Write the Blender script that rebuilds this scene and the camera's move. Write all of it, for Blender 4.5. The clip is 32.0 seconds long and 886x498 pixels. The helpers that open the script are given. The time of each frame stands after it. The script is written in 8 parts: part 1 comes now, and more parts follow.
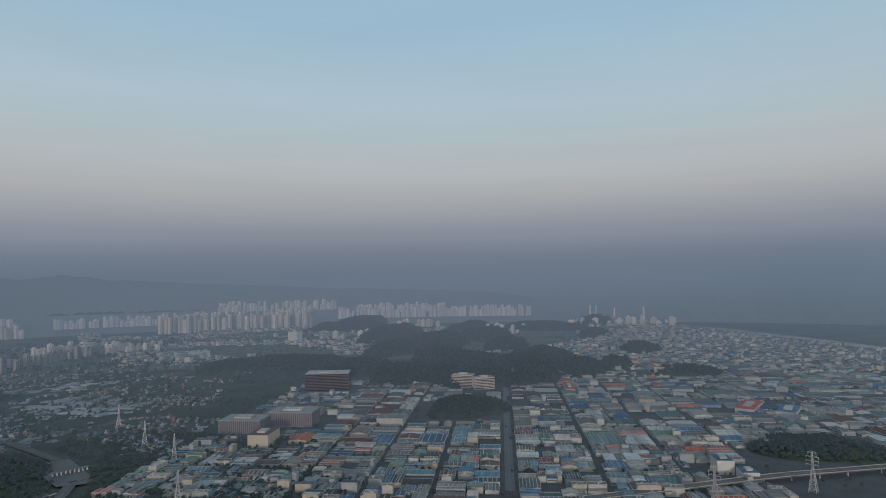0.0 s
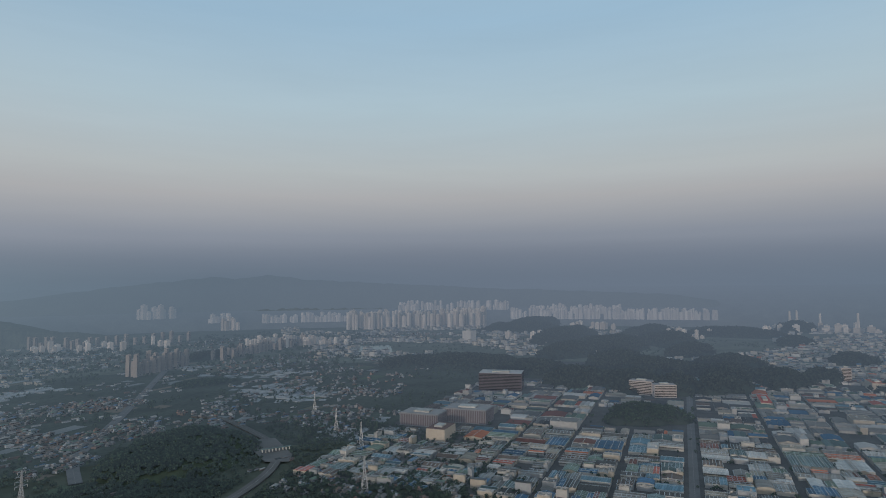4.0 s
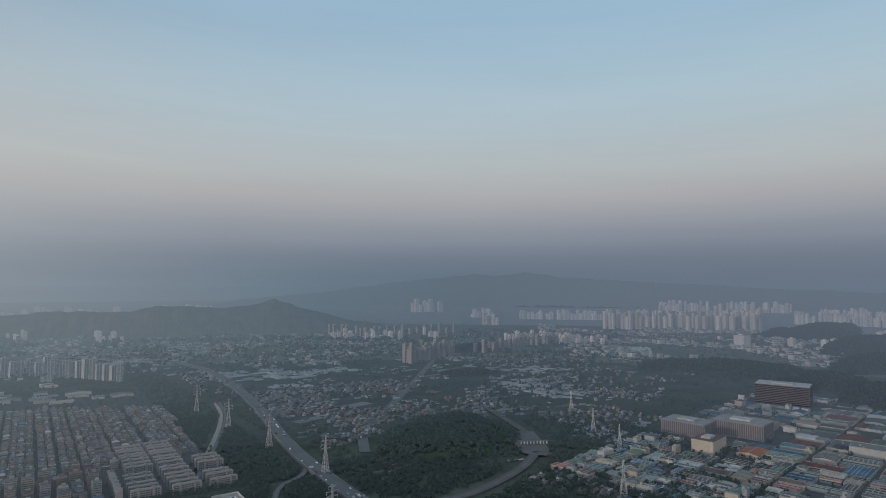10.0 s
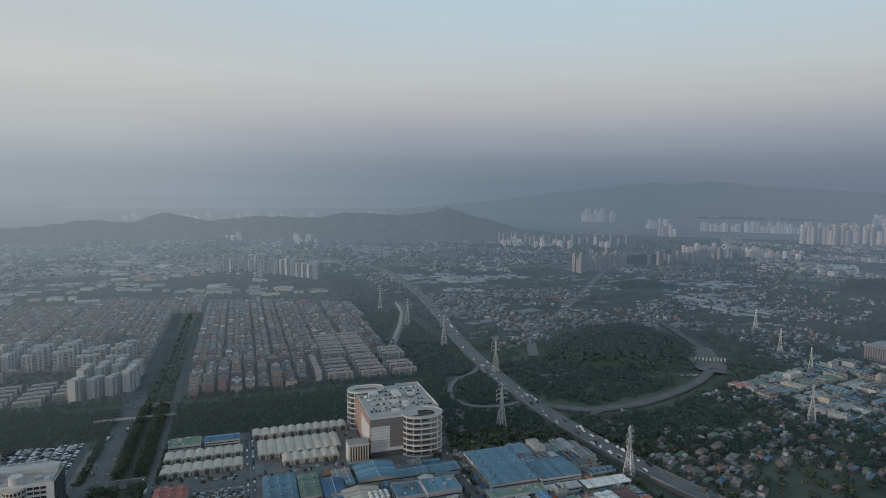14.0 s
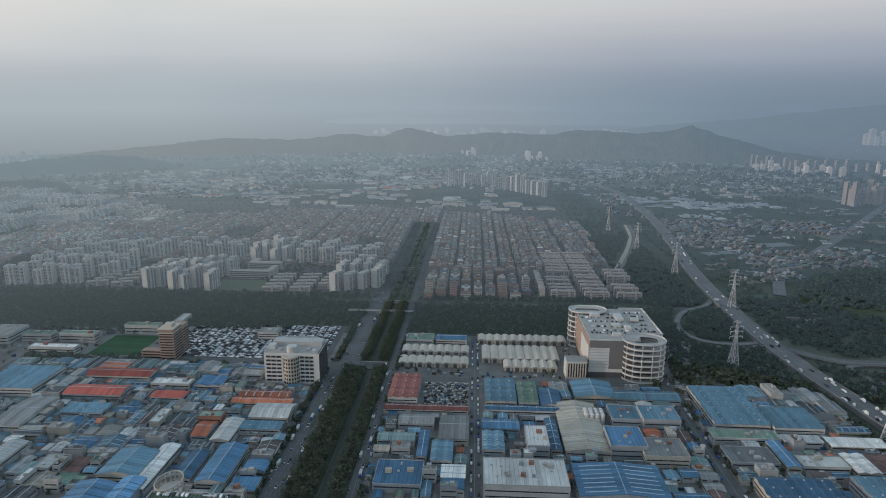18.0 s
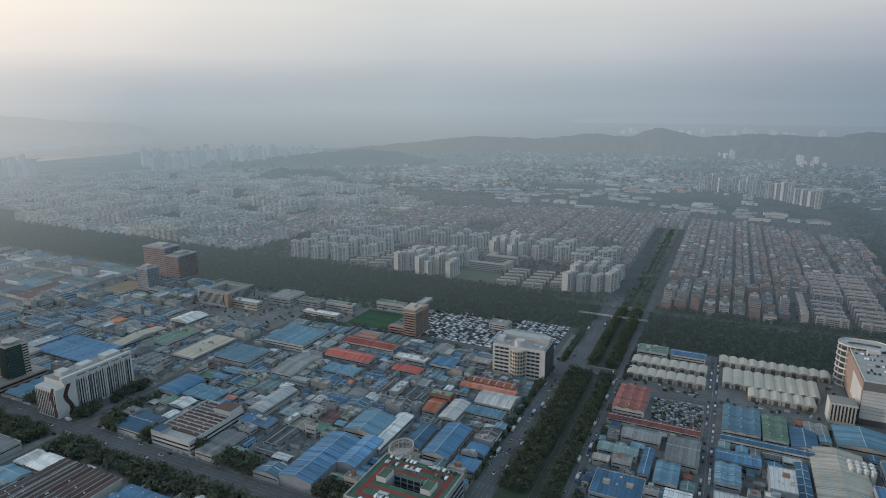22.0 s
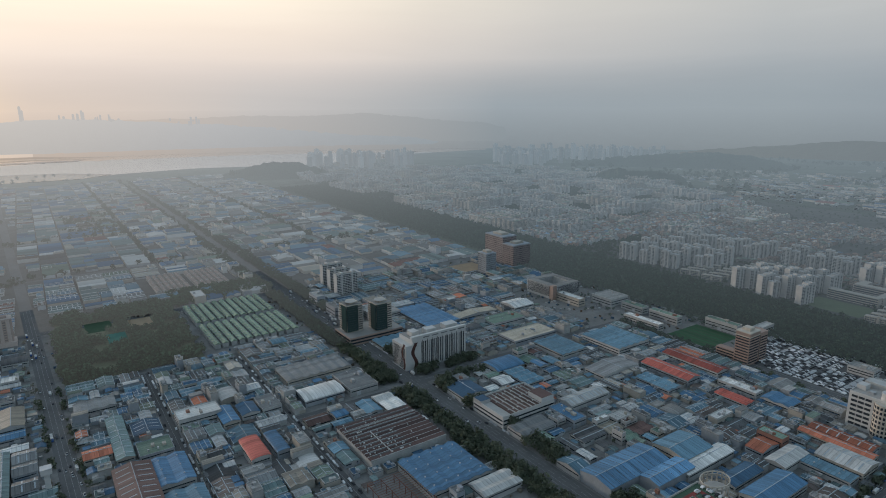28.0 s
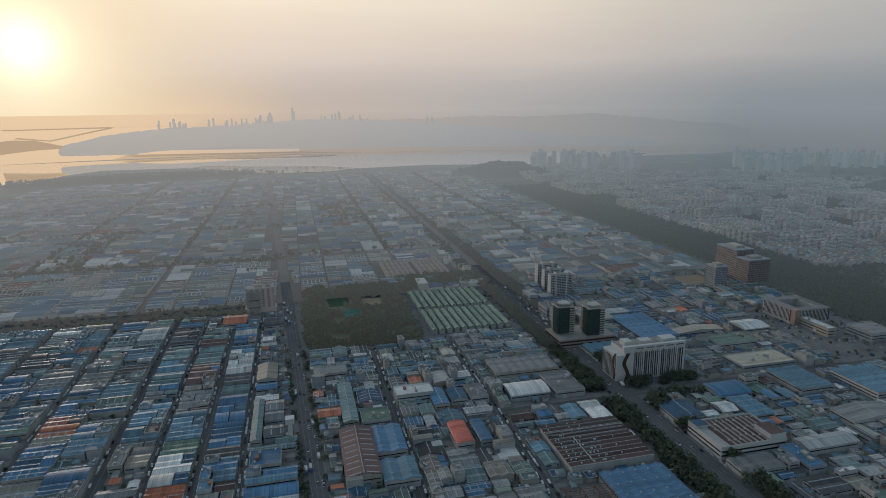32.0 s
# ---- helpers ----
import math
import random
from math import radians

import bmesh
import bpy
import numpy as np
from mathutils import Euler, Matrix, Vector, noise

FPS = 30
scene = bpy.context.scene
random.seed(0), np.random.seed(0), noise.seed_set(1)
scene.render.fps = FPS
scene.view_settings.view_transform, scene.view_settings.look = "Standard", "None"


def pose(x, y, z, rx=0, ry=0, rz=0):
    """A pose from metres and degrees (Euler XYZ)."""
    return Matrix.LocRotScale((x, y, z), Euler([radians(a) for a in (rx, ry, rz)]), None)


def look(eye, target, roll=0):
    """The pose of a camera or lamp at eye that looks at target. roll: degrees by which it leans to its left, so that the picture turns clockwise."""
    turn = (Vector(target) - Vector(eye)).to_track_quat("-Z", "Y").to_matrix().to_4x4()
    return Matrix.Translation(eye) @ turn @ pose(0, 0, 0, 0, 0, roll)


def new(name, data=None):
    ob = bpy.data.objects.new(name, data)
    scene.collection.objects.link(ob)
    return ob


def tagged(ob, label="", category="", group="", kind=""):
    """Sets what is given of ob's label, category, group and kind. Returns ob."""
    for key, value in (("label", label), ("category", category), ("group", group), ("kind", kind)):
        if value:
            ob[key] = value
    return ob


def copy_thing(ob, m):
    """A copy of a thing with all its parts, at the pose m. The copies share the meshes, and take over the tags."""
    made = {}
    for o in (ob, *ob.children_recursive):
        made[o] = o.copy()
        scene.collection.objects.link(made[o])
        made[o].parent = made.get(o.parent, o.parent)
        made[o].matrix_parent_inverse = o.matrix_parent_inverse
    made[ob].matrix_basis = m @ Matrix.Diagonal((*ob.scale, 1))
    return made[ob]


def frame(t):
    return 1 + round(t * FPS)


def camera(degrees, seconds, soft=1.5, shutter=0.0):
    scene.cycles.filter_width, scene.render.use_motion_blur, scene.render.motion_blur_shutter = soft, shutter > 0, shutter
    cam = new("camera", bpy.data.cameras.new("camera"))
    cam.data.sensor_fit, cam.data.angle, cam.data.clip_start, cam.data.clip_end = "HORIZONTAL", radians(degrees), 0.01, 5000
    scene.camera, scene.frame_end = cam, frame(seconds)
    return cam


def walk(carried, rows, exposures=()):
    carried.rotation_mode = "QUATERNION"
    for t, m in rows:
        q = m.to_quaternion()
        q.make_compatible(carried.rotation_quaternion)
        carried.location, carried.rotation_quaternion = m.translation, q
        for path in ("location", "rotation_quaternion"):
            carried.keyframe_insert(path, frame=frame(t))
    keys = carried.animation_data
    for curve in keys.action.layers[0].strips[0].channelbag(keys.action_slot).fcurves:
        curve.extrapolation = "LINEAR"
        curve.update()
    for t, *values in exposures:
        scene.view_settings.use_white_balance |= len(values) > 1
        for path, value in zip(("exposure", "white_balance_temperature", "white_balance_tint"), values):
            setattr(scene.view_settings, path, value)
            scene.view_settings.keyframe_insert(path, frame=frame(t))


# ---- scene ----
EYE = 310.0
cam = camera(71.7, 32.0, 1.0)
ROWS = [
    (0.0, -73.55, 3.02, 0.91),
    (0.5, -71.52, 3.08, 0.89),
    (1.0, -69.53, 3.13, 0.86),
    (1.5, -67.53, 3.18, 0.83),
    (2.0, -65.54, 3.22, 0.77),
    (2.5, -63.52, 3.25, 0.69),
    (3.0, -61.55, 3.29, 0.63),
    (3.5, -59.57, 3.30, 0.58),
    (5.5, -51.67, 3.29, 0.29),
    (6.0, -49.71, 3.28, 0.21),
    (6.5, -47.76, 3.27, 0.13),
    (7.0, -45.81, 3.25, 0.08),
    (7.5, -43.84, 3.24, 0.03),
    (8.0, -41.90, 3.23, -0.01),
    (8.5, -39.94, 3.21, -0.04),
    (9.0, -37.99, 3.19, -0.07),
    (9.5, -36.03, 3.18, -0.11),
    (10.0, -34.08, 3.16, -0.16),
    (10.5, -32.14, 3.14, -0.20),
    (11.0, -30.14, 3.10, -0.22),
    (11.5, -28.30, 3.07, -0.26),
    (12.0, -26.45, 1.69, -0.29),
    (12.5, -24.52, -0.11, -0.35),
    (13.0, -22.51, -1.89, -0.38),
    (13.5, -20.45, -3.66, -0.33),
    (15.5, -11.59, -10.14, -0.42),
    (16.0, -8.92, -11.51, -0.38),
    (16.5, -6.18, -12.78, -0.36),
    (17.0, -3.35, -13.02, -0.35),
    (17.5, -0.34, -13.08, -0.35),
    (18.0, 2.85, -13.13, -0.34),
    (18.5, 5.99, -13.16, -0.30),
    (19.0, 8.86, -13.18, -0.25),
    (19.5, 11.49, -13.19, -0.23),
    (20.0, 14.08, -13.20, -0.20),
    (20.5, 16.74, -13.21, -0.14),
    (21.0, 19.48, -13.23, -0.10),
    (21.5, 22.35, -13.25, -0.06),
    (22.0, 25.15, -13.27, -0.02),
    (22.5, 28.05, -13.29, -0.02),
    (23.0, 30.79, -13.29, 0.04),
    (23.5, 33.55, -13.29, 0.17),
    (24.0, 36.20, -13.28, 0.23),
    (24.5, 38.83, -13.29, 0.23),
    (25.0, 41.42, -13.31, 0.26),
    (25.5, 44.00, -13.33, 0.33),
    (27.5, 53.69, -13.19, 0.31),
    (28.0, 55.90, -13.17, 0.38),
    (28.5, 58.26, -13.16, 0.39),
    (29.0, 61.00, -13.14, 0.39),
    (29.5, 63.64, -13.11, 0.41),
    (30.0, 66.15, -13.08, 0.47),
    (30.5, 68.64, -13.05, 0.56),
    (31.0, 71.24, -13.03, 0.62),
    (31.5, 73.92, -13.01, 0.64),
    (32.0, 76.46, -12.97, 0.65),
]
walk(cam, [(t, pose(0, 0, EYE, 0, 0, yaw) @ pose(0, 0, 0, 90 + pitch) @ pose(0, 0, 0, 0, 0, -roll)) for t, yaw, pitch, roll in ROWS],
     exposures=[(0.0, -0.05), (11.5, -0.05), (16.5, 0.36), (21.0, 0.43), (25.0, 0.35), (28.5, 0.05), (32.0, -0.27)])

# the hazy sky by height above the horizon: away from the sun, across from it, and on its side
SKY_AWAY = [(0.0, (0.105, 0.145, 0.19)), (0.20, (0.150, 0.190, 0.245)), (0.28, (0.192, 0.226, 0.288)), (0.36, (0.255, 0.288, 0.35)), (0.48, (0.43, 0.435, 0.455)), (0.56, (0.48, 0.52, 0.54)), (0.75, (0.46, 0.59, 0.67)), (1.0, (0.38, 0.565, 0.73))]
SKY_ACROSS = [(0.0, (0.264, 0.296, 0.320)), (0.20, (0.285, 0.330, 0.365)), (0.30, (0.365, 0.400, 0.428)), (0.40, (0.450, 0.472, 0.485)), (0.52, (0.540, 0.548, 0.540)), (0.75, (0.486, 0.536, 0.572)), (1.0, (0.336, 0.448, 0.560))]
SKY_SUN = [(0.0, (0.50, 0.475, 0.47)), (0.20, (0.63, 0.575, 0.545)), (0.30, (0.82, 0.715, 0.65)), (0.42, (1.0, 0.85, 0.72)), (0.55, (1.22, 1.07, 0.86)), (0.8, (0.98, 0.955, 0.88)), (1.0, (0.631, 0.771, 0.926))]
TO_ACROSS = [(0.0, (0, 0, 0)), (0.12, (0.05,) * 3), (0.22, (0.16,) * 3), (0.32, (0.45,) * 3), (0.42, (0.85,) * 3), (0.55, (1, 1, 1))]
TO_SUN = [(0.0, (0, 0, 0)), (0.58, (0, 0, 0)), (0.72, (0.2,) * 3), (0.80, (0.42,) * 3), (0.88, (0.75,) * 3), (1.0, (1, 1, 1))]
# the air along the horizon, from away from the sun round to it; also painted haze
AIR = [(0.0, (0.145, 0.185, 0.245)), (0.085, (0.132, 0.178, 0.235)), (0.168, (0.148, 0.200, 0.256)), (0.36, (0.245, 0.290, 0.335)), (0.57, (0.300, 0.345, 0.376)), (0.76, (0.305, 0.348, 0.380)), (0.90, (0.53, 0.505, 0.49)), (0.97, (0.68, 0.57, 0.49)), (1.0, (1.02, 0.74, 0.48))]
# haze colour painted into far land surfaces, which stays grey towards the sun
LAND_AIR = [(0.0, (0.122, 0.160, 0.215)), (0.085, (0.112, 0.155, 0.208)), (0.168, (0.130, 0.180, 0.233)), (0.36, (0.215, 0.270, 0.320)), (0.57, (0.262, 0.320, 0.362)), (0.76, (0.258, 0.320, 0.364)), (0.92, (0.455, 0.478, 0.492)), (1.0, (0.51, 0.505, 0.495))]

# ---- world, sun ----
SUN_AZ, SUN_EL = radians(-160.6), radians(4.9)
SUN = Vector((math.cos(SUN_EL) * math.cos(SUN_AZ), math.cos(SUN_EL) * math.sin(SUN_AZ), math.sin(SUN_EL)))


def node(tree, kind, operation="", **values):
    n = tree.nodes.new(kind)
    if operation:
        n.operation = operation
    for key, value in values.items():
        n.inputs[key].default_value = value
    return n


def math_node(tree, op, a, b=None, clamp=False):
    n = tree.nodes.new("ShaderNodeMath")
    n.operation, n.use_clamp = op, clamp
    for slot, value in ((0, a), (1, b)):
        if value is None:
            continue
        if isinstance(value, (int, float)):
            n.inputs[slot].default_value = value
        else:
            tree.links.new(value, n.inputs[slot])
    return n.outputs[0]


def ramp_node(tree, factor, stops):
    n = tree.nodes.new("ShaderNodeValToRGB")
    while len(n.color_ramp.elements) < len(stops):
        n.color_ramp.elements.new(0.5)
    for element, (at, colour) in zip(n.color_ramp.elements, stops):
        element.position, element.color = at, (*colour, 1)
    tree.links.new(factor, n.inputs["Fac"])
    return n.outputs["Color"]


def mix_colour(tree, factor, a, b, blend="MIX"):
    n = tree.nodes.new("ShaderNodeMix")
    n.data_type, n.blend_type = "RGBA", blend
    for slot, value in ((0, factor), (6, a), (7, b)):
        if isinstance(value, (int, float)):
            n.inputs[slot].default_value = value
        elif isinstance(value, tuple):
            n.inputs[slot].default_value = (*value, 1)
        else:
            tree.links.new(value, n.inputs[slot])
    return n.outputs[2]


def sun_side(tree, way):
    """How far a way points to the sun's side, level with the ground."""
    flat = node(tree, "ShaderNodeVectorMath", operation="MULTIPLY")
    tree.links.new(way, flat.inputs[0])
    flat.inputs[1].default_value = (1, 1, 0)
    unit = node(tree, "ShaderNodeVectorMath", operation="NORMALIZE")
    tree.links.new(flat.outputs[0], unit.inputs[0])
    dot = node(tree, "ShaderNodeVectorMath", operation="DOT_PRODUCT")
    tree.links.new(unit.outputs[0], dot.inputs[0])
    dot.inputs[1].default_value = (math.cos(SUN_AZ), math.sin(SUN_AZ), 0)
    return dot


world = bpy.data.worlds.new("evening_sky")
world.use_nodes = True
scene.world = world
wt = world.node_tree
wt.nodes.clear()
coords = wt.nodes.new("ShaderNodeTexCoord")
sky = wt.nodes.new("ShaderNodeTexSky")
sky.sky_type, sky.sun_disc, sky.sun_elevation, sky.sun_rotation = "NISHITA", False, SUN_EL, math.pi / 2 - SUN_AZ
sky.air_density, sky.dust_density, sky.ozone_density = 1.4, 2.5, 2.0
split = wt.nodes.new("ShaderNodeSeparateXYZ")
wt.links.new(coords.outputs["Generated"], split.inputs[0])
height = split.outputs["Z"]
toward = sun_side(wt, coords.outputs["Generated"])
side = math_node(wt, "MULTIPLY_ADD", toward.outputs["Value"], 0.5)
side.node.inputs[2].default_value = 0.5
rise = math_node(wt, "MULTIPLY_ADD", height, 2.0)
rise.node.inputs[2].default_value = 0.2
away = ramp_node(wt, rise, SKY_AWAY)
across = ramp_node(wt, rise, SKY_ACROSS)
near_sun = ramp_node(wt, rise, SKY_SUN)
hazy = mix_colour(wt, ramp_node(wt, side, TO_SUN), mix_colour(wt, ramp_node(wt, side, TO_ACROSS), away, across), near_sun)
hazy = mix_colour(wt, ramp_node(wt, rise, [(0.0, (1, 1, 1)), (0.2, (1, 1, 1)), (0.34, (0, 0, 0))]), hazy, ramp_node(wt, side, AIR))
clear = mix_colour(wt, 1.0, sky.outputs["Color"], (0.10, 0.10, 0.10), "MULTIPLY")
lift = math_node(wt, "MULTIPLY", height, 1.6, True)
blend = math_node(wt, "MULTIPLY", lift, 0.5)
air = mix_colour(wt, math_node(wt, "MULTIPLY", blend, 0.5), hazy, clear)
# faint streaks of cloud, drawn out along the horizon
drawn = node(wt, "ShaderNodeMapping")
drawn.inputs["Scale"].default_value = (1.6, 1.6, 16)
wt.links.new(coords.outputs["Generated"], drawn.inputs["Vector"])
wisps = node(wt, "ShaderNodeTexNoise", Scale=1.0, Detail=6.0, Roughness=0.62, Distortion=0.4)
wt.links.new(drawn.outputs[0], wisps.inputs["Vector"])
streak_ = math_node(wt, "MULTIPLY_ADD", wisps.outputs["Fac"], 0.14)
streak_.node.inputs[2].default_value = 0.93
streaked = node(wt, "ShaderNodeVectorMath", operation="SCALE")
wt.links.new(air, streaked.inputs[0])
wt.links.new(streak_, streaked.inputs["Scale"])
air = streaked.outputs[0]
# glare round the sun
full = node(wt, "ShaderNodeVectorMath", operation="DOT_PRODUCT")
wt.links.new(coords.outputs["Generated"], full.inputs[0])
full.inputs[1].default_value = SUN
glow = math_node(wt, "POWER", math_node(wt, "MAXIMUM", full.outputs["Value"], 0.0), 60)
halo = math_node(wt, "MULTIPLY", math_node(wt, "POWER", math_node(wt, "MAXIMUM", full.outputs["Value"], 0.0), 220), 0.7)
core = math_node(wt, "POWER", math_node(wt, "MAXIMUM", full.outputs["Value"], 0.0), 1600)
air = mix_colour(wt, glow, air, (1.02, 0.84, 0.56), "MIX")
air = mix_colour(wt, halo, air, (1.55, 1.32, 0.95), "MIX")
air = mix_colour(wt, core, air, (2.4, 2.0, 1.35), "MIX")
ground_glow = wt.nodes.new("ShaderNodeBackground")
wt.links.new(air, ground_glow.inputs["Color"])
ground_glow.inputs["Strength"].default_value = 1.0
out = wt.nodes.new("ShaderNodeOutputWorld")
wt.links.new(ground_glow.outputs[0], out.inputs[0])

lamp = bpy.data.lights.new("sun", "SUN")
lamp.energy, lamp.angle, lamp.color = 1.25, radians(2.0), (1.0, 0.84, 0.72)
new("sun", lamp).matrix_world = look(SUN * 400, (0, 0, 0))

# ---- materials ----


def surface(name, colour, rough=0.75, metal=0.0, vary=0.25, stain=0.35, scale=0.06, grain=0.6, bump=0.15, stretch=(1, 1, 1), island=False):
    """A weathered surface: broad stains, fine grain, and a shade of its own for each object or island."""
    m = bpy.data.materials.new(name)
    m.use_nodes = True
    t = m.node_tree
    b = t.nodes["Principled BSDF"]
    place = t.nodes.new("ShaderNodeNewGeometry")
    map_ = node(t, "ShaderNodeMapping")
    map_.inputs["Scale"].default_value = stretch
    t.links.new(place.outputs["Position"], map_.inputs["Vector"])
    broad = node(t, "ShaderNodeTexNoise", Scale=scale, Detail=5.0, Roughness=0.6)
    fine = node(t, "ShaderNodeTexNoise", Scale=grain, Detail=3.0, Roughness=0.6)
    for n in (broad, fine):
        t.links.new(map_.outputs[0], n.inputs["Vector"])
    if island:
        chance = place.outputs["Random Per Island"]
    else:
        chance = t.nodes.new("ShaderNodeObjectInfo").outputs["Random"]
    tone = math_node(t, "MULTIPLY_ADD", chance, vary)
    tone.node.inputs[2].default_value = 1 - vary / 2
    worn = math_node(t, "MULTIPLY_ADD", broad.outputs["Fac"], stain * 2)
    worn.node.inputs[2].default_value = 1 - stain
    grainy = math_node(t, "MULTIPLY_ADD", fine.outputs["Fac"], stain)
    grainy.node.inputs[2].default_value = 1 - stain / 2
    factor = math_node(t, "MULTIPLY", math_node(t, "MULTIPLY", tone, worn), grainy)
    shade = mix_colour(t, 1.0, colour, (1, 1, 1), "MULTIPLY")
    scale_ = node(t, "ShaderNodeVectorMath", operation="SCALE")
    t.links.new(shade, scale_.inputs[0])
    t.links.new(factor, scale_.inputs["Scale"])
    t.links.new(scale_.outputs[0], b.inputs["Base Color"])
    b.inputs["Roughness"].default_value, b.inputs["Metallic"].default_value = rough, metal
    b.inputs["Specular IOR Level"].default_value = 0.18
    if bump:
        relief = node(t, "ShaderNodeBump", Strength=bump, Distance=0.2)
        t.links.new(fine.outputs["Fac"], relief.inputs["Height"])
        t.links.new(relief.outputs[0], b.inputs["Normal"])
    return m


def painted_haze(name, own, spots=0.3, share=None, melting=0.0, patch=0.014, air=None):
    """A far backdrop with haze painted in as horizon-coloured emission, growing with reach."""
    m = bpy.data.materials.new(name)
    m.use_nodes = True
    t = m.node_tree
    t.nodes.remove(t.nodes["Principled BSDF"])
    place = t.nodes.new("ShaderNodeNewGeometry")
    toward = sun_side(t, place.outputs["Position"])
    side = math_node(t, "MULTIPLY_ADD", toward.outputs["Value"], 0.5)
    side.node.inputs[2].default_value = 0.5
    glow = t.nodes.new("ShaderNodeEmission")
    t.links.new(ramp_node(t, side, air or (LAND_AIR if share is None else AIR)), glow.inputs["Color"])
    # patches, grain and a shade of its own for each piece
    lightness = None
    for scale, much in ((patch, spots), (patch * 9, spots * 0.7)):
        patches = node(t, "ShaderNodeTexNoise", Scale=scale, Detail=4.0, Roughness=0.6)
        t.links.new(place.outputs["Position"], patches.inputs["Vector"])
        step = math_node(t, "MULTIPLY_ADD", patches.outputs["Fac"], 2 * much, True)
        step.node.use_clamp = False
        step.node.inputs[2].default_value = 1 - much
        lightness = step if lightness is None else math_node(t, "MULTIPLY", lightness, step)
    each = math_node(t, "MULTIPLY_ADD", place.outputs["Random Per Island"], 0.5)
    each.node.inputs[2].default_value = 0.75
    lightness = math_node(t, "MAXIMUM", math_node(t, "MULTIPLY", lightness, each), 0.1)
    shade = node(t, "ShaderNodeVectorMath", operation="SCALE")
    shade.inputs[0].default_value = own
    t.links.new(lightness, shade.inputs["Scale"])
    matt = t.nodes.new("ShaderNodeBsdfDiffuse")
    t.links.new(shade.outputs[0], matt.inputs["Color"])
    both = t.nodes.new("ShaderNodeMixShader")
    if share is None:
        # the painted haze grows with reach from the origin
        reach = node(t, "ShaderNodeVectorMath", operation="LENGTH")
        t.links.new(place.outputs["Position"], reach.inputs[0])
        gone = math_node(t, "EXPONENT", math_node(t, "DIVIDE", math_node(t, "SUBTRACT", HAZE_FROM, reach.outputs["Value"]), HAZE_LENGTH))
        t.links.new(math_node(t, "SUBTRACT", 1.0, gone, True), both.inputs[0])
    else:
        # a fixed share of painted haze, more of it higher up
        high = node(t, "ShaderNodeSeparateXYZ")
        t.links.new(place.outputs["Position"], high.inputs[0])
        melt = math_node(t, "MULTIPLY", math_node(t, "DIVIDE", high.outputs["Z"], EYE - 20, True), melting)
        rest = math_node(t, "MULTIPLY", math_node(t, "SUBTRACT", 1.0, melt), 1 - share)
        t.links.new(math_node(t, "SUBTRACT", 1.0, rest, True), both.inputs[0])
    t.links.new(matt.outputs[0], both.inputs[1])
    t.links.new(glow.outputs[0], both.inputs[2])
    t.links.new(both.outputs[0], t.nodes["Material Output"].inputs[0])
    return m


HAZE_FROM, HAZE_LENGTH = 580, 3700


def sheet_roof(name, colour, joined=False):
    """Profiled steel sheets laid side by side (u runs along the ridge, v down the slope), with seams, faded sheets and dirt streaks."""
    m = surface(name, colour, rough=0.6, vary=0.7, stain=0.3, scale=0.05, grain=0.5, bump=0.05, island=joined)
    t = m.node_tree
    b = t.nodes["Principled BSDF"]
    b.inputs["Specular IOR Level"].default_value = 0.22
    old = b.inputs["Base Color"].links[0].from_socket
    uv = t.nodes.new("ShaderNodeUVMap")
    split_ = t.nodes.new("ShaderNodeSeparateXYZ")
    t.links.new(uv.outputs[0], split_.inputs[0])
    if joined:
        # no layout of its own: the sheets run down the slope, whichever way it falls
        geo_ = t.nodes.new("ShaderNodeNewGeometry")
        parts = []
        for name_ in ("Position", "Normal"):
            s_ = t.nodes.new("ShaderNodeSeparateXYZ")
            t.links.new(geo_.outputs[name_], s_.inputs[0])
            parts.append(s_)
        falls_x = math_node(t, "GREATER_THAN", math_node(t, "ABSOLUTE", parts[1].outputs["X"]), math_node(t, "ABSOLUTE", parts[1].outputs["Y"]))
        turned = mix_colour(t, falls_x, (0, 0, 0), (1, 1, 1))
        a_ = node(t, "ShaderNodeCombineXYZ")
        b_ = node(t, "ShaderNodeCombineXYZ")
        for n_, order in ((a_, "XY"), (b_, "YX")):
            t.links.new(parts[0].outputs[order[0]], n_.inputs["X"])
            t.links.new(parts[0].outputs[order[1]], n_.inputs["Y"])
        uv = mix_colour(t, turned, a_.outputs[0], b_.outputs[0]).node
        t.links.new(uv.outputs[2], split_.inputs[0])
    sheets = uv.outputs[2] if joined else uv.outputs[0]
    run = math_node(t, "DIVIDE", split_.outputs["X"], 3.6)
    chance = t.nodes.new("ShaderNodeTexWhiteNoise")
    chance.noise_dimensions = "1D"
    t.links.new(math_node(t, "FLOOR", run), chance.inputs["W"])
    seam = math_node(t, "LESS_THAN", math_node(t, "FRACT", run), 0.13)
    streak = node(t, "ShaderNodeTexNoise", Scale=1.0, Detail=3.0)
    stretch_ = node(t, "ShaderNodeMapping")
    stretch_.inputs["Scale"].default_value = (0.9, 0.07, 1)
    t.links.new(sheets, stretch_.inputs["Vector"])
    t.links.new(stretch_.outputs[0], streak.inputs["Vector"])
    tone = math_node(t, "ADD", math_node(t, "MULTIPLY", chance.outputs["Value"], 0.42), math_node(t, "MULTIPLY", streak.outputs["Fac"], 0.8))
    tone = math_node(t, "SUBTRACT", math_node(t, "ADD", tone, 0.48), math_node(t, "MULTIPLY", seam, 0.32))
    scaled = node(t, "ShaderNodeVectorMath", operation="SCALE")
    t.links.new(old, scaled.inputs[0])
    t.links.new(tone, scaled.inputs["Scale"])
    t.links.new(scaled.outputs[0], b.inputs["Base Color"])
    return m


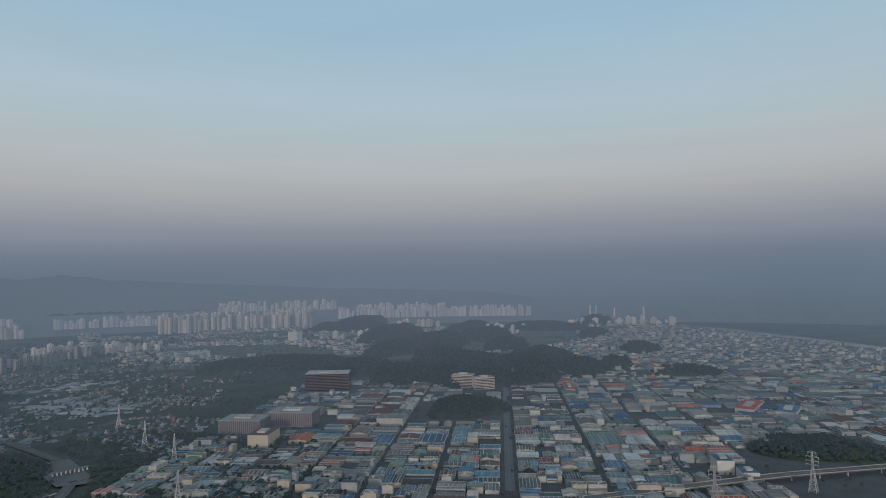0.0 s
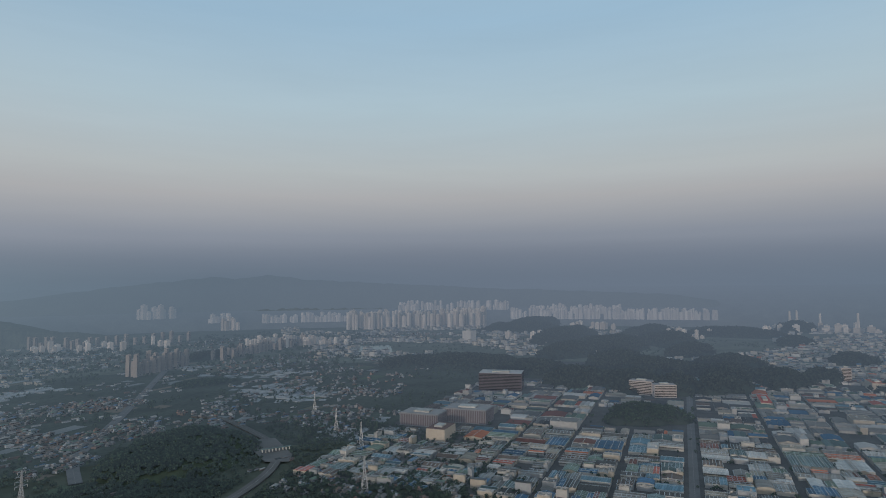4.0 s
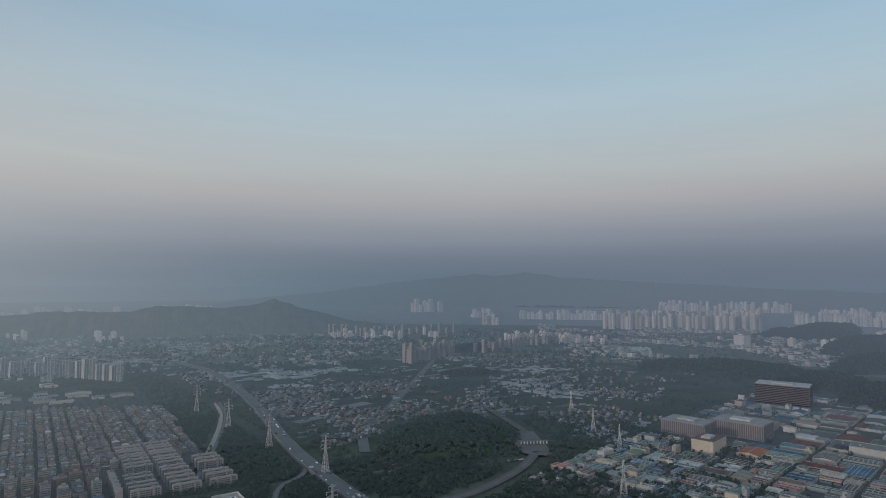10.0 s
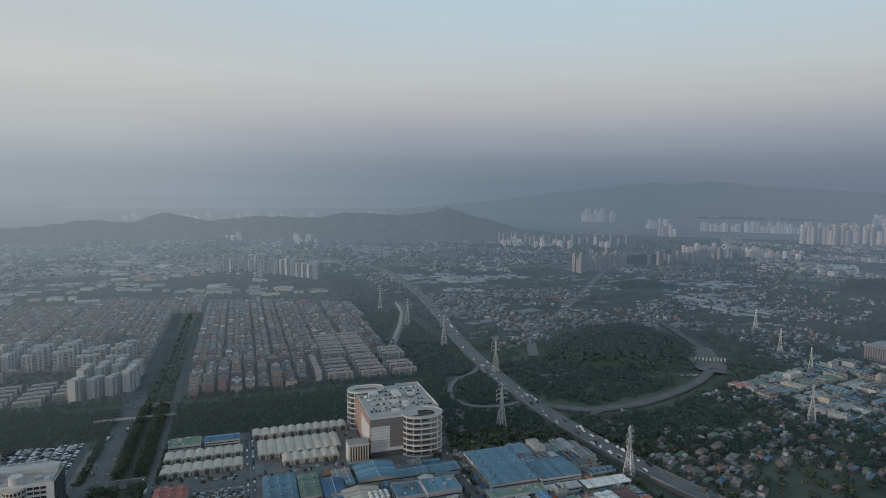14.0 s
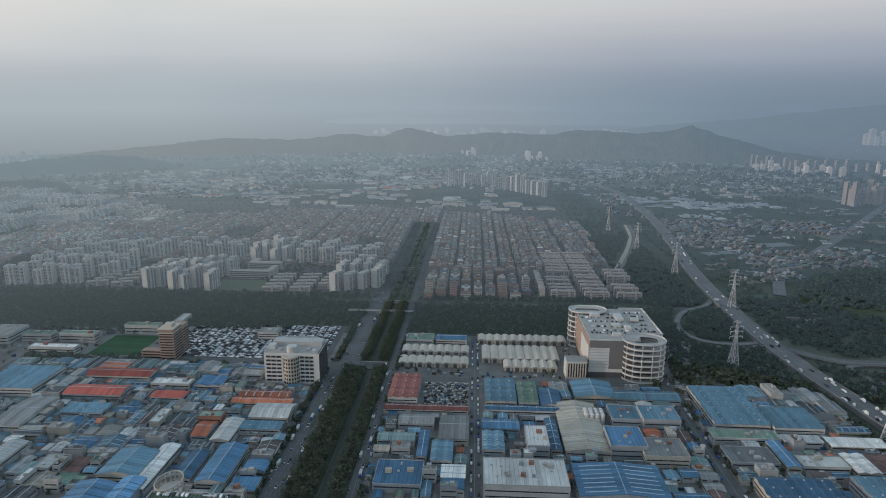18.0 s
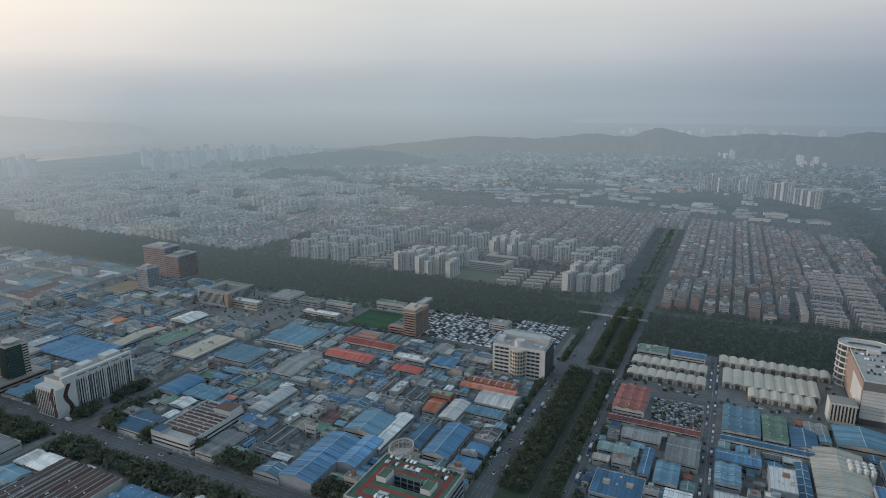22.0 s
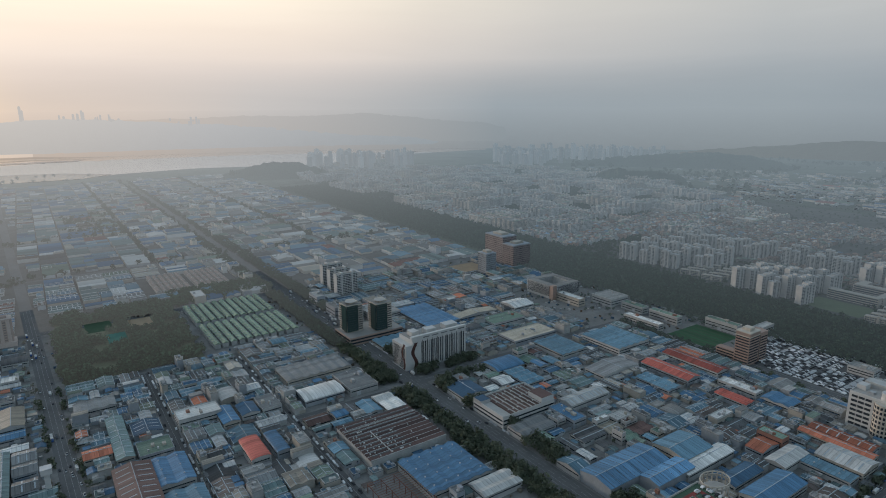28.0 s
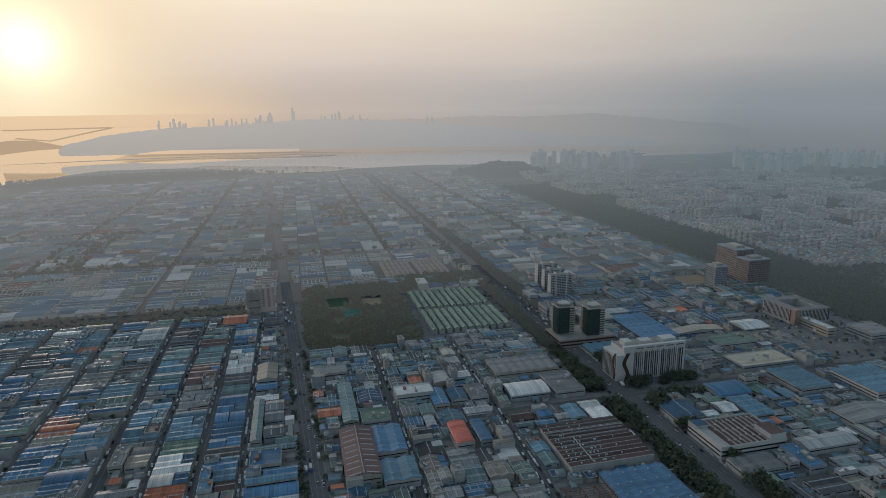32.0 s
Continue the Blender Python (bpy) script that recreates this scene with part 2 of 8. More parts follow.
ROOF = {
    "blue": sheet_roof("blue_painted_steel", (0.056, 0.128, 0.208)),
    "ltblue": sheet_roof("faded_blue_steel", (0.100, 0.186, 0.242)),
    "teal": sheet_roof("grey_teal_steel", (0.112, 0.165, 0.165)),
    "grey": sheet_roof("weathered_grey_steel", (0.155, 0.160, 0.160)),
    "white": sheet_roof("pale_grey_steel", (0.44, 0.435, 0.415)),
    "orange": sheet_roof("orange_painted_steel", (0.31, 0.105, 0.062)),
    "red": sheet_roof("red_painted_steel", (0.33, 0.085, 0.065)),
    "brown": sheet_roof("dark_brown_roofing", (0.110, 0.066, 0.058)),
    "maroon": sheet_roof("faded_maroon_steel", (0.19, 0.070, 0.058)),
    "sky": sheet_roof("light_blue_steel", (0.105, 0.225, 0.355)),
    "dark": sheet_roof("dark_grey_steel", (0.070, 0.073, 0.076)),
    "tan": sheet_roof("sandy_roofing", (0.289, 0.255, 0.204)),
    "green": sheet_roof("green_waterproofed_roof", (0.125, 0.185, 0.145)),
    "concrete": sheet_roof("stained_concrete_roof", (0.225, 0.222, 0.21)),
}
WALL = [
    surface("pale_wall_panels", (0.36, 0.36, 0.35), stain=0.35, scale=0.1),
    surface("cream_wall_render", (0.35, 0.325, 0.285), stain=0.3, scale=0.1),
    surface("grey_wall_panels", (0.27, 0.29, 0.31), stain=0.3, scale=0.1),
    surface("brick_wall", (0.24, 0.13, 0.10), stain=0.3, scale=0.1),
]
WHITE = surface("white_render", (0.48, 0.475, 0.46), stain=0.15, scale=0.1, vary=0.08)
CREAM = surface("cream_cladding", (0.45, 0.405, 0.345), stain=0.15, scale=0.1, vary=0.1)
PINK = surface("pinkish_apartment_render", (0.48, 0.445, 0.425), stain=0.15, scale=0.1, vary=0.15)
DARK = surface("charcoal_cladding", (0.09, 0.09, 0.095), stain=0.25)
BRICK = surface("red_brick_facing", (0.33, 0.245, 0.205), stain=0.25, scale=0.2)
GLASS = surface("dark_window_glass", (0.035, 0.042, 0.05), rough=0.12, stain=0.1, vary=0.3, bump=0)
GREEN_GLASS = surface("green_curtain_wall", (0.032, 0.055, 0.052), rough=0.12, stain=0.15, vary=0.1, bump=0)
SKYLIGHT = surface("translucent_roof_sheet", (0.32, 0.37, 0.40), rough=0.5, stain=0.4)
STEEL = surface("galvanised_steel", (0.42, 0.43, 0.44), rough=0.5, metal=0.3, stain=0.2)
CONCRETE = surface("raw_concrete", (0.36, 0.35, 0.33), stain=0.3)
ASPHALT = surface("asphalt", (0.108, 0.108, 0.108), rough=0.9, stain=0.4, scale=0.03, grain=0.3)
YARD = surface("worn_concrete_yard", (0.155, 0.153, 0.147), rough=0.9, stain=0.6, scale=0.035, grain=0.25)
PAINT = surface("road_paint", (0.25, 0.25, 0.245), stain=0.5, scale=0.05)
GRASS = surface("rough_grass", (0.062, 0.078, 0.052), rough=0.95, stain=0.6, scale=0.02, grain=0.2)
TURF = surface("green_sports_turf", (0.048, 0.085, 0.05), rough=0.9, stain=0.25, scale=0.05)
SAND = surface("sandy_pitch", (0.30, 0.23, 0.16), rough=0.95, stain=0.25, scale=0.05)
DECK_RED = surface("red_roof_deck", (0.23, 0.05, 0.045), stain=0.3, scale=0.2)
PALE_DECK = surface("pale_parking_deck", (0.35, 0.33, 0.305), stain=0.3, scale=0.08)
DECK_GREEN = surface("green_deck_paint", (0.075, 0.125, 0.085), stain=0.4, scale=0.15)
LAND = surface("mixed_ground", (0.070, 0.080, 0.064), rough=0.95, stain=0.75, scale=0.006, grain=0.05, bump=0)
TRACK = surface("pale_worn_asphalt", (0.13, 0.13, 0.13), rough=0.9, stain=0.3, scale=0.03)
LEAF = surface("foliage", (0.102, 0.120, 0.085), rough=0.9, vary=0.5, stain=0.3, scale=0.03, grain=0.3, bump=0, island=True)
BELT_LEAF = surface("pale_grey_green_foliage", (0.120, 0.138, 0.118), rough=0.9, vary=0.5, stain=0.4, scale=0.012, grain=0.3, bump=0, island=True)
WOOD_LEAF = surface("dark_wood_foliage", (0.085, 0.105, 0.080), rough=0.9, vary=0.5, stain=0.4, scale=0.02, grain=0.3, bump=0, island=True)
for leafy in (LEAF, BELT_LEAF, WOOD_LEAF):
    # leaves let some light through
    lt_ = leafy.node_tree
    body_ = lt_.nodes["Principled BSDF"]
    thin = lt_.nodes.new("ShaderNodeBsdfTranslucent")
    lt_.links.new(body_.inputs["Base Color"].links[0].from_socket, thin.inputs["Color"])
    halves = lt_.nodes.new("ShaderNodeMixShader")
    halves.inputs[0].default_value = 0.4
    lt_.links.new(body_.outputs[0], halves.inputs[1])
    lt_.links.new(thin.outputs[0], halves.inputs[2])
    lt_.links.new(halves.outputs[0], lt_.nodes["Material Output"].inputs[0])
BARK = surface("bark", (0.08, 0.06, 0.045), rough=0.95)
CARS = [surface("car_paint_" + n, c, rough=0.3, stain=0.05, vary=0.2, bump=0) for n, c in (("white", (0.7, 0.7, 0.7)), ("silver", (0.4, 0.41, 0.42)), ("black", (0.03, 0.03, 0.035)), ("blue", (0.05, 0.1, 0.25)), ("red", (0.35, 0.04, 0.03)))]
WATER = surface("tidal_water", (0.92, 0.90, 0.88), metal=0.9, rough=0.05, stain=0.12, scale=0.004, vary=0, bump=0)
MUD = surface("tidal_mud", (0.42, 0.39, 0.36), metal=0.5, rough=0.16, stain=0.4, scale=0.004, vary=0, bump=0)

for shiny in (WATER, MUD):
    shiny.node_tree.nodes["Principled BSDF"].inputs["Specular IOR Level"].default_value = 0.8

# ---- mesh helpers ----


class Geo:
    """Vertices, faces and material slots of one mesh."""

    def __init__(self):
        self.v, self.f, self.m = [], [], []

    def add(self, points, faces, m=0):
        n = len(self.v)
        self.v += points
        self.f += [tuple(n + i for i in face) for face in faces]
        self.m += [m] * len(faces)
        return self

    def box(self, x0, y0, z0, x1, y1, z1, m=0):
        p = [(x0, y0, z0), (x1, y0, z0), (x1, y1, z0), (x0, y1, z0), (x0, y0, z1), (x1, y0, z1), (x1, y1, z1), (x0, y1, z1)]
        return self.add(p, [(3, 2, 1, 0), (4, 5, 6, 7), (0, 1, 5, 4), (1, 2, 6, 5), (2, 3, 7, 6), (3, 0, 4, 7)], m)

    def extrude(self, profile, axis, a0, a1, m=0):
        """A closed outline of (across, z) drawn out along x or y from a0 to a1."""
        n = len(profile)
        if axis == "x":
            p = [(a, u, z) for a in (a0, a1) for u, z in profile]
        else:
            p = [(u, a, z) for a in (a0, a1) for u, z in profile]
        faces = [(i, (i + 1) % n, n + (i + 1) % n, n + i) for i in range(n)]
        caps = [tuple(range(n))[::-1], tuple(range(n, 2 * n))]
        if axis == "y":
            faces, caps = [f[::-1] for f in faces], [c[::-1] for c in caps]
        return self.add(p, faces + caps, m)

    def tube(self, points, radius, sides=8, z0=0.0, z1=1.0, m=0, top=None):
        """A round or tapered upright at (x, y)."""
        x, y = points
        top = radius if top is None else top
        p = [(x + r * math.cos(2 * math.pi * i / sides), y + r * math.sin(2 * math.pi * i / sides), z) for r, z in ((radius, z0), (top, z1)) for i in range(sides)]
        faces = [(i, (i + 1) % sides, sides + (i + 1) % sides, sides + i) for i in range(sides)]
        return self.add(p, faces + [tuple(range(sides))[::-1], tuple(range(sides, 2 * sides))], m)

    def strut(self, a, b, w=0.2, m=0):
        """A thin square bar from a to b."""
        a, b = Vector(a), Vector(b)
        d = (b - a).normalized()
        s = d.orthogonal().normalized() * w / 2
        u = d.cross(s).normalized() * w / 2
        p = [tuple(e + i * s + j * u) for e in (a, b) for i, j in ((-1, -1), (1, -1), (1, 1), (-1, 1))]
        return self.add(p, [(0, 1, 5, 4), (1, 2, 6, 5), (2, 3, 7, 6), (3, 0, 4, 7), (3, 2, 1, 0), (4, 5, 6, 7)], m)

    def rod(self, points, w, m=0):
        """One square bar bent through several points."""
        n = len(self.v)
        for x, y, z in points:
            self.v += [(x - w / 2, y - w / 2, z), (x + w / 2, y - w / 2, z), (x + w / 2, y + w / 2, z), (x - w / 2, y + w / 2, z)]
        for i in range(len(points) - 1):
            k = n + 4 * i
            self.f += [(k, k + 1, k + 5, k + 4), (k + 1, k + 2, k + 6, k + 5), (k + 2, k + 3, k + 7, k + 6), (k + 3, k, k + 4, k + 7)]
        self.m += [m] * 4 * (len(points) - 1)
        return self

    def mesh(self, name, mats):
        me = bpy.data.meshes.new(name)
        me.from_pydata(self.v, [], self.f)
        for mat in mats if isinstance(mats, (list, tuple)) else [mats]:
            me.materials.append(mat)
        if any(self.m):
            me.polygons.foreach_set("material_index", self.m)
        me.update()
        return me


def part(name, geo, material, parent, label=""):
    ob = new(name, geo if isinstance(geo, bpy.types.Mesh) else geo.mesh(name, material))
    ob.parent = parent
    return tagged(ob, label)


def thing(name, x, y, z, label, category, group="", turn=0.0):
    ob = new(name)
    ob.empty_display_size = 1
    ob.matrix_basis = pose(x, y, z, 0, 0, turn)
    return tagged(ob, label, category, group)


def setting(name, geo, material, label, category="ground", kind="structure"):
    return tagged(new(name, geo.mesh(name, material)), label, category, "", kind)


def ribbon(points, width, z, thick=0.3, m=0, geo=None):
    """A road of even width along a line of (x, y), smoothed."""
    geo = geo or Geo()
    p = [Vector(q) for q in points]
    for _ in range(3):
        p = [p[0]] + [q for a, b in zip(p, p[1:]) for q in (a * 0.75 + b * 0.25, a * 0.25 + b * 0.75)] + [p[-1]]
    rows = []
    for i, q in enumerate(p):
        d = (p[min(i + 1, len(p) - 1)] - p[max(i - 1, 0)]).normalized()
        s = Vector((-d.y, d.x)) * width / 2
        rows += [(q.x + s.x, q.y + s.y, z), (q.x - s.x, q.y - s.y, z), (q.x - s.x, q.y - s.y, z - thick), (q.x + s.x, q.y + s.y, z - thick)]
    faces = [(4 * i + a, 4 * i + b, 4 * i + 4 + b, 4 * i + 4 + a) for i in range(len(p) - 1) for a, b in ((0, 1), (1, 2), (2, 3), (3, 0))]
    return geo.add(rows, faces, m)


def many_quads(name, quads, material, label, category, kind="stuff"):
    """One mesh of loose four-cornered clumps, from an array of shape (n, 4, 3)."""
    n = len(quads)
    me = bpy.data.meshes.new(name)
    me.vertices.add(4 * n)
    me.vertices.foreach_set("co", np.asarray(quads, np.float32).ravel())
    me.loops.add(4 * n)
    me.loops.foreach_set("vertex_index", np.arange(4 * n, dtype=np.int32))
    me.polygons.add(n)
    me.polygons.foreach_set("loop_start", np.arange(0, 4 * n, 4, dtype=np.int32))
    me.materials.append(material)
    me.update(calc_edges=True)
    me.validate()
    return tagged(new(name, me), label, category, "", kind)


def leaf_quads(rng, centres, sizes, count, lobes=6):
    """Leaf clumps round each crown: rounded lobes of uneven reach, with gaps between."""
    n = len(centres)
    hub = rng.normal(size=(n, lobes, 3))
    hub /= np.linalg.norm(hub, axis=-1, keepdims=True)
    hub = hub * (0.55, 0.55, 0.38) * rng.uniform(0.6, 1.1, (n, lobes, 1))
    reach = rng.uniform(0.36, 0.58, (n, lobes))
    pick = rng.integers(0, lobes, (n, count))
    row = np.arange(n)[:, None]
    out_ = rng.normal(size=(n, count, 3)) + (0, 0, 0.35)
    out_ /= np.linalg.norm(out_, axis=-1, keepdims=True)
    spots = hub[row, pick] + out_ * reach[row, pick][:, :, None] * rng.uniform(0.75, 1.08, (n, count, 1))
    at = centres[:, None, :] + spots * sizes[:, None, None]
    facing = out_ + 0.45 * rng.normal(size=(n, count, 3))
    a = np.cross(facing, rng.normal(size=(n, count, 3)))
    a /= np.linalg.norm(a, axis=-1, keepdims=True)
    b = np.cross(facing, a)
    b /= np.linalg.norm(b, axis=-1, keepdims=True)
    half = sizes[:, None, None] * rng.uniform(0.12, 0.22, (n, count, 1)) * (44 / count) ** 0.5
    return np.stack([at - a * half - b * half, at + a * half - b * half * 0.6, at + a * half * 0.8 + b * half, at - a * half * 0.7 + b * half], 2).reshape(-1, 4, 3)


rng = np.random.default_rng(7)
dice = random.Random(11)

# ---- the land ----


def polar(az, r):
    return r * math.cos(radians(az)), r * math.sin(radians(az))


def drawn_in(r):
    """Distances past the far shore, drawn together to fit the camera's view."""
    return r if r < 4600 else 4600 + 330 * (1 - math.exp(-(r - 4600) / 4000))


ground = Geo()
rings = [0, 200, 400, 700, 1000, 1400, 1900, 2500, 3200, 4000, 4900]
for i, r in enumerate(rings):
    ground.v += [(*polar(a * 5, r), 0) for a in range(72)]
    if i:
        n = 72 * (i - 1)
        ground.f += [(n + a, n + 72 + a, n + 72 + (a + 1) % 72, n + (a + 1) % 72) for a in range(72)]
        ground.m += [0] * 72
setting("ground", ground, LAND, "flat reclaimed land of grass, earth and paving")

# outer rings of ground, their haze painted in as emission
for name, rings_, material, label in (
    ("distant_fields", [2500, 2900, 3400, 4000, 4600], painted_haze("distant_fields_in_haze", (0.105, 0.115, 0.090), 0.75, patch=0.006), "far fields, woods and roofs paled by painted haze"),
    ("backdrop", [4600, 5000, 5500, 6300, 7500, 9500, 13000, 20000, 60000], painted_haze("far_plain_in_haze", (0.075, 0.085, 0.08), 0.8, 0.70, 1.0, 0.012), "far plain fading into painted evening haze"),
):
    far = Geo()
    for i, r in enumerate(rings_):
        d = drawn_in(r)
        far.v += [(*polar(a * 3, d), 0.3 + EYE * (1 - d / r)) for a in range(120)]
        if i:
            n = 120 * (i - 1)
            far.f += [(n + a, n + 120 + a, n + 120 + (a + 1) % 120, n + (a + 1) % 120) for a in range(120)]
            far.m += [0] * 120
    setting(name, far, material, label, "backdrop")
plain = Geo()
for i, r in enumerate((1250, 1500, 1800, 2150, 2520)):
    plain.v += [(*polar(a * 3, r), 0.04) for a in range(120)]
    if i:
        n = 120 * (i - 1)
        plain.f += [(n + a, n + 120 + a, n + 120 + (a + 1) % 120, n + (a + 1) % 120) for a in range(120)]
        plain.m += [0] * 120
# this ring carries painted haze as well, thinner than the outer ones
setting("fields_beyond", plain, painted_haze("fields_in_first_haze", (0.050, 0.060, 0.046), 0.85, patch=0.008), "dim fields and paddies on the far plain", "backdrop")


def terrain(d):
    """Height of the far plain, drawn in and raised to fit the camera's view."""
    return 0.0 if d < 4600 else EYE * (1 - d / (4600 - 4000 * math.log(1 - (min(d, 4926) - 4600) / 330)))


def ridge(name, az0, az1, r, crest, deep, material, label, seed):
    """A range of far hills: spurs and hollows under a crest that follows (azimuth, elevation) points."""
    geo, steps, rows_ = Geo(), 180, 9
    off = noise_line(seed)
    order = 1 if crest[0][0] < crest[-1][0] else -1
    for i in range(steps + 1):
        az = az0 + (az1 - az0) * i / steps
        el = float(np.interp(order * az, [order * c[0] for c in crest], [c[1] for c in crest]))
        top = EYE + r * math.tan(radians(el)) + off(az) * 7 + off(az * 3.1 + 4) * 4 + off(az * 9 + 2) * 2
        end = math.sin(min(1, min(i, steps - i) / 12) * math.pi / 2)
        for k in range(rows_):
            u = k / (rows_ - 1)
            s = math.sin(math.pi * min(1.0, u * 0.68 if u < 0.74 else 0.5 + (u - 0.74) * 1.9)) ** 0.9
            d = min(4924, r + deep * (u - 0.74) + off(az * 2 + 3 * k) * deep * 0.05)
            spur = 1 + 0.28 * noise.noise((az * 1.3, k * 0.55, seed)) * (1 - abs(2 * s - 1))
            foot_ = terrain(d) - 2
            geo.v.append((*polar(az, d), foot_ + max(0.0, top - foot_) * end * min(1.0, s * spur)))
        if i:
            n = rows_ * (i - 1)
            geo.f += [(n + k, n + rows_ + k, n + rows_ + 1 + k, n + 1 + k) for k in range(rows_ - 1)]
            geo.m += [0] * (rows_ - 1)
    return setting(name, geo, material, label, "hills")


def noise_line(seed):
    return lambda a: noise.noise((a * 0.9, seed * 7.3, 0)) + 0.5 * noise.noise((a * 2.7, seed * 3.1, 4))


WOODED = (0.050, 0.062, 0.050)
# hill colours with haze painted over the woods as emission
HILL = painted_haze("wooded_hills_in_haze", WOODED, 0.6, 0.56, 0.15, 0.01)
HILL_NEAR = painted_haze("nearer_wooded_hills", WOODED, 0.6, patch=0.01)
HILL_FAR = painted_haze("farthest_hills_in_haze", WOODED, 0.5, 0.77, 0.4, 0.008)
# greyer haze colour, painted as emission into the island and its towers
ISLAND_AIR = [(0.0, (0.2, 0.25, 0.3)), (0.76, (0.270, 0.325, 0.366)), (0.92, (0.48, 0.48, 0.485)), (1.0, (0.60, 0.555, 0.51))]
ISLAND = painted_haze("built_up_island_in_haze", (0.16, 0.15, 0.14), 0.9, 0.80, 0.9, 0.012, ISLAND_AIR)
ISLAND_LAND = painted_haze("flat_island_land_in_haze", (0.09, 0.10, 0.09), 0.9, 0.76, 0.3, 0.012, ISLAND_AIR)
HILL_FADING = painted_haze("hills_lost_in_haze", WOODED, 0.4, 0.93, 0.5, 0.008)
ridge("far_mountains", 78, 8, 4855, [(78, -2.0), (72, -1.3), (66, -0.8), (61, 0.0), (56, 0.45), (53, 0.85), (51, 0.6), (48, 0.98), (45, 0.55), (42, 0.4), (36, 0.05), (28, -0.4), (20, -0.7), (8, -1.2)], 90, HILL_FAR, "distant mountain range, tinted blue with painted haze", 1)
ridge("mountains_behind", 104, 58, 4890, [(104, -1.3), (98, -0.9), (92, -1.1), (86, -0.6), (80, -0.9), (75, -0.35), (70, -0.55), (66, -0.1), (62, -0.4), (58, -0.9)], 40, HILL_FADING, "farther range of hills all but lost in painted haze", 21)
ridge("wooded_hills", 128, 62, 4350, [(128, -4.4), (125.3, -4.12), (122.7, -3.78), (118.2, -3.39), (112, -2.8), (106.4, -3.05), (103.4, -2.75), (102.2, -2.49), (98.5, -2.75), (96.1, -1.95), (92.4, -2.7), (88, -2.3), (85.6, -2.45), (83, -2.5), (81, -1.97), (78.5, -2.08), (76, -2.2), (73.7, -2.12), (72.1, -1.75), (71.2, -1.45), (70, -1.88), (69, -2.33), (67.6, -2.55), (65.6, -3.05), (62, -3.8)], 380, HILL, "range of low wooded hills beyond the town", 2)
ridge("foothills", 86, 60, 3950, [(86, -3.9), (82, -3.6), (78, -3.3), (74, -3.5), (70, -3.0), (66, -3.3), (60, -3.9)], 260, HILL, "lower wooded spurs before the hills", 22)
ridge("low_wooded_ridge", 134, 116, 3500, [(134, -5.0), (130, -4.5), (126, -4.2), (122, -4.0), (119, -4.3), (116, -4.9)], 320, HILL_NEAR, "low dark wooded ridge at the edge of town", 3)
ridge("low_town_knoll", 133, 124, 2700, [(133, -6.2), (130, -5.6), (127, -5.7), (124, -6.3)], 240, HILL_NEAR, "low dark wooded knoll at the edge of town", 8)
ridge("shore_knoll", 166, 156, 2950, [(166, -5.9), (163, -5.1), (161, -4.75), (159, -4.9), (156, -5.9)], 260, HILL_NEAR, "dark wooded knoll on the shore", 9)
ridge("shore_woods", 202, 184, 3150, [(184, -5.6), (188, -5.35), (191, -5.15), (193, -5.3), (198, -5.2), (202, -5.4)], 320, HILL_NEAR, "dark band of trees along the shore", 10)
ridge("hills_across_water", 178, 140, 4790, [(178, -1.1), (174, -1.0), (168, -0.95), (163.4, -0.73), (158, -0.85), (153, -0.58), (149, -0.95), (146, -1.3), (140, -1.6)], 170, HILL_FAR, "hills across the tidal channel, paled by painted haze", 4)
ridge("island", 198.5, 146, 4740, [(198.5, -2.6), (196, -2.1), (193.7, -1.75), (191.3, -1.5), (186, -1.3), (183, -1.15), (180, -0.95), (177, -0.85), (173, -1.0), (169, -1.3), (164, -1.45), (158, -1.9), (152, -2.3), (146, -2.6)], 140, ISLAND, "built-up island with painted haze across the tidal channel", 24)
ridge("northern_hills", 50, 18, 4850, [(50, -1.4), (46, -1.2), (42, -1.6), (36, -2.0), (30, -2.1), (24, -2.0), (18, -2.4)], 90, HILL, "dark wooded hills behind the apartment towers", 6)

# tidal channel with its mud banks
water = Geo()
NEAR_SHORE = [(-2900, -1700), (-3020, -1240), (-3050, -1110), (-3407, -1118), (-3640, -1000), (-3640, -575), (-3400, -330), (-3160, -110), (-3166, 195), (-3297, 353), (-3364, 738), (-3200, 1290), (-3320, 1898), (-3512, 2161), (-3504, 2750)]
FAR_SHORE = [(-3700, 2900), (-4150, 2300), (-4480, 1318), (-4560, 500), (-4590, -100), (-4480, -700), (-4300, -1500), (-4200, -2000)]
line_ = NEAR_SHORE + FAR_SHORE
water.add([(x, y, 0.6) for x, y in line_], [tuple(range(len(line_)))])
setting("water", water, WATER, "still tidal channel shining under the low sun", "water")
for pts in ([(-3170, 200), (-3160, -100), (-3400, -320), (-3640, -560), (-3760, -480), (-3600, -200), (-3500, 150), (-3300, 340)], [(-4300, -500), (-4360, -100), (-4330, 300), (-4230, 250), (-4200, -350)], [(-3520, 2100), (-3340, 1900), (-3300, 1500), (-3480, 1600), (-3700, 2300)]):
    setting("mudflat", Geo().add([(x, y, 1.0) for x, y in pts], [tuple(range(len(pts)))]), MUD, "wet tidal mudflat beside the channel", "mud")
# the sea's shine is painted as horizon-coloured emission, not reflected
FAR_SEA = painted_haze("far_sea", (0.5, 0.45, 0.4), 0.2, 0.88, 0.8)
sea = Geo()
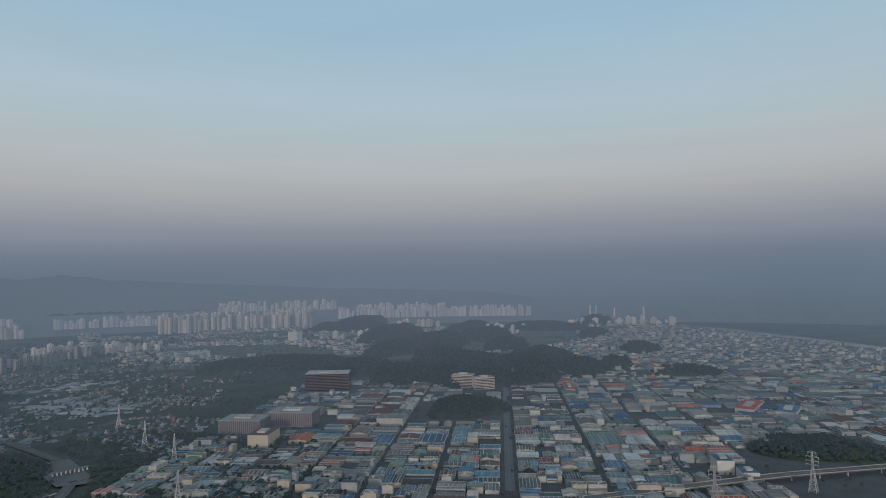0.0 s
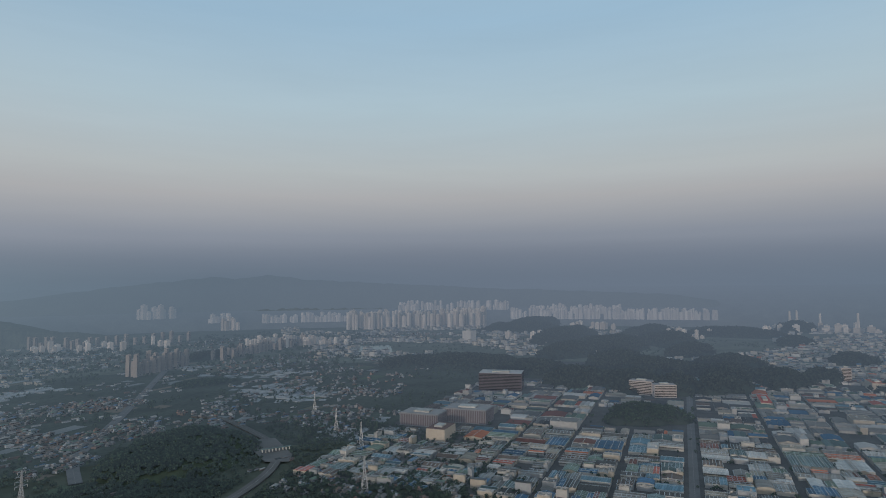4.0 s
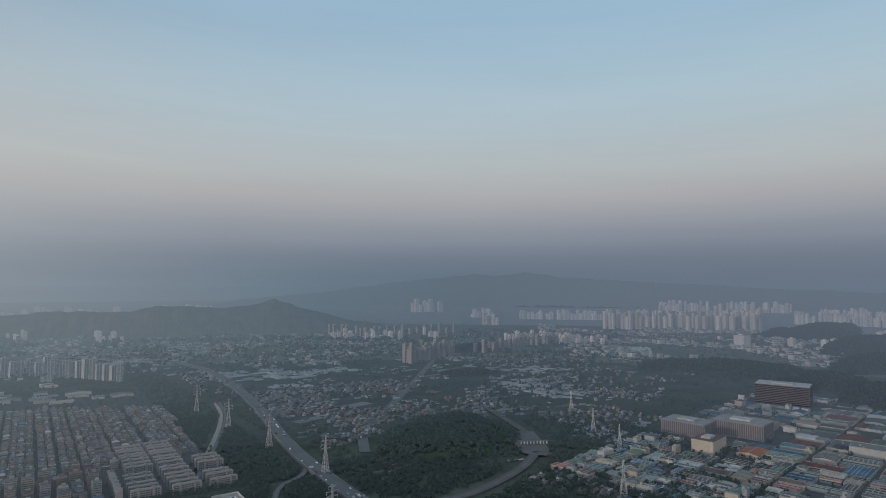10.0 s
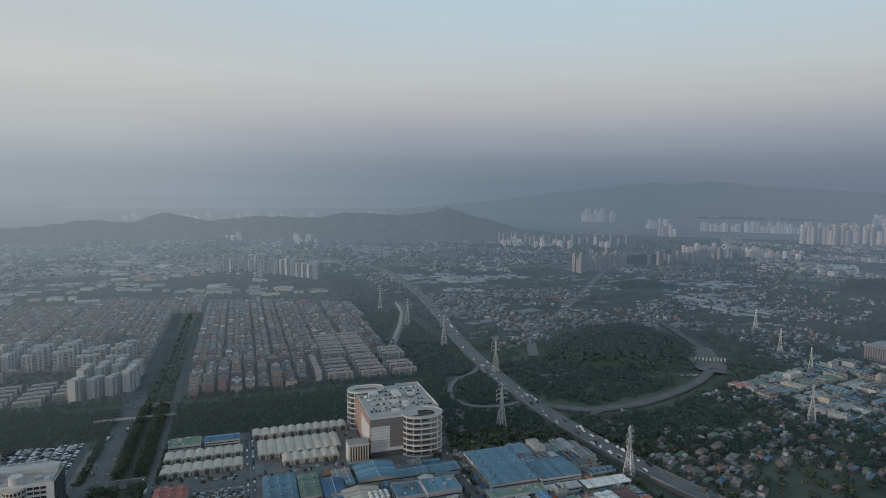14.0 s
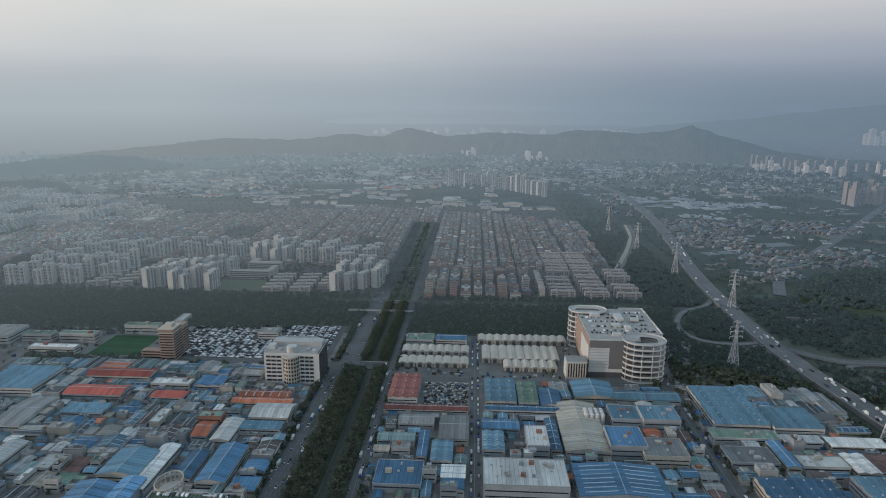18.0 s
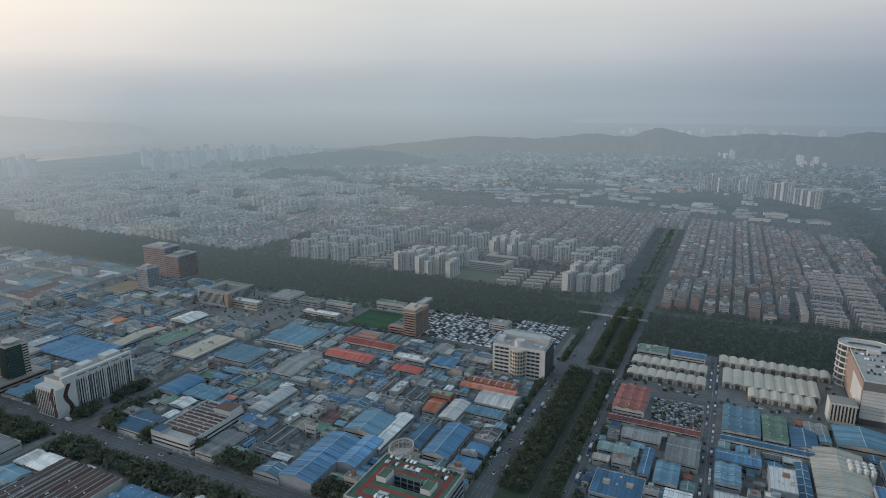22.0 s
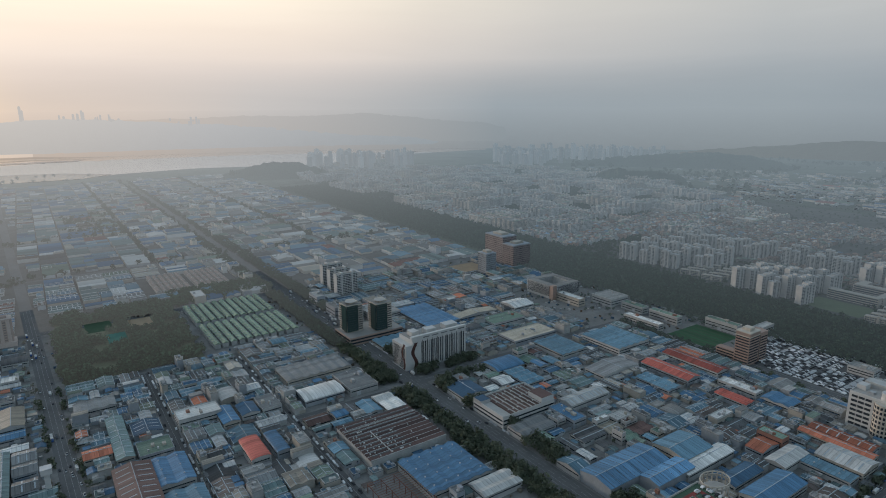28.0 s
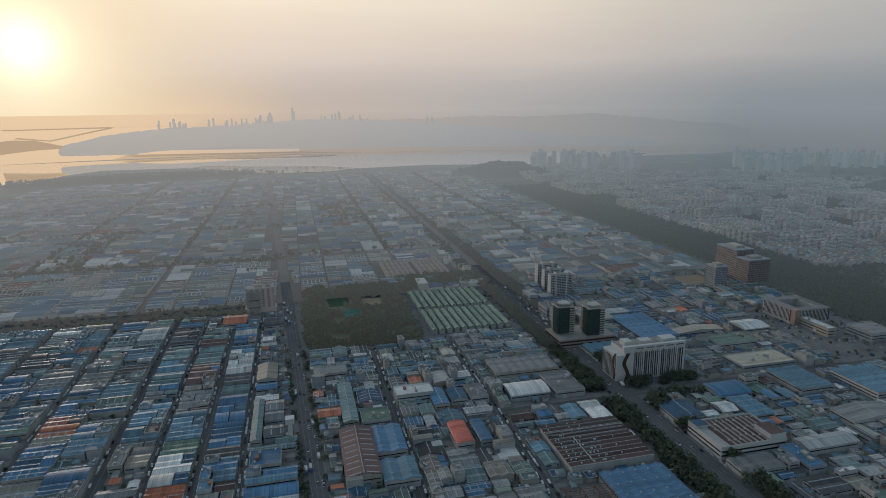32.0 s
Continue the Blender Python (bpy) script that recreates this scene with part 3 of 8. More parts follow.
for i, r in enumerate((4605, 5200, 6200, 8000, 14000, 60000)):
    d = drawn_in(r)
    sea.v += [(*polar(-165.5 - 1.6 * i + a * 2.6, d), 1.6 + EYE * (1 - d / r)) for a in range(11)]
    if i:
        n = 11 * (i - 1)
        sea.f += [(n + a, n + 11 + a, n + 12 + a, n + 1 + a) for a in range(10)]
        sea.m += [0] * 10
setting("sea", sea, FAR_SEA, "far evening sea with the sun's shine painted in", "water")



def far_sheet(name, points, material, label, category, lift=2.0):
    """A strip of land or water past the far shore, drawn in and raised like the plain."""
    rows_ = []
    for x, y in points:
        r = math.hypot(x, y)
        d = drawn_in(r)
        rows_.append((x * d / r, y * d / r, lift + EYE * (1 - d / r)))
    setting(name, Geo().add(rows_, [tuple(range(len(rows_)))]), material, label, category)


# bank colour with a fixed share of haze painted in
BANK = painted_haze("low_banks_in_haze", (0.09, 0.09, 0.08), 0.3, 0.55)
far_sheet("lagoon", [(-4871, -1086), (-4770, 50), (-5116, 55), (-5359, -1191)], FAR_SEA, "tidal pond with painted shine behind its bund", "water", 3.0)
far_sheet("bund", [(-4796, -1180), (-4629, -1034), (-4584, 47), (-4400, 463), (-4770, 50), (-4871, -1086)], BANK, "low dark bund between pond and channel", "bank", 3.4)
far_sheet("tidal_flat", [(-7979, -3192), (-7783, -2784), (-6023, -1857), (-5726, -2060), (-5227, -2108)], BANK, "dark tidal flat beside the sea", "mud", 3.0)
far_sheet("sea_wall", [(-8678, -3468), (-7394, -2487), (-13127, -3266), (-13649, -3467), (-7693, -2597), (-9288, -3709)], BANK, "thin sea wall across the shining bay", "bank", 3.2)
far_sheet("sea_wall", [(-12502, -4975), (-13633, -3442), (-12728, -3216), (-11763, -4684)], BANK, "thin sea wall across the shining bay", "bank", 3.2)
far_sheet("island_shore", [(-6164, -1991), (-8972, -2074), (-13227, -2221), (-8221, -663), (-5254, 547), (-5368, 57), (-5438, -1226), (-5322, -1499)], ISLAND_LAND, "flat shore of the island with painted haze", "ground", 2.6)

# ---- blocks, roads ----
BLOCKED = []  # rectangles that fillers keep out of: x0, y0, x1, y1


# far paving and roads, each with haze painted in as emission
FAR_YARD = painted_haze("far_yards", (0.078, 0.078, 0.075), 0.5, patch=0.03)
FAR_ROAD = painted_haze("far_asphalt", (0.11, 0.11, 0.11), 0.3)
FAR_TRACK = painted_haze("pale_asphalt_in_haze", (0.13, 0.13, 0.13), 0.3, patch=0.03)
FAR_LINES = painted_haze("road_edges_in_haze", (0.20, 0.195, 0.19), 0.2)
PAVED = painted_haze("paved_town_ground", (0.072, 0.072, 0.068), 0.5, patch=0.03)


def slab(name, x0, y0, x1, y1, z, material, label, category="ground"):
    return setting(name, Geo().box(x0, y0, -0.5, x1, y1, z), material, label, category)


slab("yard_west", -1000, -460, -172, 800, 0.10, YARD, "worn concrete and asphalt yards of an industrial estate", "yard")
slab("yard_east", -90, 330, 388, 800, 0.10, YARD, "worn concrete yards between factory sheds", "yard")
slab("yard_far_west", -2950, -1150, -1000, 790, 0.08, FAR_YARD, "yards of a large industrial estate", "yard")
slab("town_ground", -2200, 974, 276, 1960, 0.08, PAVED, "paved ground of a dense town", "yard")
# painted haze in the belt floor lightens the gaps between trees
BELT_FLOOR = painted_haze("belt_floor_far_off", (0.055, 0.072, 0.050), 0.4, patch=0.03)
slab("green_belt_beyond", -2400, 796, -1000, 974, 0.14, BELT_FLOOR, "dark grassy floor of a wooded buffer belt", "grass")
slab("green_belt", -1000, 800, 300, 974, 0.14, BELT_FLOOR, "dark grassy floor of a wooded buffer belt", "grass")
slab("avenue_median", -150, 380, -100, 684, 0.16, GRASS, "planted strip along a drainage canal", "grass")
slab("avenue_median", -136, 702, -102, 1640, 0.16, GRASS, "planted strip along a drainage canal", "grass")


def road(name, x0, y0, x1, y1, lanes=2, z=0.2, material=None):
    """A straight street with its dashed lane lines; kerbs are the edges of the slab."""
    setting(name, Geo().box(x0, y0, -0.3, x1, y1, z), material or ASPHALT, "grey asphalt street with worn lane lines", "road")
    BLOCKED.append((x0 - 1, y0 - 1, x1 + 1, y1 + 1))
    along_x = x1 - x0 > y1 - y0
    marks = Geo()
    for k in range(1, 0 if material else lanes):
        c = (y0 + (y1 - y0) * k / lanes) if along_x else (x0 + (x1 - x0) * k / lanes)
        a0, a1 = (x0, x1) if along_x else (y0, y1)
        s = a0
        while s < a1:
            e = min(a1, s + (8 if k * 2 != lanes else 13))
            if along_x:
                marks.box(s, c - 0.12, z, e, c + 0.12, z + 0.02)
            else:
                marks.box(c - 0.12, s, z, c + 0.12, e, z + 0.02)
            s += 13
    if marks.f:
        setting("lane_lines", marks, PAINT, "white lane lines on the street", "road marking")


road("road_avenue_west", -170, 380, -150, 686, 5)
road("road_avenue_town", -163, 700, -137, 1000, 6)
road("road_avenue_beyond", -160, 1000, -138, 1640, 4)
road("road_avenue_east", -100, 380, -90, 1640, 2)
road("road_belt_crossing", -240, 934, 380, 948, 4, 0.24)
road("road_office_crossing", -440, 684, -90, 702, 4, 0.24)
road("road_tree_lined", -1150, 326, -172, 350, 6)
road("road_tree_lined_beyond", -2950, 326, -1150, 350, 6, 0.2, FAR_ROAD)
HARBOUR_ROAD = [(-330, 8), (-571, -3), (-1125, -29), (-2000, -72), (-2950, -117)]
setting("road_harbour_beyond", ribbon(HARBOUR_ROAD[2:], 17, 0.27, 0.6), FAR_ROAD, "far end of a grey asphalt road", "road")
setting("road_harbour", ribbon(HARBOUR_ROAD[:3], 17, 0.27, 0.6), ASPHALT, "grey asphalt road with kerbside cars and worn lane lines", "road")
for side_ in (-4.2, 0.0, 4.2):
    setting("lane_lines", ribbon([(x, y + side_) for x, y in HARBOUR_ROAD[:3]], 0.22, 0.29, 0.02), PAINT, "white lane lines on the street", "road marking")
for k in range(65):
    BLOCKED.append((-370 - 40 * k, 8 - 0.0477 * 40 * k - 11, -330 - 40 * k, 8 - 0.0477 * 40 * k + 9))
for k, (y, w) in enumerate(((-60, 6), (-98, 9), (-138, 6), (-180, 11), (-262, 10), (-345, 8), (85, 10), (190, 9))):
    road("street_%d" % k, -945 if y < 0 else -765, y - w / 2, -300, y + w / 2, 2)
road("street_cross", -560, 192, -546, 326, 2, 0.23)
road("street_cross_north", -566, 350, -552, 780, 2, 0.23)
road("street_east", 0, 330, 10, 800, 2)
road("street_planted", 214, 330, 228, 690, 2)
road("street_row", -90, 655, 214, 664, 2, 0.23)
road("street_west_cross", -1000, -460, -985, 326, 2, 0.23)
for k, x in enumerate((-1320, -1680, -2050, -2450)):
    road("street_far_%d" % k, x - 6, -1150, x + 6, 790, 2, 0.23, FAR_ROAD)
for k, y in enumerate((-520, -250, 190, 560)):
    road("street_far_row_%d" % k, -2950, y - 5, -1000, y + 5, 2, 0.26, FAR_ROAD)

canal = setting("canal", Geo().box(-122, 380, -0.5, -117, 1500, 0.22), surface("canal_water", (0.04, 0.05, 0.04), rough=0.5, bump=0, stain=0.2), "narrow drainage canal between rows of trees", "canal")
for x in (-123.2, -117):
    setting("canal_wall", Geo().box(x, 380, -0.4, x + 0.6, 1500, 0.7), ASPHALT, "low concrete canal wall", "wall")


def bridge(y, width, x0=-136, x1=-102):
    b = thing("road_bridge", (x0 + x1) / 2, y, 0, "concrete road bridge across the canal strip", "bridge", "canal bridges")
    w = (x1 - x0) / 2
    part("deck", Geo().box(-w, -width / 2, 0.05, w, width / 2, 0.75), ASPHALT, b)
    for s in (-1, 1):
        part("parapet", Geo().box(-w, s * width / 2 - 0.2, 0.75, w, s * width / 2 + 0.2, 1.8), CONCRETE, b)


bridge(692, 20)
bridge(941, 14)
bridge(1150, 12)
foot = thing("footbridge", -140, 882, 0, "pale steel footbridge over the avenue", "bridge")
part("deck", Geo().box(-48, -1.6, 5.6, 52, 1.6, 6.2), WHITE, foot)
for s in (-1.5, 1.5):
    part("railing", Geo().box(-48, s - 0.08, 6.2, 52, s + 0.08, 7.4), STEEL, foot)
for x in (-46, -4, 24, 50):
    part("pier", Geo().box(x - 0.6, -0.8, 0, x + 0.6, 0.8, 5.6), CONCRETE, foot)

# expressway, interchange and country roads
for name, pts, w, z in (
    ("expressway", [(300, 2990), (323, 2926), (398, 2704), (501, 2481), (536, 2242), (522, 1948), (501, 1686), (468, 1432), (413, 1110), (397, 841), (400, 709), (411, 623), (423, 541), (450, 440), (520, 300)], 26, 5.0),
    ("interchange_road", [(405, 785), (440, 745), (476, 731), (559, 734), (679, 779), (766, 834), (815, 890), (857, 947), (912, 1098), (951, 1216), (930, 1300)], 17, 3.0),
    ("interchange_slip", [(440, 640), (470, 690), (455, 720), (480, 728)], 8, 2.6),
    ("loop_ramp", [(400, 800), (350, 785), (305, 800), (292, 850), (325, 925), (375, 950), (400, 1000)], 9, 2.4),
    ("country_highway", [(520, 1020), (560, 1110), (591, 1171), (777, 1377), (956, 1587), (1401, 2124), (1800, 2600)], 20, 1.6),
    ("elevated_road", [(880, 60), (965, -80), (1007, -146), (1060, -233), (1103, -321), (1160, -430), (1240, -560)], 18, 9.0),
    ("stream_road", [(216, 985), (240, 1060), (300, 1200), (395, 1473), (420, 1650)], 7, 0.6),
    ("belt_road_far", [(380, 948), (600, 980)], 8, 0.5),
    ("grove_road", [(909, 171), (1370, 262), (1832, 352), (2200, 424)], 15, 0.5),
    ("works_road", [(780, 600), (1150, 690), (1600, 800)], 16, 0.5),
    ("works_street", [(1190, -140), (1659, -92)], 10, 0.5),
):
    setting("road_" + name, ribbon(pts, w, z, max(0.5, z) if z < 6 else 1.4), FAR_TRACK if name in ("expressway", "country_highway", "stream_road", "grove_road") else TRACK, "grey asphalt road curving across the plain" if z < 4 else "raised concrete expressway with two carriageways", "road")
    lines = Geo()
    ribbon(pts, 0.5, z + 0.06, 0.05, 0, lines)
    if z > 4:
        for s in (-1, 1):
            ribbon([(x + s * (w / 2 - 0.5) * 0.97, y) for x, y in pts] if name == "expressway" else [(x + s * (w / 2 - 0.5) * 0.85, y + s * (w / 2 - 0.5) * 0.5) for x, y in pts], 0.6, z + 1.0, 1.0, 0, lines)
    setting("centre_line", lines, FAR_LINES if name in ("expressway", "country_highway", "stream_road", "grove_road") else CONCRETE if z > 4 else PAINT, "pale line and parapets along the road", "road marking")
for x, y in ((965, -80), (986, -113), (1007, -146), (1033, -190), (1060, -233), (1082, -277), (1103, -321), (1131, -375)):
    setting("bridge_pier", Geo().box(x - 5, y - 1, 0, x + 5, y + 1, 7.6), CONCRETE, "concrete pier under the raised road", "pier")
setting("toll_plaza", Geo().add([(775, 815, 3.3), (812, 845, 3.3), (880, 965, 3.3), (845, 990, 3.3), (790, 925, 3.3), (752, 850, 3.3)], [(0, 1, 2, 3, 4, 5)]), TRACK, "wide asphalt toll plaza", "road")
toll = thing("toll_gate", 812, 888, 3.3, "low teal-roofed toll gate across the plaza", "toll gate", turn=-28)
part("canopy", Geo().box(-28, -3, 5.5, 28, 3, 6.3), ROOF["teal"], toll)
for k in range(9):
    part("booth", Geo().box(-26 + 6.3 * k, -2, 0, -24.6 + 6.3 * k, 2, 5.5), WHITE, toll)
stream = setting("stream", ribbon([(208, 975), (232, 1060), (292, 1200), (385, 1473), (410, 1650)], 9, 0.3), surface("stream_water", (0.05, 0.06, 0.05), rough=0.1, bump=0), "straight stream between grassy banks", "stream")

# ---- factories ----
FACTORY_GROUP = "factories of the estate"
COLOUR_WORD = dict(blue="bright blue", ltblue="faded blue", teal="grey-teal", grey="weathered grey", white="pale grey", orange="orange", red="red", brown="dark brown", dark="dark grey", maroon="faded maroon", sky="light blue", tan="sandy", green="green", concrete="grey concrete")


def top_line(kind, w, h, bays):
    """The roof's upper outline across a width w, from eave to eave."""
    if kind == "g":
        return [(-w / 2, h), (0, h + min(0.12 * w, 3.2)), (w / 2, h)]
    if kind == "m":
        b = w / bays
        return [(-w / 2, h)] + [q for k in range(bays) for q in ((-w / 2 + b * (k + 0.5), h + min(0.13 * b, 2.2)), (-w / 2 + b * (k + 1), h))]
    if kind == "v":
        return [(-w / 2 * math.cos(math.pi * k / 8), h + min(w * 0.13, 3.2) * math.sin(math.pi * k / 8)) for k in range(9)]
    return [(-w / 2, h), (w / 2, h)]


def laid_out(ob, axis):
    """Gives a roof its sheet layout: u along the ridge, v across it."""
    me = ob.data
    layer = me.uv_layers.new(name="sheets")
    shift = dice.uniform(0, 50)
    for loop in me.loops:
        c = me.vertices[loop.vertex_index].co
        layer.data[loop.index].uv = (c.x + shift, c.y + shift) if axis == "x" else (c.y + shift, c.x + shift)
    return ob


def factory(x0, y0, x1, y1, h, roof, colour, wall=None, detail=2, name="factory_building", strips=0.3):
    """A works shed: walls, roof sheets, skylights, ridge vents, window bands and roller doors."""
    w, d = x1 - x0, y1 - y0
    BLOCKED.append((x0, y0, x1, y1))
    style = WALL[wall if wall is not None else dice.choice((0, 0, 0, 1, 2, 2))]
    kind, axis = roof[0], (roof[1] if len(roof) > 1 else "x")
    shape = {"g": "ridged", "m": "many-ridged", "v": "vaulted", "f": "flat"}[kind]
    e = thing(name, (x0 + x1) / 2, (y0 + y1) / 2, 0.1, "%s factory with a %s %s roof in a concrete yard" % ("large" if w * d > 2500 else "small" if w * d < 500 else "mid-sized", shape, COLOUR_WORD[colour]), "factory", FACTORY_GROUP)
    across, along = (d, w) if axis == "x" else (w, d)
    bays = max(2, round(across / 12))
    if kind == "f":
        part("wall", Geo().box(-w / 2, -d / 2, 0, w / 2, d / 2, h), style, e)
        laid_out(part("roof", Geo().box(-w / 2 + 0.4, -d / 2 + 0.4, h, w / 2 - 0.4, d / 2 - 0.4, h + 0.15), ROOF[colour], e), axis)
        rim = Geo()
        for a in ((-w / 2, -d / 2, w / 2, -d / 2 + 0.4), (-w / 2, d / 2 - 0.4, w / 2, d / 2), (-w / 2, -d / 2 + 0.4, -w / 2 + 0.4, d / 2 - 0.4), (w / 2 - 0.4, -d / 2 + 0.4, w / 2, d / 2 - 0.4)):
            rim.box(a[0], a[1], h, a[2], a[3], h + 0.9)
        part("parapet", rim, style, e)
        if detail:
            for _ in range(detail):
                a, b = dice.uniform(-0.35, 0.3) * w, dice.uniform(-0.35, 0.3) * d
                s = dice.uniform(2.5, 6)
                part("roof_hut", Geo().box(a, b, h + 0.15, a + s, b + s * 0.7, h + dice.uniform(1.8, 3.6)), dice.choice(WALL), e)
            for _ in range(detail):
                part("air_conditioner", COOLER, None, e).location = (dice.uniform(-0.4, 0.35) * w, dice.uniform(-0.4, 0.35) * d, h + 0.15)
    else:
        line = top_line(kind, across, h, bays)
        part("wall", Geo().extrude([(-across / 2, 0), (across / 2, 0)] + line[::-1], axis, -along / 2, along / 2), style, e)
        upper = [(u * (1 + 0.8 / across), z + 0.35) for u, z in line]
        lower = [(u * (1 + 0.8 / across), z + 0.06) for u, z in line]
        laid_out(part("roof", Geo().extrude(lower + upper[::-1], axis, -along / 2 - 0.4, along / 2 + 0.4), ROOF[colour], e), axis)
        slopes = list(zip(upper, upper[1:])) if kind != "v" else []
        if kind == "g":
            u, z = upper[1]
            part("ridge_cap", Geo().extrude([(u - 0.35, z - 0.1), (u + 0.35, z - 0.1), (u + 0.3, z + 0.14), (u - 0.3, z + 0.14)], axis, -along / 2 - 0.4, along / 2 + 0.4), SKYLIGHT, e, "pale metal ridge")
        if detail and slopes and dice.random() < strips:
            step = dice.choice((6, 9, 12))
            laid = []
            for (u0, z0), (u1, z1) in slopes:
                a = -along / 2 + step * 0.7
                while a < along / 2 - 2:
                    p = [(u0 + (u1 - u0) * s, z0 + (z1 - z0) * s + 0.07) for s in (0.15, 0.85)]
                    laid.append((a, p))
                    a += step
            def sheet(geo, a, p):
                q = [(a, p[0][0], p[0][1]), (a + 1.1, p[0][0], p[0][1]), (a + 1.1, p[1][0], p[1][1]), (a, p[1][0], p[1][1])]
                q = q if axis == "x" else [(v, u, z) for u, v, z in q]
                geo.add(q + [(x, y, z - 0.06) for x, y, z in q], [(0, 1, 2, 3), (4, 5, 1, 0), (5, 6, 2, 1), (6, 7, 3, 2), (7, 4, 0, 3)])
            if detail > 1 and len(laid) <= 24:
                for a, p in laid:
                    g = Geo()
                    sheet(g, a, p)
                    part("skylight", g, SKYLIGHT, e)
        if detail > 1 and kind in "gm" and dice.random() < 0.5:
            for u, z in [q for q in line if q[1] > h + 0.1]:
                for k in range(max(2, int(along / 14))):
                    a = -along / 2 + (k + 0.5) * along / max(2, int(along / 14))
                    v = part("ridge_vent", VENT, None, e)
                    v.location = (a, u, z + 0.35) if axis == "x" else (u, a, z + 0.35)
    if detail:
        band, doored = h * 0.62, False
        for sx, sy in ((1, 0), (-1, 0), (0, 1), (0, -1)):
            if (sx and sx * (x0 + x1) > 0 and abs(x0 + x1) > 2 * w) or (sy and sy * (y0 + y1) > 0 and abs(y0 + y1) > 2 * d):
                continue
            run = d if sx else w
            doors = Geo()
            for z in [band] if h < 9 else [h * 0.28, h * 0.62]:
                panes, a = Geo(), run / 2 - 1.2
                if sx:
                    panes.box(sx * w / 2 - 0.06, -a, z, sx * w / 2 + 0.06, a, z + 1.1)
                else:
                    panes.box(-a, sy * d / 2 - 0.06, z, a, sy * d / 2 + 0.06, z + 1.1)
                part("window_band", panes, GLASS, e)
            if run > 14 and not doored:
                doored = True
                a = dice.uniform(-0.3, 0.2) * run
                if sx:
                    doors.box(sx * w / 2 - 0.08, a, 0, sx * w / 2 + 0.08, a + 5, 4.6)
                else:
                    doors.box(a, sy * d / 2 - 0.08, 0, a + 5, sy * d / 2 + 0.08, 4.6)
                part("roller_door", doors, STEEL, e)
    return e


COOLER = Geo().box(-0.9, -0.7, 0, 0.9, 0.7, 1.5).mesh("air_conditioner", STEEL)
VENT = Geo().tube((0, 0), 0.55, 8, 0, 0.9, 0, 0.75).mesh("ridge_vent", STEEL)


# ---- landmark buildings ----


def sides_seen(cx, cy, w, d):
    return [s for s in ((1, 0), (-1, 0), (0, 1), (0, -1)) if (s[0] and -s[0] * cx > w / 2) or (s[1] and -s[1] * cy > d / 2)]


def window_rows(parent, box, floors, z0, rise, pane=1.6, gap=1.4, tall=1.5, glass=None, ribbon_=True, sides=None):
    """Rows of panes on the walls of a box (local x0, y0, x1, y1): one mesh for each wall, set once on every floor."""
    x0, y0, x1, y1 = box
    m = parent.matrix_basis
    c = m @ Vector(((x0 + x1) / 2, (y0 + y1) / 2, 0))
    for sx, sy in sides or sides_seen(c.x, c.y, x1 - x0, y1 - y0):
        g = Geo()
        a0, a1 = (y0, y1) if sx else (x0, x1)
        a = a0 + 0.8
        while a < a1 - 0.8 - (0 if ribbon_ else pane):
            e = a1 - 0.8 if ribbon_ else a + pane
            wall = (x1 if sx > 0 else x0) if sx else (y1 if sy > 0 else y0)
            if sx:
                g.box(wall - 0.07, a, 0, wall + 0.07, e, tall)
            else:
                g.box(a, wall - 0.07, 0, e, wall + 0.07, tall)
            a = e + gap
        if not g.f:
            continue
        me = g.mesh("window_strip", glass or GLASS)
        for k in range(floors):
            part("window_strip", me, None, parent).location.z = z0 + k * rise


def stadium(length, radius, steps=8):
    """The outline of a rectangle with round ends, along x."""
    pts = []
    for c, a0 in ((length / 2, -90), (-length / 2, 90)):
        pts += [(c + radius * math.cos(radians(a0 + 180 * k / steps)), radius * math.sin(radians(a0 + 180 * k / steps))) for k in range(steps + 1)]
    return pts


def ring_slab(outer, inner, z0, z1):
    n, g = len(outer), Geo()
    g.v = [(*p, z) for z in (z0, z1) for ring in (outer, inner) for p in ring]
    for i in range(n):
        j = (i + 1) % n
        g.f += [(i, j, 2 * n + j, 2 * n + i), (n + j, n + i, 3 * n + i, 3 * n + j), (2 * n + i, 2 * n + j, 3 * n + j, 3 * n + i), (j, i, n + i, n + j)]
    g.m = [0] * len(g.f)
    return g


def spiral(parent, cx, cy, length, radius, floors, h):
    """An oval car ramp: a parapet band on each floor, columns and an open well."""
    outer, inner = stadium(length, radius), stadium(length, radius - 9)
    step = h / floors
    for k in range(floors + 1):
        o = part("ramp_floor", ring_slab(outer, inner, 0, 0.5), CONCRETE, parent)
        o.location = (cx, cy, k * step)
        o = part("ramp_parapet", ring_slab(outer, stadium(length, radius - 0.5), 0.5, 2.0), WHITE, parent, "cream parapet band")
        o.location = (cx, cy, k * step)
    post = Geo().tube((0, 0), 0.5, 8, 0, h)
    me = post.mesh("column", WHITE)
    for x, y in stadium(length, radius - 1.2, 6):
        part("column", me, None, parent).location = (cx + x, cy + y, 0)
    part("ramp_core", ring_slab(inner, stadium(length, radius - 9.6), 0, h - 2), DARK, parent)


mall = thing("logistics_building", 165, 735, 0.1, "huge pale and charcoal parking and logistics building with oval car ramps", "building")
part("west_block", Geo().box(-27, -58, 0, 31, 55, 46), DARK, mall)
part("east_block", Geo().box(31, -35, 0, 63, 61, 44), DARK, mall)
part("cladding", Geo().box(-27, -58.4, 11, -4, -58, 37), WHITE, mall, "ribbed pale cladding")
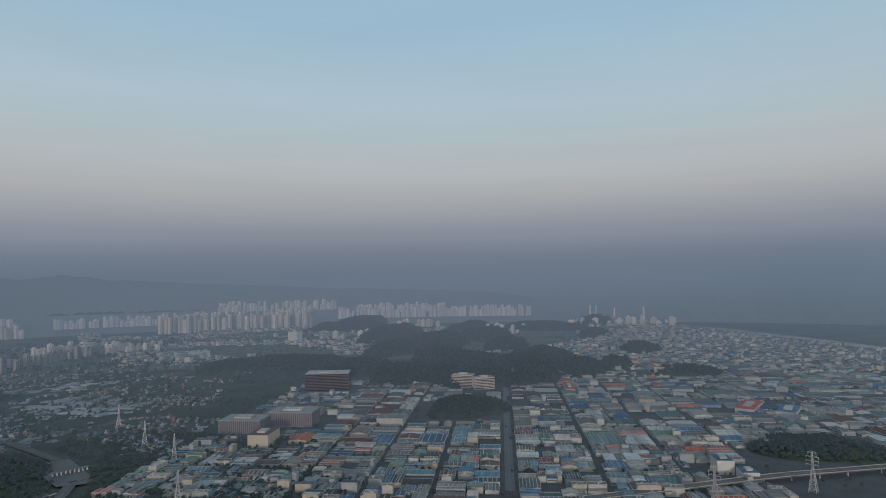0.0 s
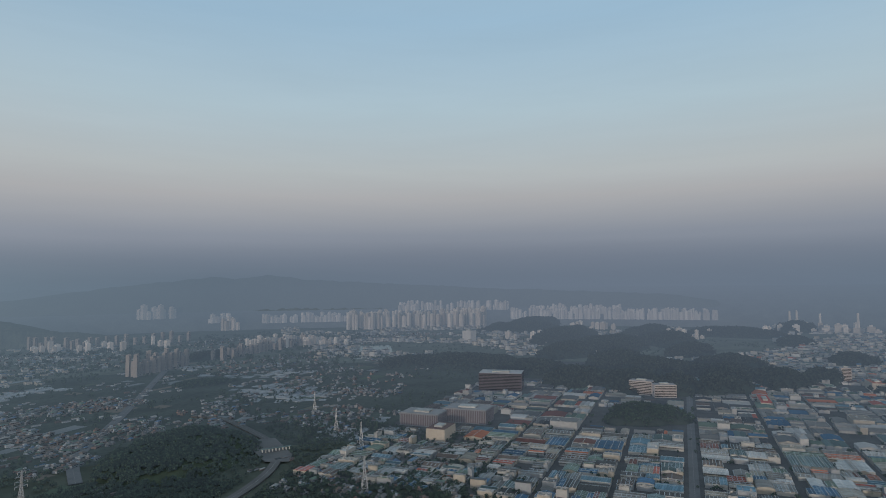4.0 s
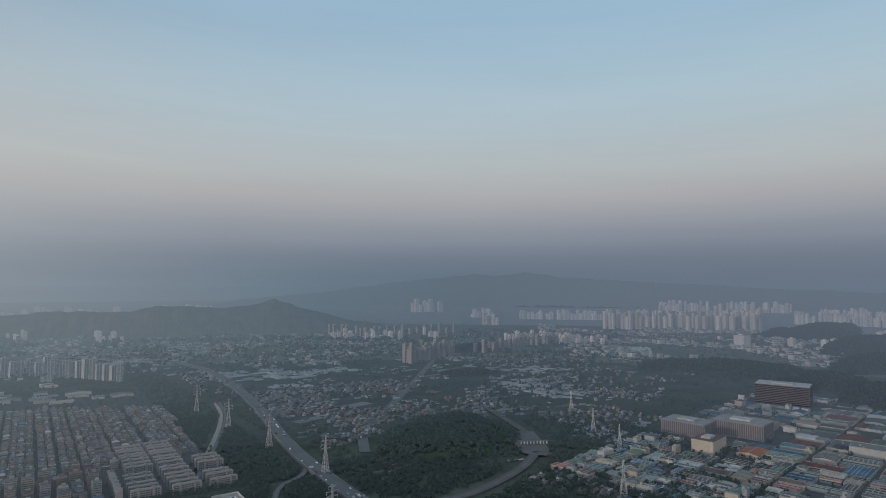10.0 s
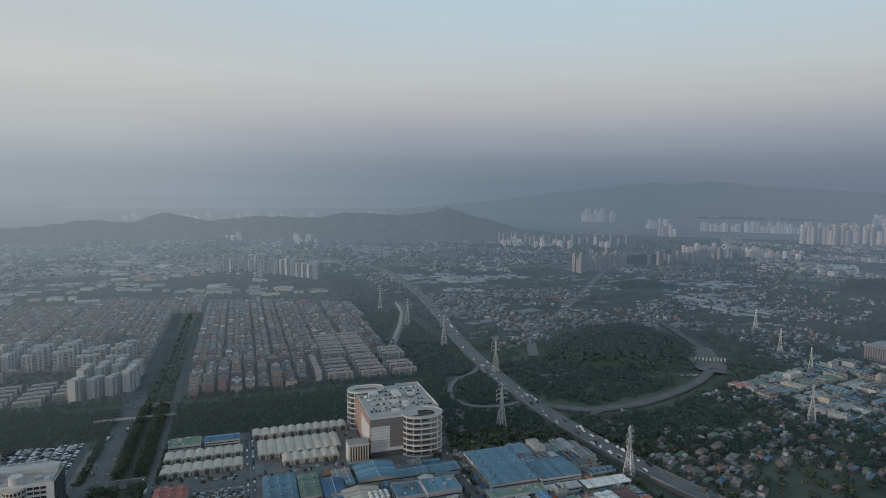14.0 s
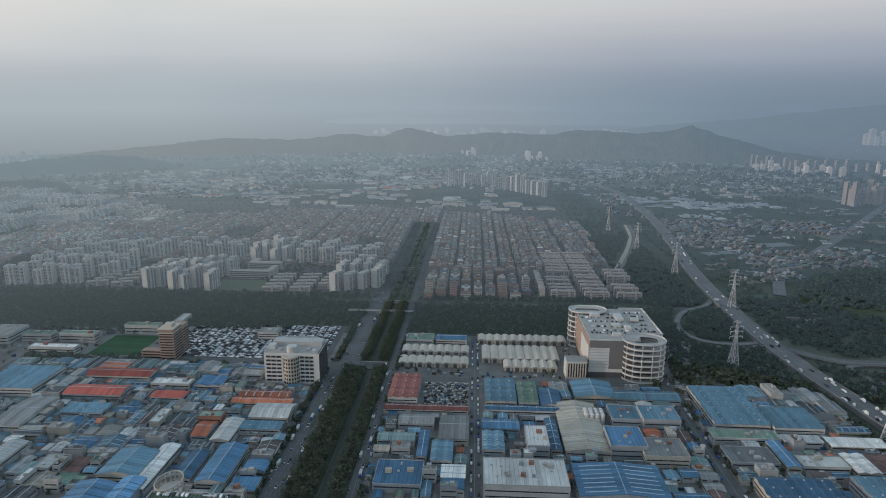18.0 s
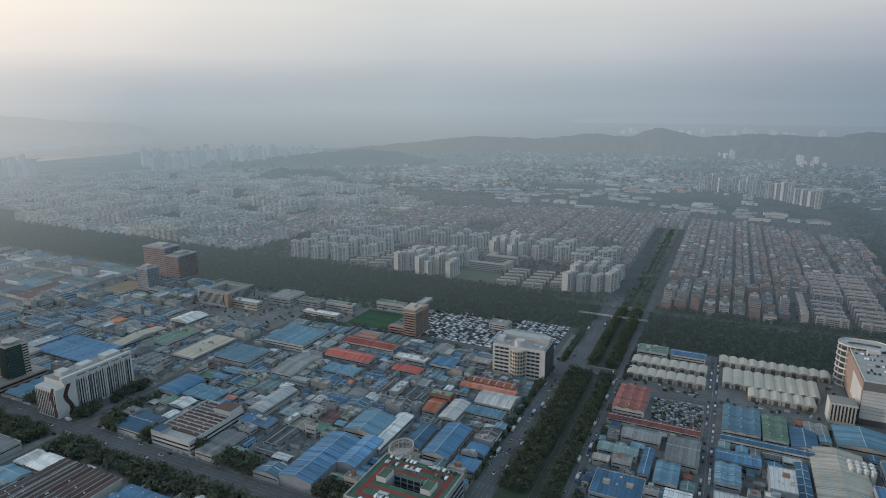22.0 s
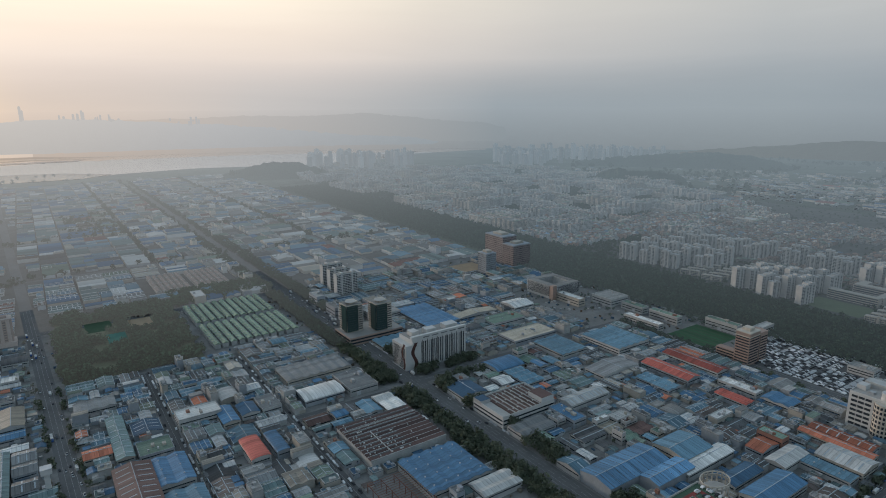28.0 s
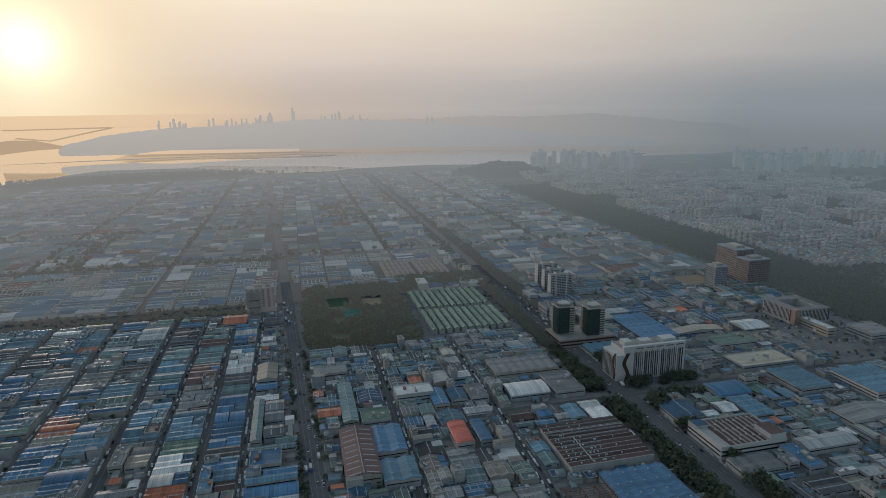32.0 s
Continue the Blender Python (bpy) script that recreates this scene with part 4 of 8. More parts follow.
for k in range(7):
    part("cladding_groove", Geo().box(-27, -58.55, 13 + 3.6 * k, -4, -58.4, 13.5 + 3.6 * k), WALL[2], mall)
part("west_cladding", Geo().box(-27.3, -57, 4, -27, 40, 45), BRICK, mall, "brown tiled flank")
part("west_panel", Geo().box(-27.7, -54, 12, -27.3, -6, 37), WHITE, mall, "pale cladding panel")
part("front_wall", Geo().box(-27, -58.2, 11, 31, -58, 46), surface("grey_metal_panels", (0.15, 0.145, 0.145), stain=0.2), mall, "grey panelled front")
part("base_band", Geo().box(-27, -58.5, 7, 12, -58.2, 11), WHITE, mall)
part("roof_deck", Geo().box(-26.4, -57.4, 46, 30.4, 54.4, 46.3), PALE_DECK, mall, "pale rooftop parking deck")
part("roof_deck", Geo().box(31, -34.4, 44, 62.4, 60.4, 44.3), PALE_DECK, mall, "pale rooftop parking deck")
for a in ((-27, -58, 31, -57.4), (-27, 54.4, 31, 55), (-27, -57.4, -26.4, 54.4), (62.4, -35, 63, 61), (31, 60.4, 62.4, 61), (31, -35, 62.4, -34.4)):
    part("roof_parapet", Geo().box(a[0], a[1], 44, a[2], a[3], 47.4), WHITE, mall)
for a in ((-12, 24, 0, 32), (8, -14, 18, -6), (2, -44, 12, -38), (36, 10, 46, 16), (18, 8, 27, 30), (22, -22, 29, -14)):
    part("roof_hut", Geo().box(a[0], a[1], 46.3, a[2], a[3], 49.8), WHITE, mall)
spiral(mall, 36, -54, 12, 19, 7, 46)
spiral(mall, -12, 46, 20, 15, 7, 48)
part("ramp_bridge", Geo().box(19, -50, 44, 33, -38, 46.4), CONCRETE, mall)
BLOCKED.append((128, 660, 232, 800))
annex = thing("annex_building", 123, 678, 0.1, "white annex with vertical fins beside the logistics building", "building")
part("body", Geo().box(-12, -9, 0, 12, 10, 22), WHITE, annex)
part("roof", Geo().box(-11.5, -8.5, 22, 11.5, 9.5, 22.3), ROOF["concrete"], annex)
for k in range(8):
    part("fin", Geo().box(-11 + 3 * k, -9.5, 2, -10 + 3 * k, -9, 21), CREAM, annex)
    part("window_strip", Geo().box(-9.8 + 3 * k, -9.2, 3, -8.4 + 3 * k, -9, 20), GLASS, annex)
BLOCKED.append((108, 666, 136, 690))

tent = thing("storage_tent", -83, 703, 0.1, "cream ridged storage tent in a close row", "tent", "storage tents")
line = [(-5.3, 5.0), (-3.6, 6.3), (0, 7.4), (3.6, 6.3), (5.3, 5.0)]
part("tent_roof", Geo().extrude([(u, z - 0.2) for u, z in line] + [(u, z) for u, z in line[::-1]], "y", -11, 11), CREAM, tent)
part("tent_wall", Geo().extrude([(-5.0, 0), (5.0, 0), (5.0, 4.8), (3.5, 6.0), (0, 7.1), (-3.5, 6.0), (-5.0, 4.8)], "y", -10.6, 10.6), WALL[1], tent)
part("entrance", Geo().box(-2.2, -10.8, 0, 2.2, -10.6, 4.8), DARK, tent)
TENTS = [(-83 + 10.7 * k, 739) for k in range(8)] + [(14 + 10.7 * k, 782) for k in range(11)] + [(19 + 10.7 * k, 743) for k in range(9)] + [(19 + 10.7 * k, 721) for k in range(9)] + [(45 + 10.7 * k, 697) for k in range(6)]
for x, y in [(-83 + 10.7 * k, 703) for k in range(1, 8)] + TENTS:
    copy_thing(tent, pose(x, y, 0.1))
factory(-86, 760, -50, 784, 8, "f", "green", 0, 2)
factory(-46, 762, -6, 780, 9, "gx", "blue", 0, 1)
BLOCKED += [(-90, 690, 0, 752), (8, 685, 118, 800)]

office = thing("office_building", -203, 655, 0.1, "grey office block with banded windows and a white round stair tower", "building")
part("body", Geo().box(-31, -18, 0, 32, 20, 36), WHITE, office)
part("east_front", Geo().box(30, -17, 0, 32.6, 19, 37), DARK, office)
part("roof", Geo().box(-30, -17, 36, 31, 19, 36.3), PALE_DECK, office)
for a in ((-31, -18, 32, -17.4), (-31, -17.4, -30.4, 20), (31.4, -17.4, 32, 20)):
    part("roof_parapet", Geo().box(a[0], a[1], 36, a[2], a[3], 37.2), WHITE, office)
for a in ((14, -8, 20, -3), (22, -12, 27, -6), (-18, -10, -13, -5)):
    part("cooling_unit", Geo().box(a[0], a[1], 36.3, a[2], a[3], 38.6), STEEL, office)
part("penthouse", Geo().box(-28, 6, 36.3, 30, 18, 42), WALL[0], office)
part("roof_hut", Geo().box(-30, -6, 36.3, -22, 4, 41), WHITE, office)
for k, (u, w) in enumerate(((-20, 18), (18, 16))):
    for f in range(7):
        g = Geo()
        for q in range(3):
            g.box(u - w / 2 + q * w / 3 + 0.4, -18.2, 3.4 + 4.7 * f, u - w / 2 + (q + 1) * w / 3 - 0.4, -18, 5.7 + 4.7 * f)
        part("window_strip", g, GLASS, office)
part("round_tower", Geo().tube((0, -17), 9, 20, 0, 35), CREAM, office, "cream drum-shaped front")
part("tower_crown", Geo().tube((0, -12), 6, 20, 35, 44), WHITE, office, "white round water tower")
for f in range(7):
    for a in range(9):
        t_ = radians(190 + 20 * a)
        q = part("drum_window", Geo().box(-0.9, -0.15, 0, 0.9, 0.15, 2.6), GLASS, office)
        q.matrix_basis = pose(9.0 * math.cos(t_), -17 + 9.0 * math.sin(t_), 3 + 4.6 * f, 0, 0, math.degrees(t_) + 90)
for f in range(8):
    part("window_strip", Geo().box(32.6, -15, 3 + 4.2 * f, 32.8, 17, 5.4 + 4.2 * f), GLASS, office)
BLOCKED.append((-238, 630, -168, 682))

brick = thing("brick_tower_block", -373, 708, 0.1, "brick and cream stepped tower block of a school", "building")
part("body", Geo().box(-10, -18, 0, 8, 4, 41), BRICK, brick)
part("rear_body", Geo().box(-8, 6, 0, 8, 22, 38), BRICK, brick)
part("link", Geo().box(-6, 4, 0, 6, 6, 34), CREAM, brick)
part("low_wing", Geo().box(-36, -14, 0, -10, -4, 12), BRICK, brick)
for z in (36, 41.0):
    part("cornice", Geo().box(-10.5, -18.5, z, 8.5, 4.5, z + 1.2), CREAM, brick)
part("roof_hut", Geo().box(-6, -12, 42.2, 4, -2, 46), CREAM, brick)
window_rows(brick, (-10, -18, 8, 4), 10, 3, 3.5, 2.2, 1.0, 1.6)
window_rows(brick, (-8, 6, 8, 22), 9, 3, 3.5, 2.2, 1.0, 1.6)
window_rows(brick, (-36, -14, -10, -4), 3, 2, 3.6, 2.2, 1.0, 1.6)
BLOCKED.append((-412, 688, -362, 735))

deck = thing("rooftop_garden_building", -191, 343, 0.1, "large block with a red and green rooftop car deck", "building")
for name_, a in (("south_wing", (-33, -30, 33, -4)), ("north_wing", (-33, 8, 33, 30)), ("west_wing", (-33, -4, -14, 8)), ("east_wing", (14, -4, 33, 8))):
    part(name_, Geo().box(a[0], a[1], 0, a[2], a[3], 42), WALL[2], deck)
    part("rooftop", Geo().box(a[0], a[1], 42, a[2], a[3], 42.2), DECK_GREEN, deck, "worn green painted rooftop")
part("light_well_floor", Geo().box(-14, -4, 24, 14, 8, 26), WALL[2], deck)
for f in range(4):
    for k in range(5):
        part("well_window", Geo().box(-13.4 + 5.5 * k, 7.86, 27 + 3.8 * f, -8.8 + 5.5 * k, 8, 30 + 3.8 * f), GLASS, deck)
for a in ((-28, -24, 28, -20.5), (-28, 20.5, 28, 24), (-28, -20.5, -24.5, 20.5), (24.5, -20.5, 28, 20.5), (-24.5, -12, 24.5, -9), (-24.5, 12, 24.5, 14.6)):
    part("drive_lane", Geo().box(a[0], a[1], 42.2, a[2], a[3], 42.26), DECK_RED, deck, "red driving lane")
for y in (-27, -16.5, 10, 17.5, 27):
    g = Geo()
    for k in range(19):
        g.box(-26 + 2.8 * k, y - 2.0, 42.2, -25.8 + 2.8 * k, y + 2.0, 42.23)
    tagged(part("stall_lines", g, PAINT, deck), kind="stuff")
for a in ((-22, -4, -14, 8), (14, -4, 22, 8)):
    part("roof_house", Geo().box(a[0], a[1], 42.2, a[2], a[3], 46.2), WHITE, deck)
    part("roof_house_top", Geo().box(a[0] + 0.4, a[1] + 0.4, 46.2, a[2] - 0.4, a[3] - 0.4, 46.4), DECK_GREEN, deck)
for a in ((-10, 15, 0, 16.5), (6, 24.4, 16, 26), (-12, -19, -4, -16)):
    part("canopy", Geo().box(a[0], a[1], 44.6, a[2], a[3], 44.8), STEEL, deck)
    for x in (a[0] + 0.3, a[2] - 0.5):
        part("canopy_post", Geo().box(x, a[1] + 0.4, 42.2, x + 0.2, a[1] + 0.6, 44.6), STEEL, deck)
for a in ((-33, -30, 33, -29.4), (-33, 29.4, 33, 30), (-33, -29.4, -32.4, 29.4), (32.4, -29.4, 33, 29.4)):
    part("roof_parapet", Geo().box(a[0], a[1], 42.2, a[2], a[3], 43.6), CONCRETE, deck)
# the round end of the car ramp, an open cream gallery
oval = [(-26 + 9.5 * math.cos(radians(20 * k)), 41 + 12.5 * math.sin(radians(20 * k))) for k in range(18)]
slim = [(-26 + 8.9 * math.cos(radians(20 * k)), 41 + 11.9 * math.sin(radians(20 * k))) for k in range(18)]
for z in (8, 16, 24, 32, 41):
    part("ramp_band", ring_slab(oval, slim, z, z + 1.6), WALL[1], deck, "cream ramp parapet")
part("ramp_rim", ring_slab(oval, slim, 44.0, 44.9), CREAM, deck)
part("ramp_surface", Geo().add([(x, y, 36.6) for x, y in slim] + [(x, y, 35.8) for x, y in slim], [tuple(range(18)), tuple(range(18, 36))[::-1]]), CONCRETE, deck)
for x, y in slim:
    part("ramp_column", Geo().box(x - 0.4, y - 0.4, 0, x + 0.4, y + 0.4, 44.0), WALL[1], deck)
window_rows(deck, (-33, -30, 33, 30), 8, 4, 4.6, 3.0, 1.0, 2.2)
BLOCKED.append((-228, 310, -154, 396))

stripe = thing("striped_factory_tower", -606, 389, 0.1, "long white multi-storey block with grey stripes and dark red wave bands", "building")
part("body", Geo().box(-16, -34, 0, 16, 44, 36), WHITE, stripe)
part("end_block", Geo().box(-16, -44, 0, 16, -34, 31), WHITE, stripe)
part("roof", Geo().box(-15.5, -33.5, 36, 15.5, 43.5, 36.4), ROOF["concrete"], stripe)
part("crown", Geo().box(12.5, -36, 36, 16.4, 44, 41), WHITE, stripe, "white crown wall along the roof edge")
for a in ((-8, -28, 4, -18), (-6, 20, 6, 38), (-4, -8, 6, 6)):
    part("roof_hut", Geo().box(a[0], a[1], 36.4, a[2], a[3], 42), WHITE, stripe)
for k in range(24):
    y = -22 + 2.7 * k
    wide = 1.25 if k % 4 else 0.6
    part("window_stripe", Geo().box(16, y, 2, 16.25, y + wide, 33), GLASS if k % 3 else ROOF["grey"], stripe)
for k in range(5):
    part("crown_window", Geo().box(16.4, -20 + 13 * k, 37.4, 16.6, -10.5 + 13 * k, 38.6), ROOF["grey"], stripe)
for k in range(9):
    part("grey_pier", Geo().box(16.25, -21 + 7.2 * k, 1, 16.5, -20.3 + 7.2 * k, 35), ROOF["grey"], stripe)
for k in range(11):
    x = -15 + 2.8 * k
    part("window_stripe", Geo().box(x, -44.25, 2, x + 1.1, -44, 28), GLASS, stripe)
for side_ in ("x", "y"):
    g = Geo()
    for k in range(14):
        z0, z1 = 1 + 2.3 * k, 3.4 + 2.3 * k
        s0, s1 = 2.6 * math.sin(z0 * 0.22), 2.6 * math.sin(z1 * 0.22)
        if side_ == "x":
            g.add([(16.35, -34 + s0, z0), (16.35, -29.5 + s0, z0), (16.35, -29.5 + s1, z1), (16.35, -34 + s1, z1), (16.0, -34 + s0, z0), (16.0, -29.5 + s0, z0), (16.0, -29.5 + s1, z1), (16.0, -34 + s1, z1)], [(0, 1, 2, 3), (4, 0, 3, 7), (1, 5, 6, 2)])
        else:
            g.add([(9 + s0, -44.35, z0), (12.6 + s0, -44.35, z0), (12.6 + s1, -44.35, z1), (9 + s1, -44.35, z1), (9 + s0, -44, z0), (12.6 + s0, -44, z0), (12.6 + s1, -44, z1), (9 + s1, -44, z1)], [(0, 1, 2, 3), (4, 0, 3, 7), (1, 5, 6, 2)])
    part("wave_band", g, surface("dark_red_panel", (0.075, 0.036, 0.032), rough=0.6), stripe, "dark red wave band")
BLOCKED.append((-626, 343, -586, 436))

podium = thing("brick_podium", -722, 362, 0.1, "low brick podium under two towers", "building")
part("body", Geo().box(-24, -38, 0, 24, 42, 11), BRICK, podium)
part("terrace", Geo().box(-23, -37, 11, 23, 41, 11.3), ROOF["concrete"], podium)
window_rows(podium, (-24, -38, 24, 42), 2, 2.5, 4.4, 3, 1, 2.2)
for k, (x, y) in enumerate(((-730, 342), (-714, 378))):
    t_ = thing("glass_tower", x, y, 11.4, "cream tower with a curved green glass front", "building", "twin towers")
    part("body", Geo().box(-12, -12, 0, 11, 12, 38), CREAM, t_)
    part("curtain_wall", Geo().box(11, -11.5, 1, 12.2, 4.5, 37), GREEN_GLASS, t_, "green curtain wall")
    part("south_glass", Geo().box(-3, -13, 1, 11.5, -12, 37), GREEN_GLASS, t_, "green curtain wall")
    for f in range(11):
        part("spandrel", Geo().box(12.2, -11.5, 3.2 + 3.2 * f, 12.32, 4.5, 3.5 + 3.2 * f), DARK, t_)
        part("window_strip", Geo().box(11.0, 5.3, 2 + 3.2 * f, 11.15, 11.4, 3.5 + 3.2 * f), GLASS, t_)
        part("window_strip", Geo().box(-11.4, -12.15, 2 + 3.2 * f, -3.6, -12.0, 3.5 + 3.2 * f), GLASS, t_)
    part("roof_terrace", Geo().box(-11.5, -11.5, 38, 10.5, 11.5, 38.4), ROOF["concrete"], t_)
    part("helipad", Geo().tube((2, -2), 7, 16, 40.5, 41.2), CONCRETE, t_)
    part("roof_hut", Geo().box(-9, -4, 38.4, 6, 8, 40.6), CREAM, t_)
BLOCKED.append((-748, 322, -696, 406))


def slab_block(name, length, depth, h, label, walls, group, stairs=3, turn=0, roof="concrete", glass=None):
    """A prototype slab of flats, lying along x, with window rows on both long sides and stair towers on the roof."""
    s = thing(name, 0, 0, 0, label, "apartment block", group)
    part("body", Geo().box(-length / 2, -depth / 2, 0, length / 2, depth / 2, h), walls, s)
    part("roof", Geo().box(-length / 2 + 0.3, -depth / 2 + 0.3, h, length / 2 - 0.3, depth / 2 - 0.3, h + 0.5), ROOF[roof] if roof in ROOF else walls, s)
    for k in range(stairs):
        x = -length / 2 + (k + 0.5) * length / stairs
        part("stair_tower", Geo().box(x - 1.5, -depth / 2 - 0.6, 0, x + 1.5, depth / 2 - 4, h + 2.6), walls, s)
    g, floors = Geo(), int(h / 2.9)
    for sy in (-1, 1):
        for f in range(floors):
            a = -length / 2 + 0.9
            while a < length / 2 - 2.4:
                g.box(a, sy * depth / 2 - 0.06, 0.7 + 2.9 * f, a + 2.5, sy * depth / 2 + 0.06, 2.4 + 2.9 * f)
                a += 3.1
    tagged(part("balcony_glazing", g, glass or GLASS, s), kind="stuff")
    return s


def place_blocks(proto, spots, least=1.0):
    """Sets a block at each place; least below one lets some stand lower than the others."""
    first = True
    for x, y, turn in spots:
        BLOCKED.append((x - 12, y - 12, x + 12, y + 12))
        if first:
            proto.matrix_basis, first = pose(x, y, 0.15, 0, 0, turn), False
        else:
            copy_thing(proto, pose(x, y, 0.15, 0, 0, turn) @ Matrix.Diagonal((1, 1, dice.uniform(least, 1), 1)))


place_blocks(slab_block("apartment_slab", 38, 13, 36, "white twelve-storey slab of flats beside the tree-lined road", WHITE, "white slabs", 2), [(-922, 424, 90), (-956, 427, 90), (-994, 430, 90)])
for x, y, w, d, h in ((-950, 786, 56, 36, 52), (-903, 788, 32, 44, 41), (-893, 706, 26, 24, 36)):
    b = thing("brown_tower", x, y, 0.1, "brown tiled tower at the edge of the wooded belt", "building", "brown towers")
    part("body", Geo().box(-w / 2, -d / 2, 0, w / 2, d / 2, h), surface("brown_tile", (0.25, 0.213, 0.205), stain=0.2) if h > 40 else WALL[2], b)
    part("cornice", Geo().box(-w / 2 - 0.4, -d / 2 - 0.4, h, w / 2 + 0.4, d / 2 + 0.4, h + 2), WALL[2], b)
    part("roof_hut", Geo().box(-w / 4, -d / 4, h + 2, w / 4, d / 4, h + 6), WALL[1], b)
    window_rows(b, (-w / 2, -d / 2, w / 2, d / 2), int(h / 4), 3, 3.9, 1.3, 1.6, 1.3, ribbon_=False)
    BLOCKED.append((x - w / 2, y - d / 2, x + w / 2, y + d / 2))
court = thing("courtyard_building", -721, 712, 0.1, "pale courtyard building with brick corners and many windows", "building")
for a in ((-31, -30, 31, -17), (-31, -17, -18, 30), (18, -17, 31, 30), (-18, 18, 18, 30)):
    part("wing", Geo().box(a[0], a[1], 0, a[2], a[3], 22), WALL[0], court)
    part("wing_roof", Geo().box(a[0] + 0.5, a[1] + 0.5, 22, a[2] - 0.5, a[3] - 0.5, 22.4), ROOF["concrete"], court)
part("corner", Geo().box(24, -30.6, 0, 31.6, -22, 23), BRICK, court)
for k in range(22):
    part("pilaster", Geo().box(-30 + 2.4 * k, -30.4, 4, -29.2 + 2.4 * k, -30, 21), WHITE, court)
for k in range(20):
    part("pilaster", Geo().box(31, -20 + 2.4 * k, 4, 31.4, -19.2 + 2.4 * k, 21), WHITE, court)
part("window_band", Geo().box(-30, -30.2, 4, 24, -30.0, 21), GLASS, court)
part("window_band", Geo().box(31, -21, 4, 31.2, 29, 21), GLASS, court)
BLOCKED.append((-754, 680, -688, 744))

# the long-banded brown factory: narrow north lights side by side, each with a pale gutter and small vents
bands = thing("banded_factory", -466, 254, 0.1, "large factory with a brown roof of narrow bands", "factory")
part("wall", Geo().box(-36, -39, 0, 36, 39, 8.5), WALL[0], bands)
KNOB = Geo().box(-0.5, -0.5, 0, 0.5, 0.5, 1.1).mesh("roof_vent", WHITE)
for k in range(11):
    x = -36 + 6.55 * k
    part("roof_band", Geo().extrude([(x, 8.5), (x + 6.2, 8.5), (x + 6.2, 9.0), (x + 1.3, 10.6), (x, 9.2)], "y", -39.4, 39.4), ROOF["brown"], bands)
    part("gutter", Geo().box(x + 5.7, -39.6, 8.5, x + 6.55, 39.6, 9.6), WALL[0], bands)
    part("roof_glazing", Geo().add([(x + 1.3, -36, 10.66), (x + 2.6, -36, 10.25), (x + 2.6, 36 if k < 5 else 4, 10.25), (x + 1.3, 36 if k < 5 else 4, 10.66)], [(0, 1, 2, 3)]), ROOF["grey"], bands)
    for q in range(7 if k > 4 else 3):
        part("roof_vent", KNOB, None, bands).location = (x + 3.6, dice.uniform(-36, 2 if q < 4 else 36), 9.5)
for a in ((-8, -18, 34, -17.4), (-20, -39.6, -19.4, 39.6)):
    part("roof_beam", Geo().box(a[0], a[1], 9, a[2], a[3], 10.8), WALL[0], bands)
BLOCKED.append((-503, 214, -430, 294))
flat = thing("brown_roofed_works", -444, 388, 0.1, "white works with a brown flat roof in pale-edged strips", "factory")
part("wall", Geo().box(-24, -34, 0, 24, 35, 11), WHITE, flat)
part("terrace", Geo().box(-23.5, -33.5, 11, 23.5, -22, 11.2), ROOF["white"], flat, "pale terrace roof")
for k in range(10):
    part("roof_strip", Geo().extrude([(-22 + 5.6 * k, 11.0), (-22 + 5.6 * k + 5.2, 11.0), (-22 + 5.6 * k + 5.2, 11.5), (-22 + 5.6 * k, 12.3)], "x", -22.5, 22.5), ROOF["brown"], flat)
    part("strip_edge", Geo().box(-22.5, -22 + 5.6 * k + 4.7, 11, 22.5, -22 + 5.6 * k + 5.6, 12.2), WALL[0], flat)
    for x in (-16, -2, 12):
        part("roof_vent", KNOB, None, flat).location = (x + dice.uniform(-3, 3), -19 + 5.6 * k, 11.6)
part("raised_block", Geo().box(2, 18, 11, 23, 34.6, 17), WHITE, flat)
part("raised_roof", Geo().box(2.5, 18.5, 17, 22.5, 34.1, 17.3), ROOF["brown"], flat)
part("corner_box", Geo().box(-23.6, -34.4, 11, -11, -22, 14.4), WALL[0], flat)
part("corner_roof", Geo().box(-23.2, -34, 14.4, -11.4, -22.4, 14.7), ROOF["blue"], flat)
for a in ((-24, -34, 24, -33.5), (-24, -33.5, -23.5, 35), (23.5, -33.5, 24, 35), (-23.5, 34.5, 23.5, 35)):
    part("parapet", Geo().box(a[0], a[1], 11, a[2], a[3], 12.9), WHITE, flat)
window_rows(flat, (-24, -34, 24, 35), 2, 3, 4, 3, 1.2, 1.6)
BLOCKED.append((-469, 353, -419, 424))

# the great blue sheds with seams
for x0, y0, x1, y1 in ((-317, 353, -284, 428), (-284, 388, -265, 436)):
    f_ = factory(x0, y0, x1, y1, 10, "gy", "sky", 2, 0)
    w, d, r = x1 - x0, y1 - y0, min(0.12 * (x1 - x0), 3.2)
    for k in range(int(d / 8.5)):
        y = -d / 2 + 8.5 * (k + 0.5)
        for s in (-1, 1):
            part("roof_seam", Geo().add([(0, y, 10.5 + r), (s * w / 2, y, 10.45), (s * w / 2, y + 0.5, 10.45), (0, y + 0.5, 10.5 + r)], [(0, 1, 2, 3), (3, 2, 1, 0)]), DARK, f_)

for k in range(12):
    s = thing("silo", 116 + 5.2 * (k % 4), 562 + 5.6 * (k // 4), 0.1, "white steel silo with a domed top in a tight cluster", "silo", "silos")
    part("tank", Geo().tube((0, 0), 2.3, 12, 0, 13), WHITE, s)
    part("dome", Geo().tube((0, 0), 2.3, 12, 13, 14.2, 0, 0.7), WHITE, s)
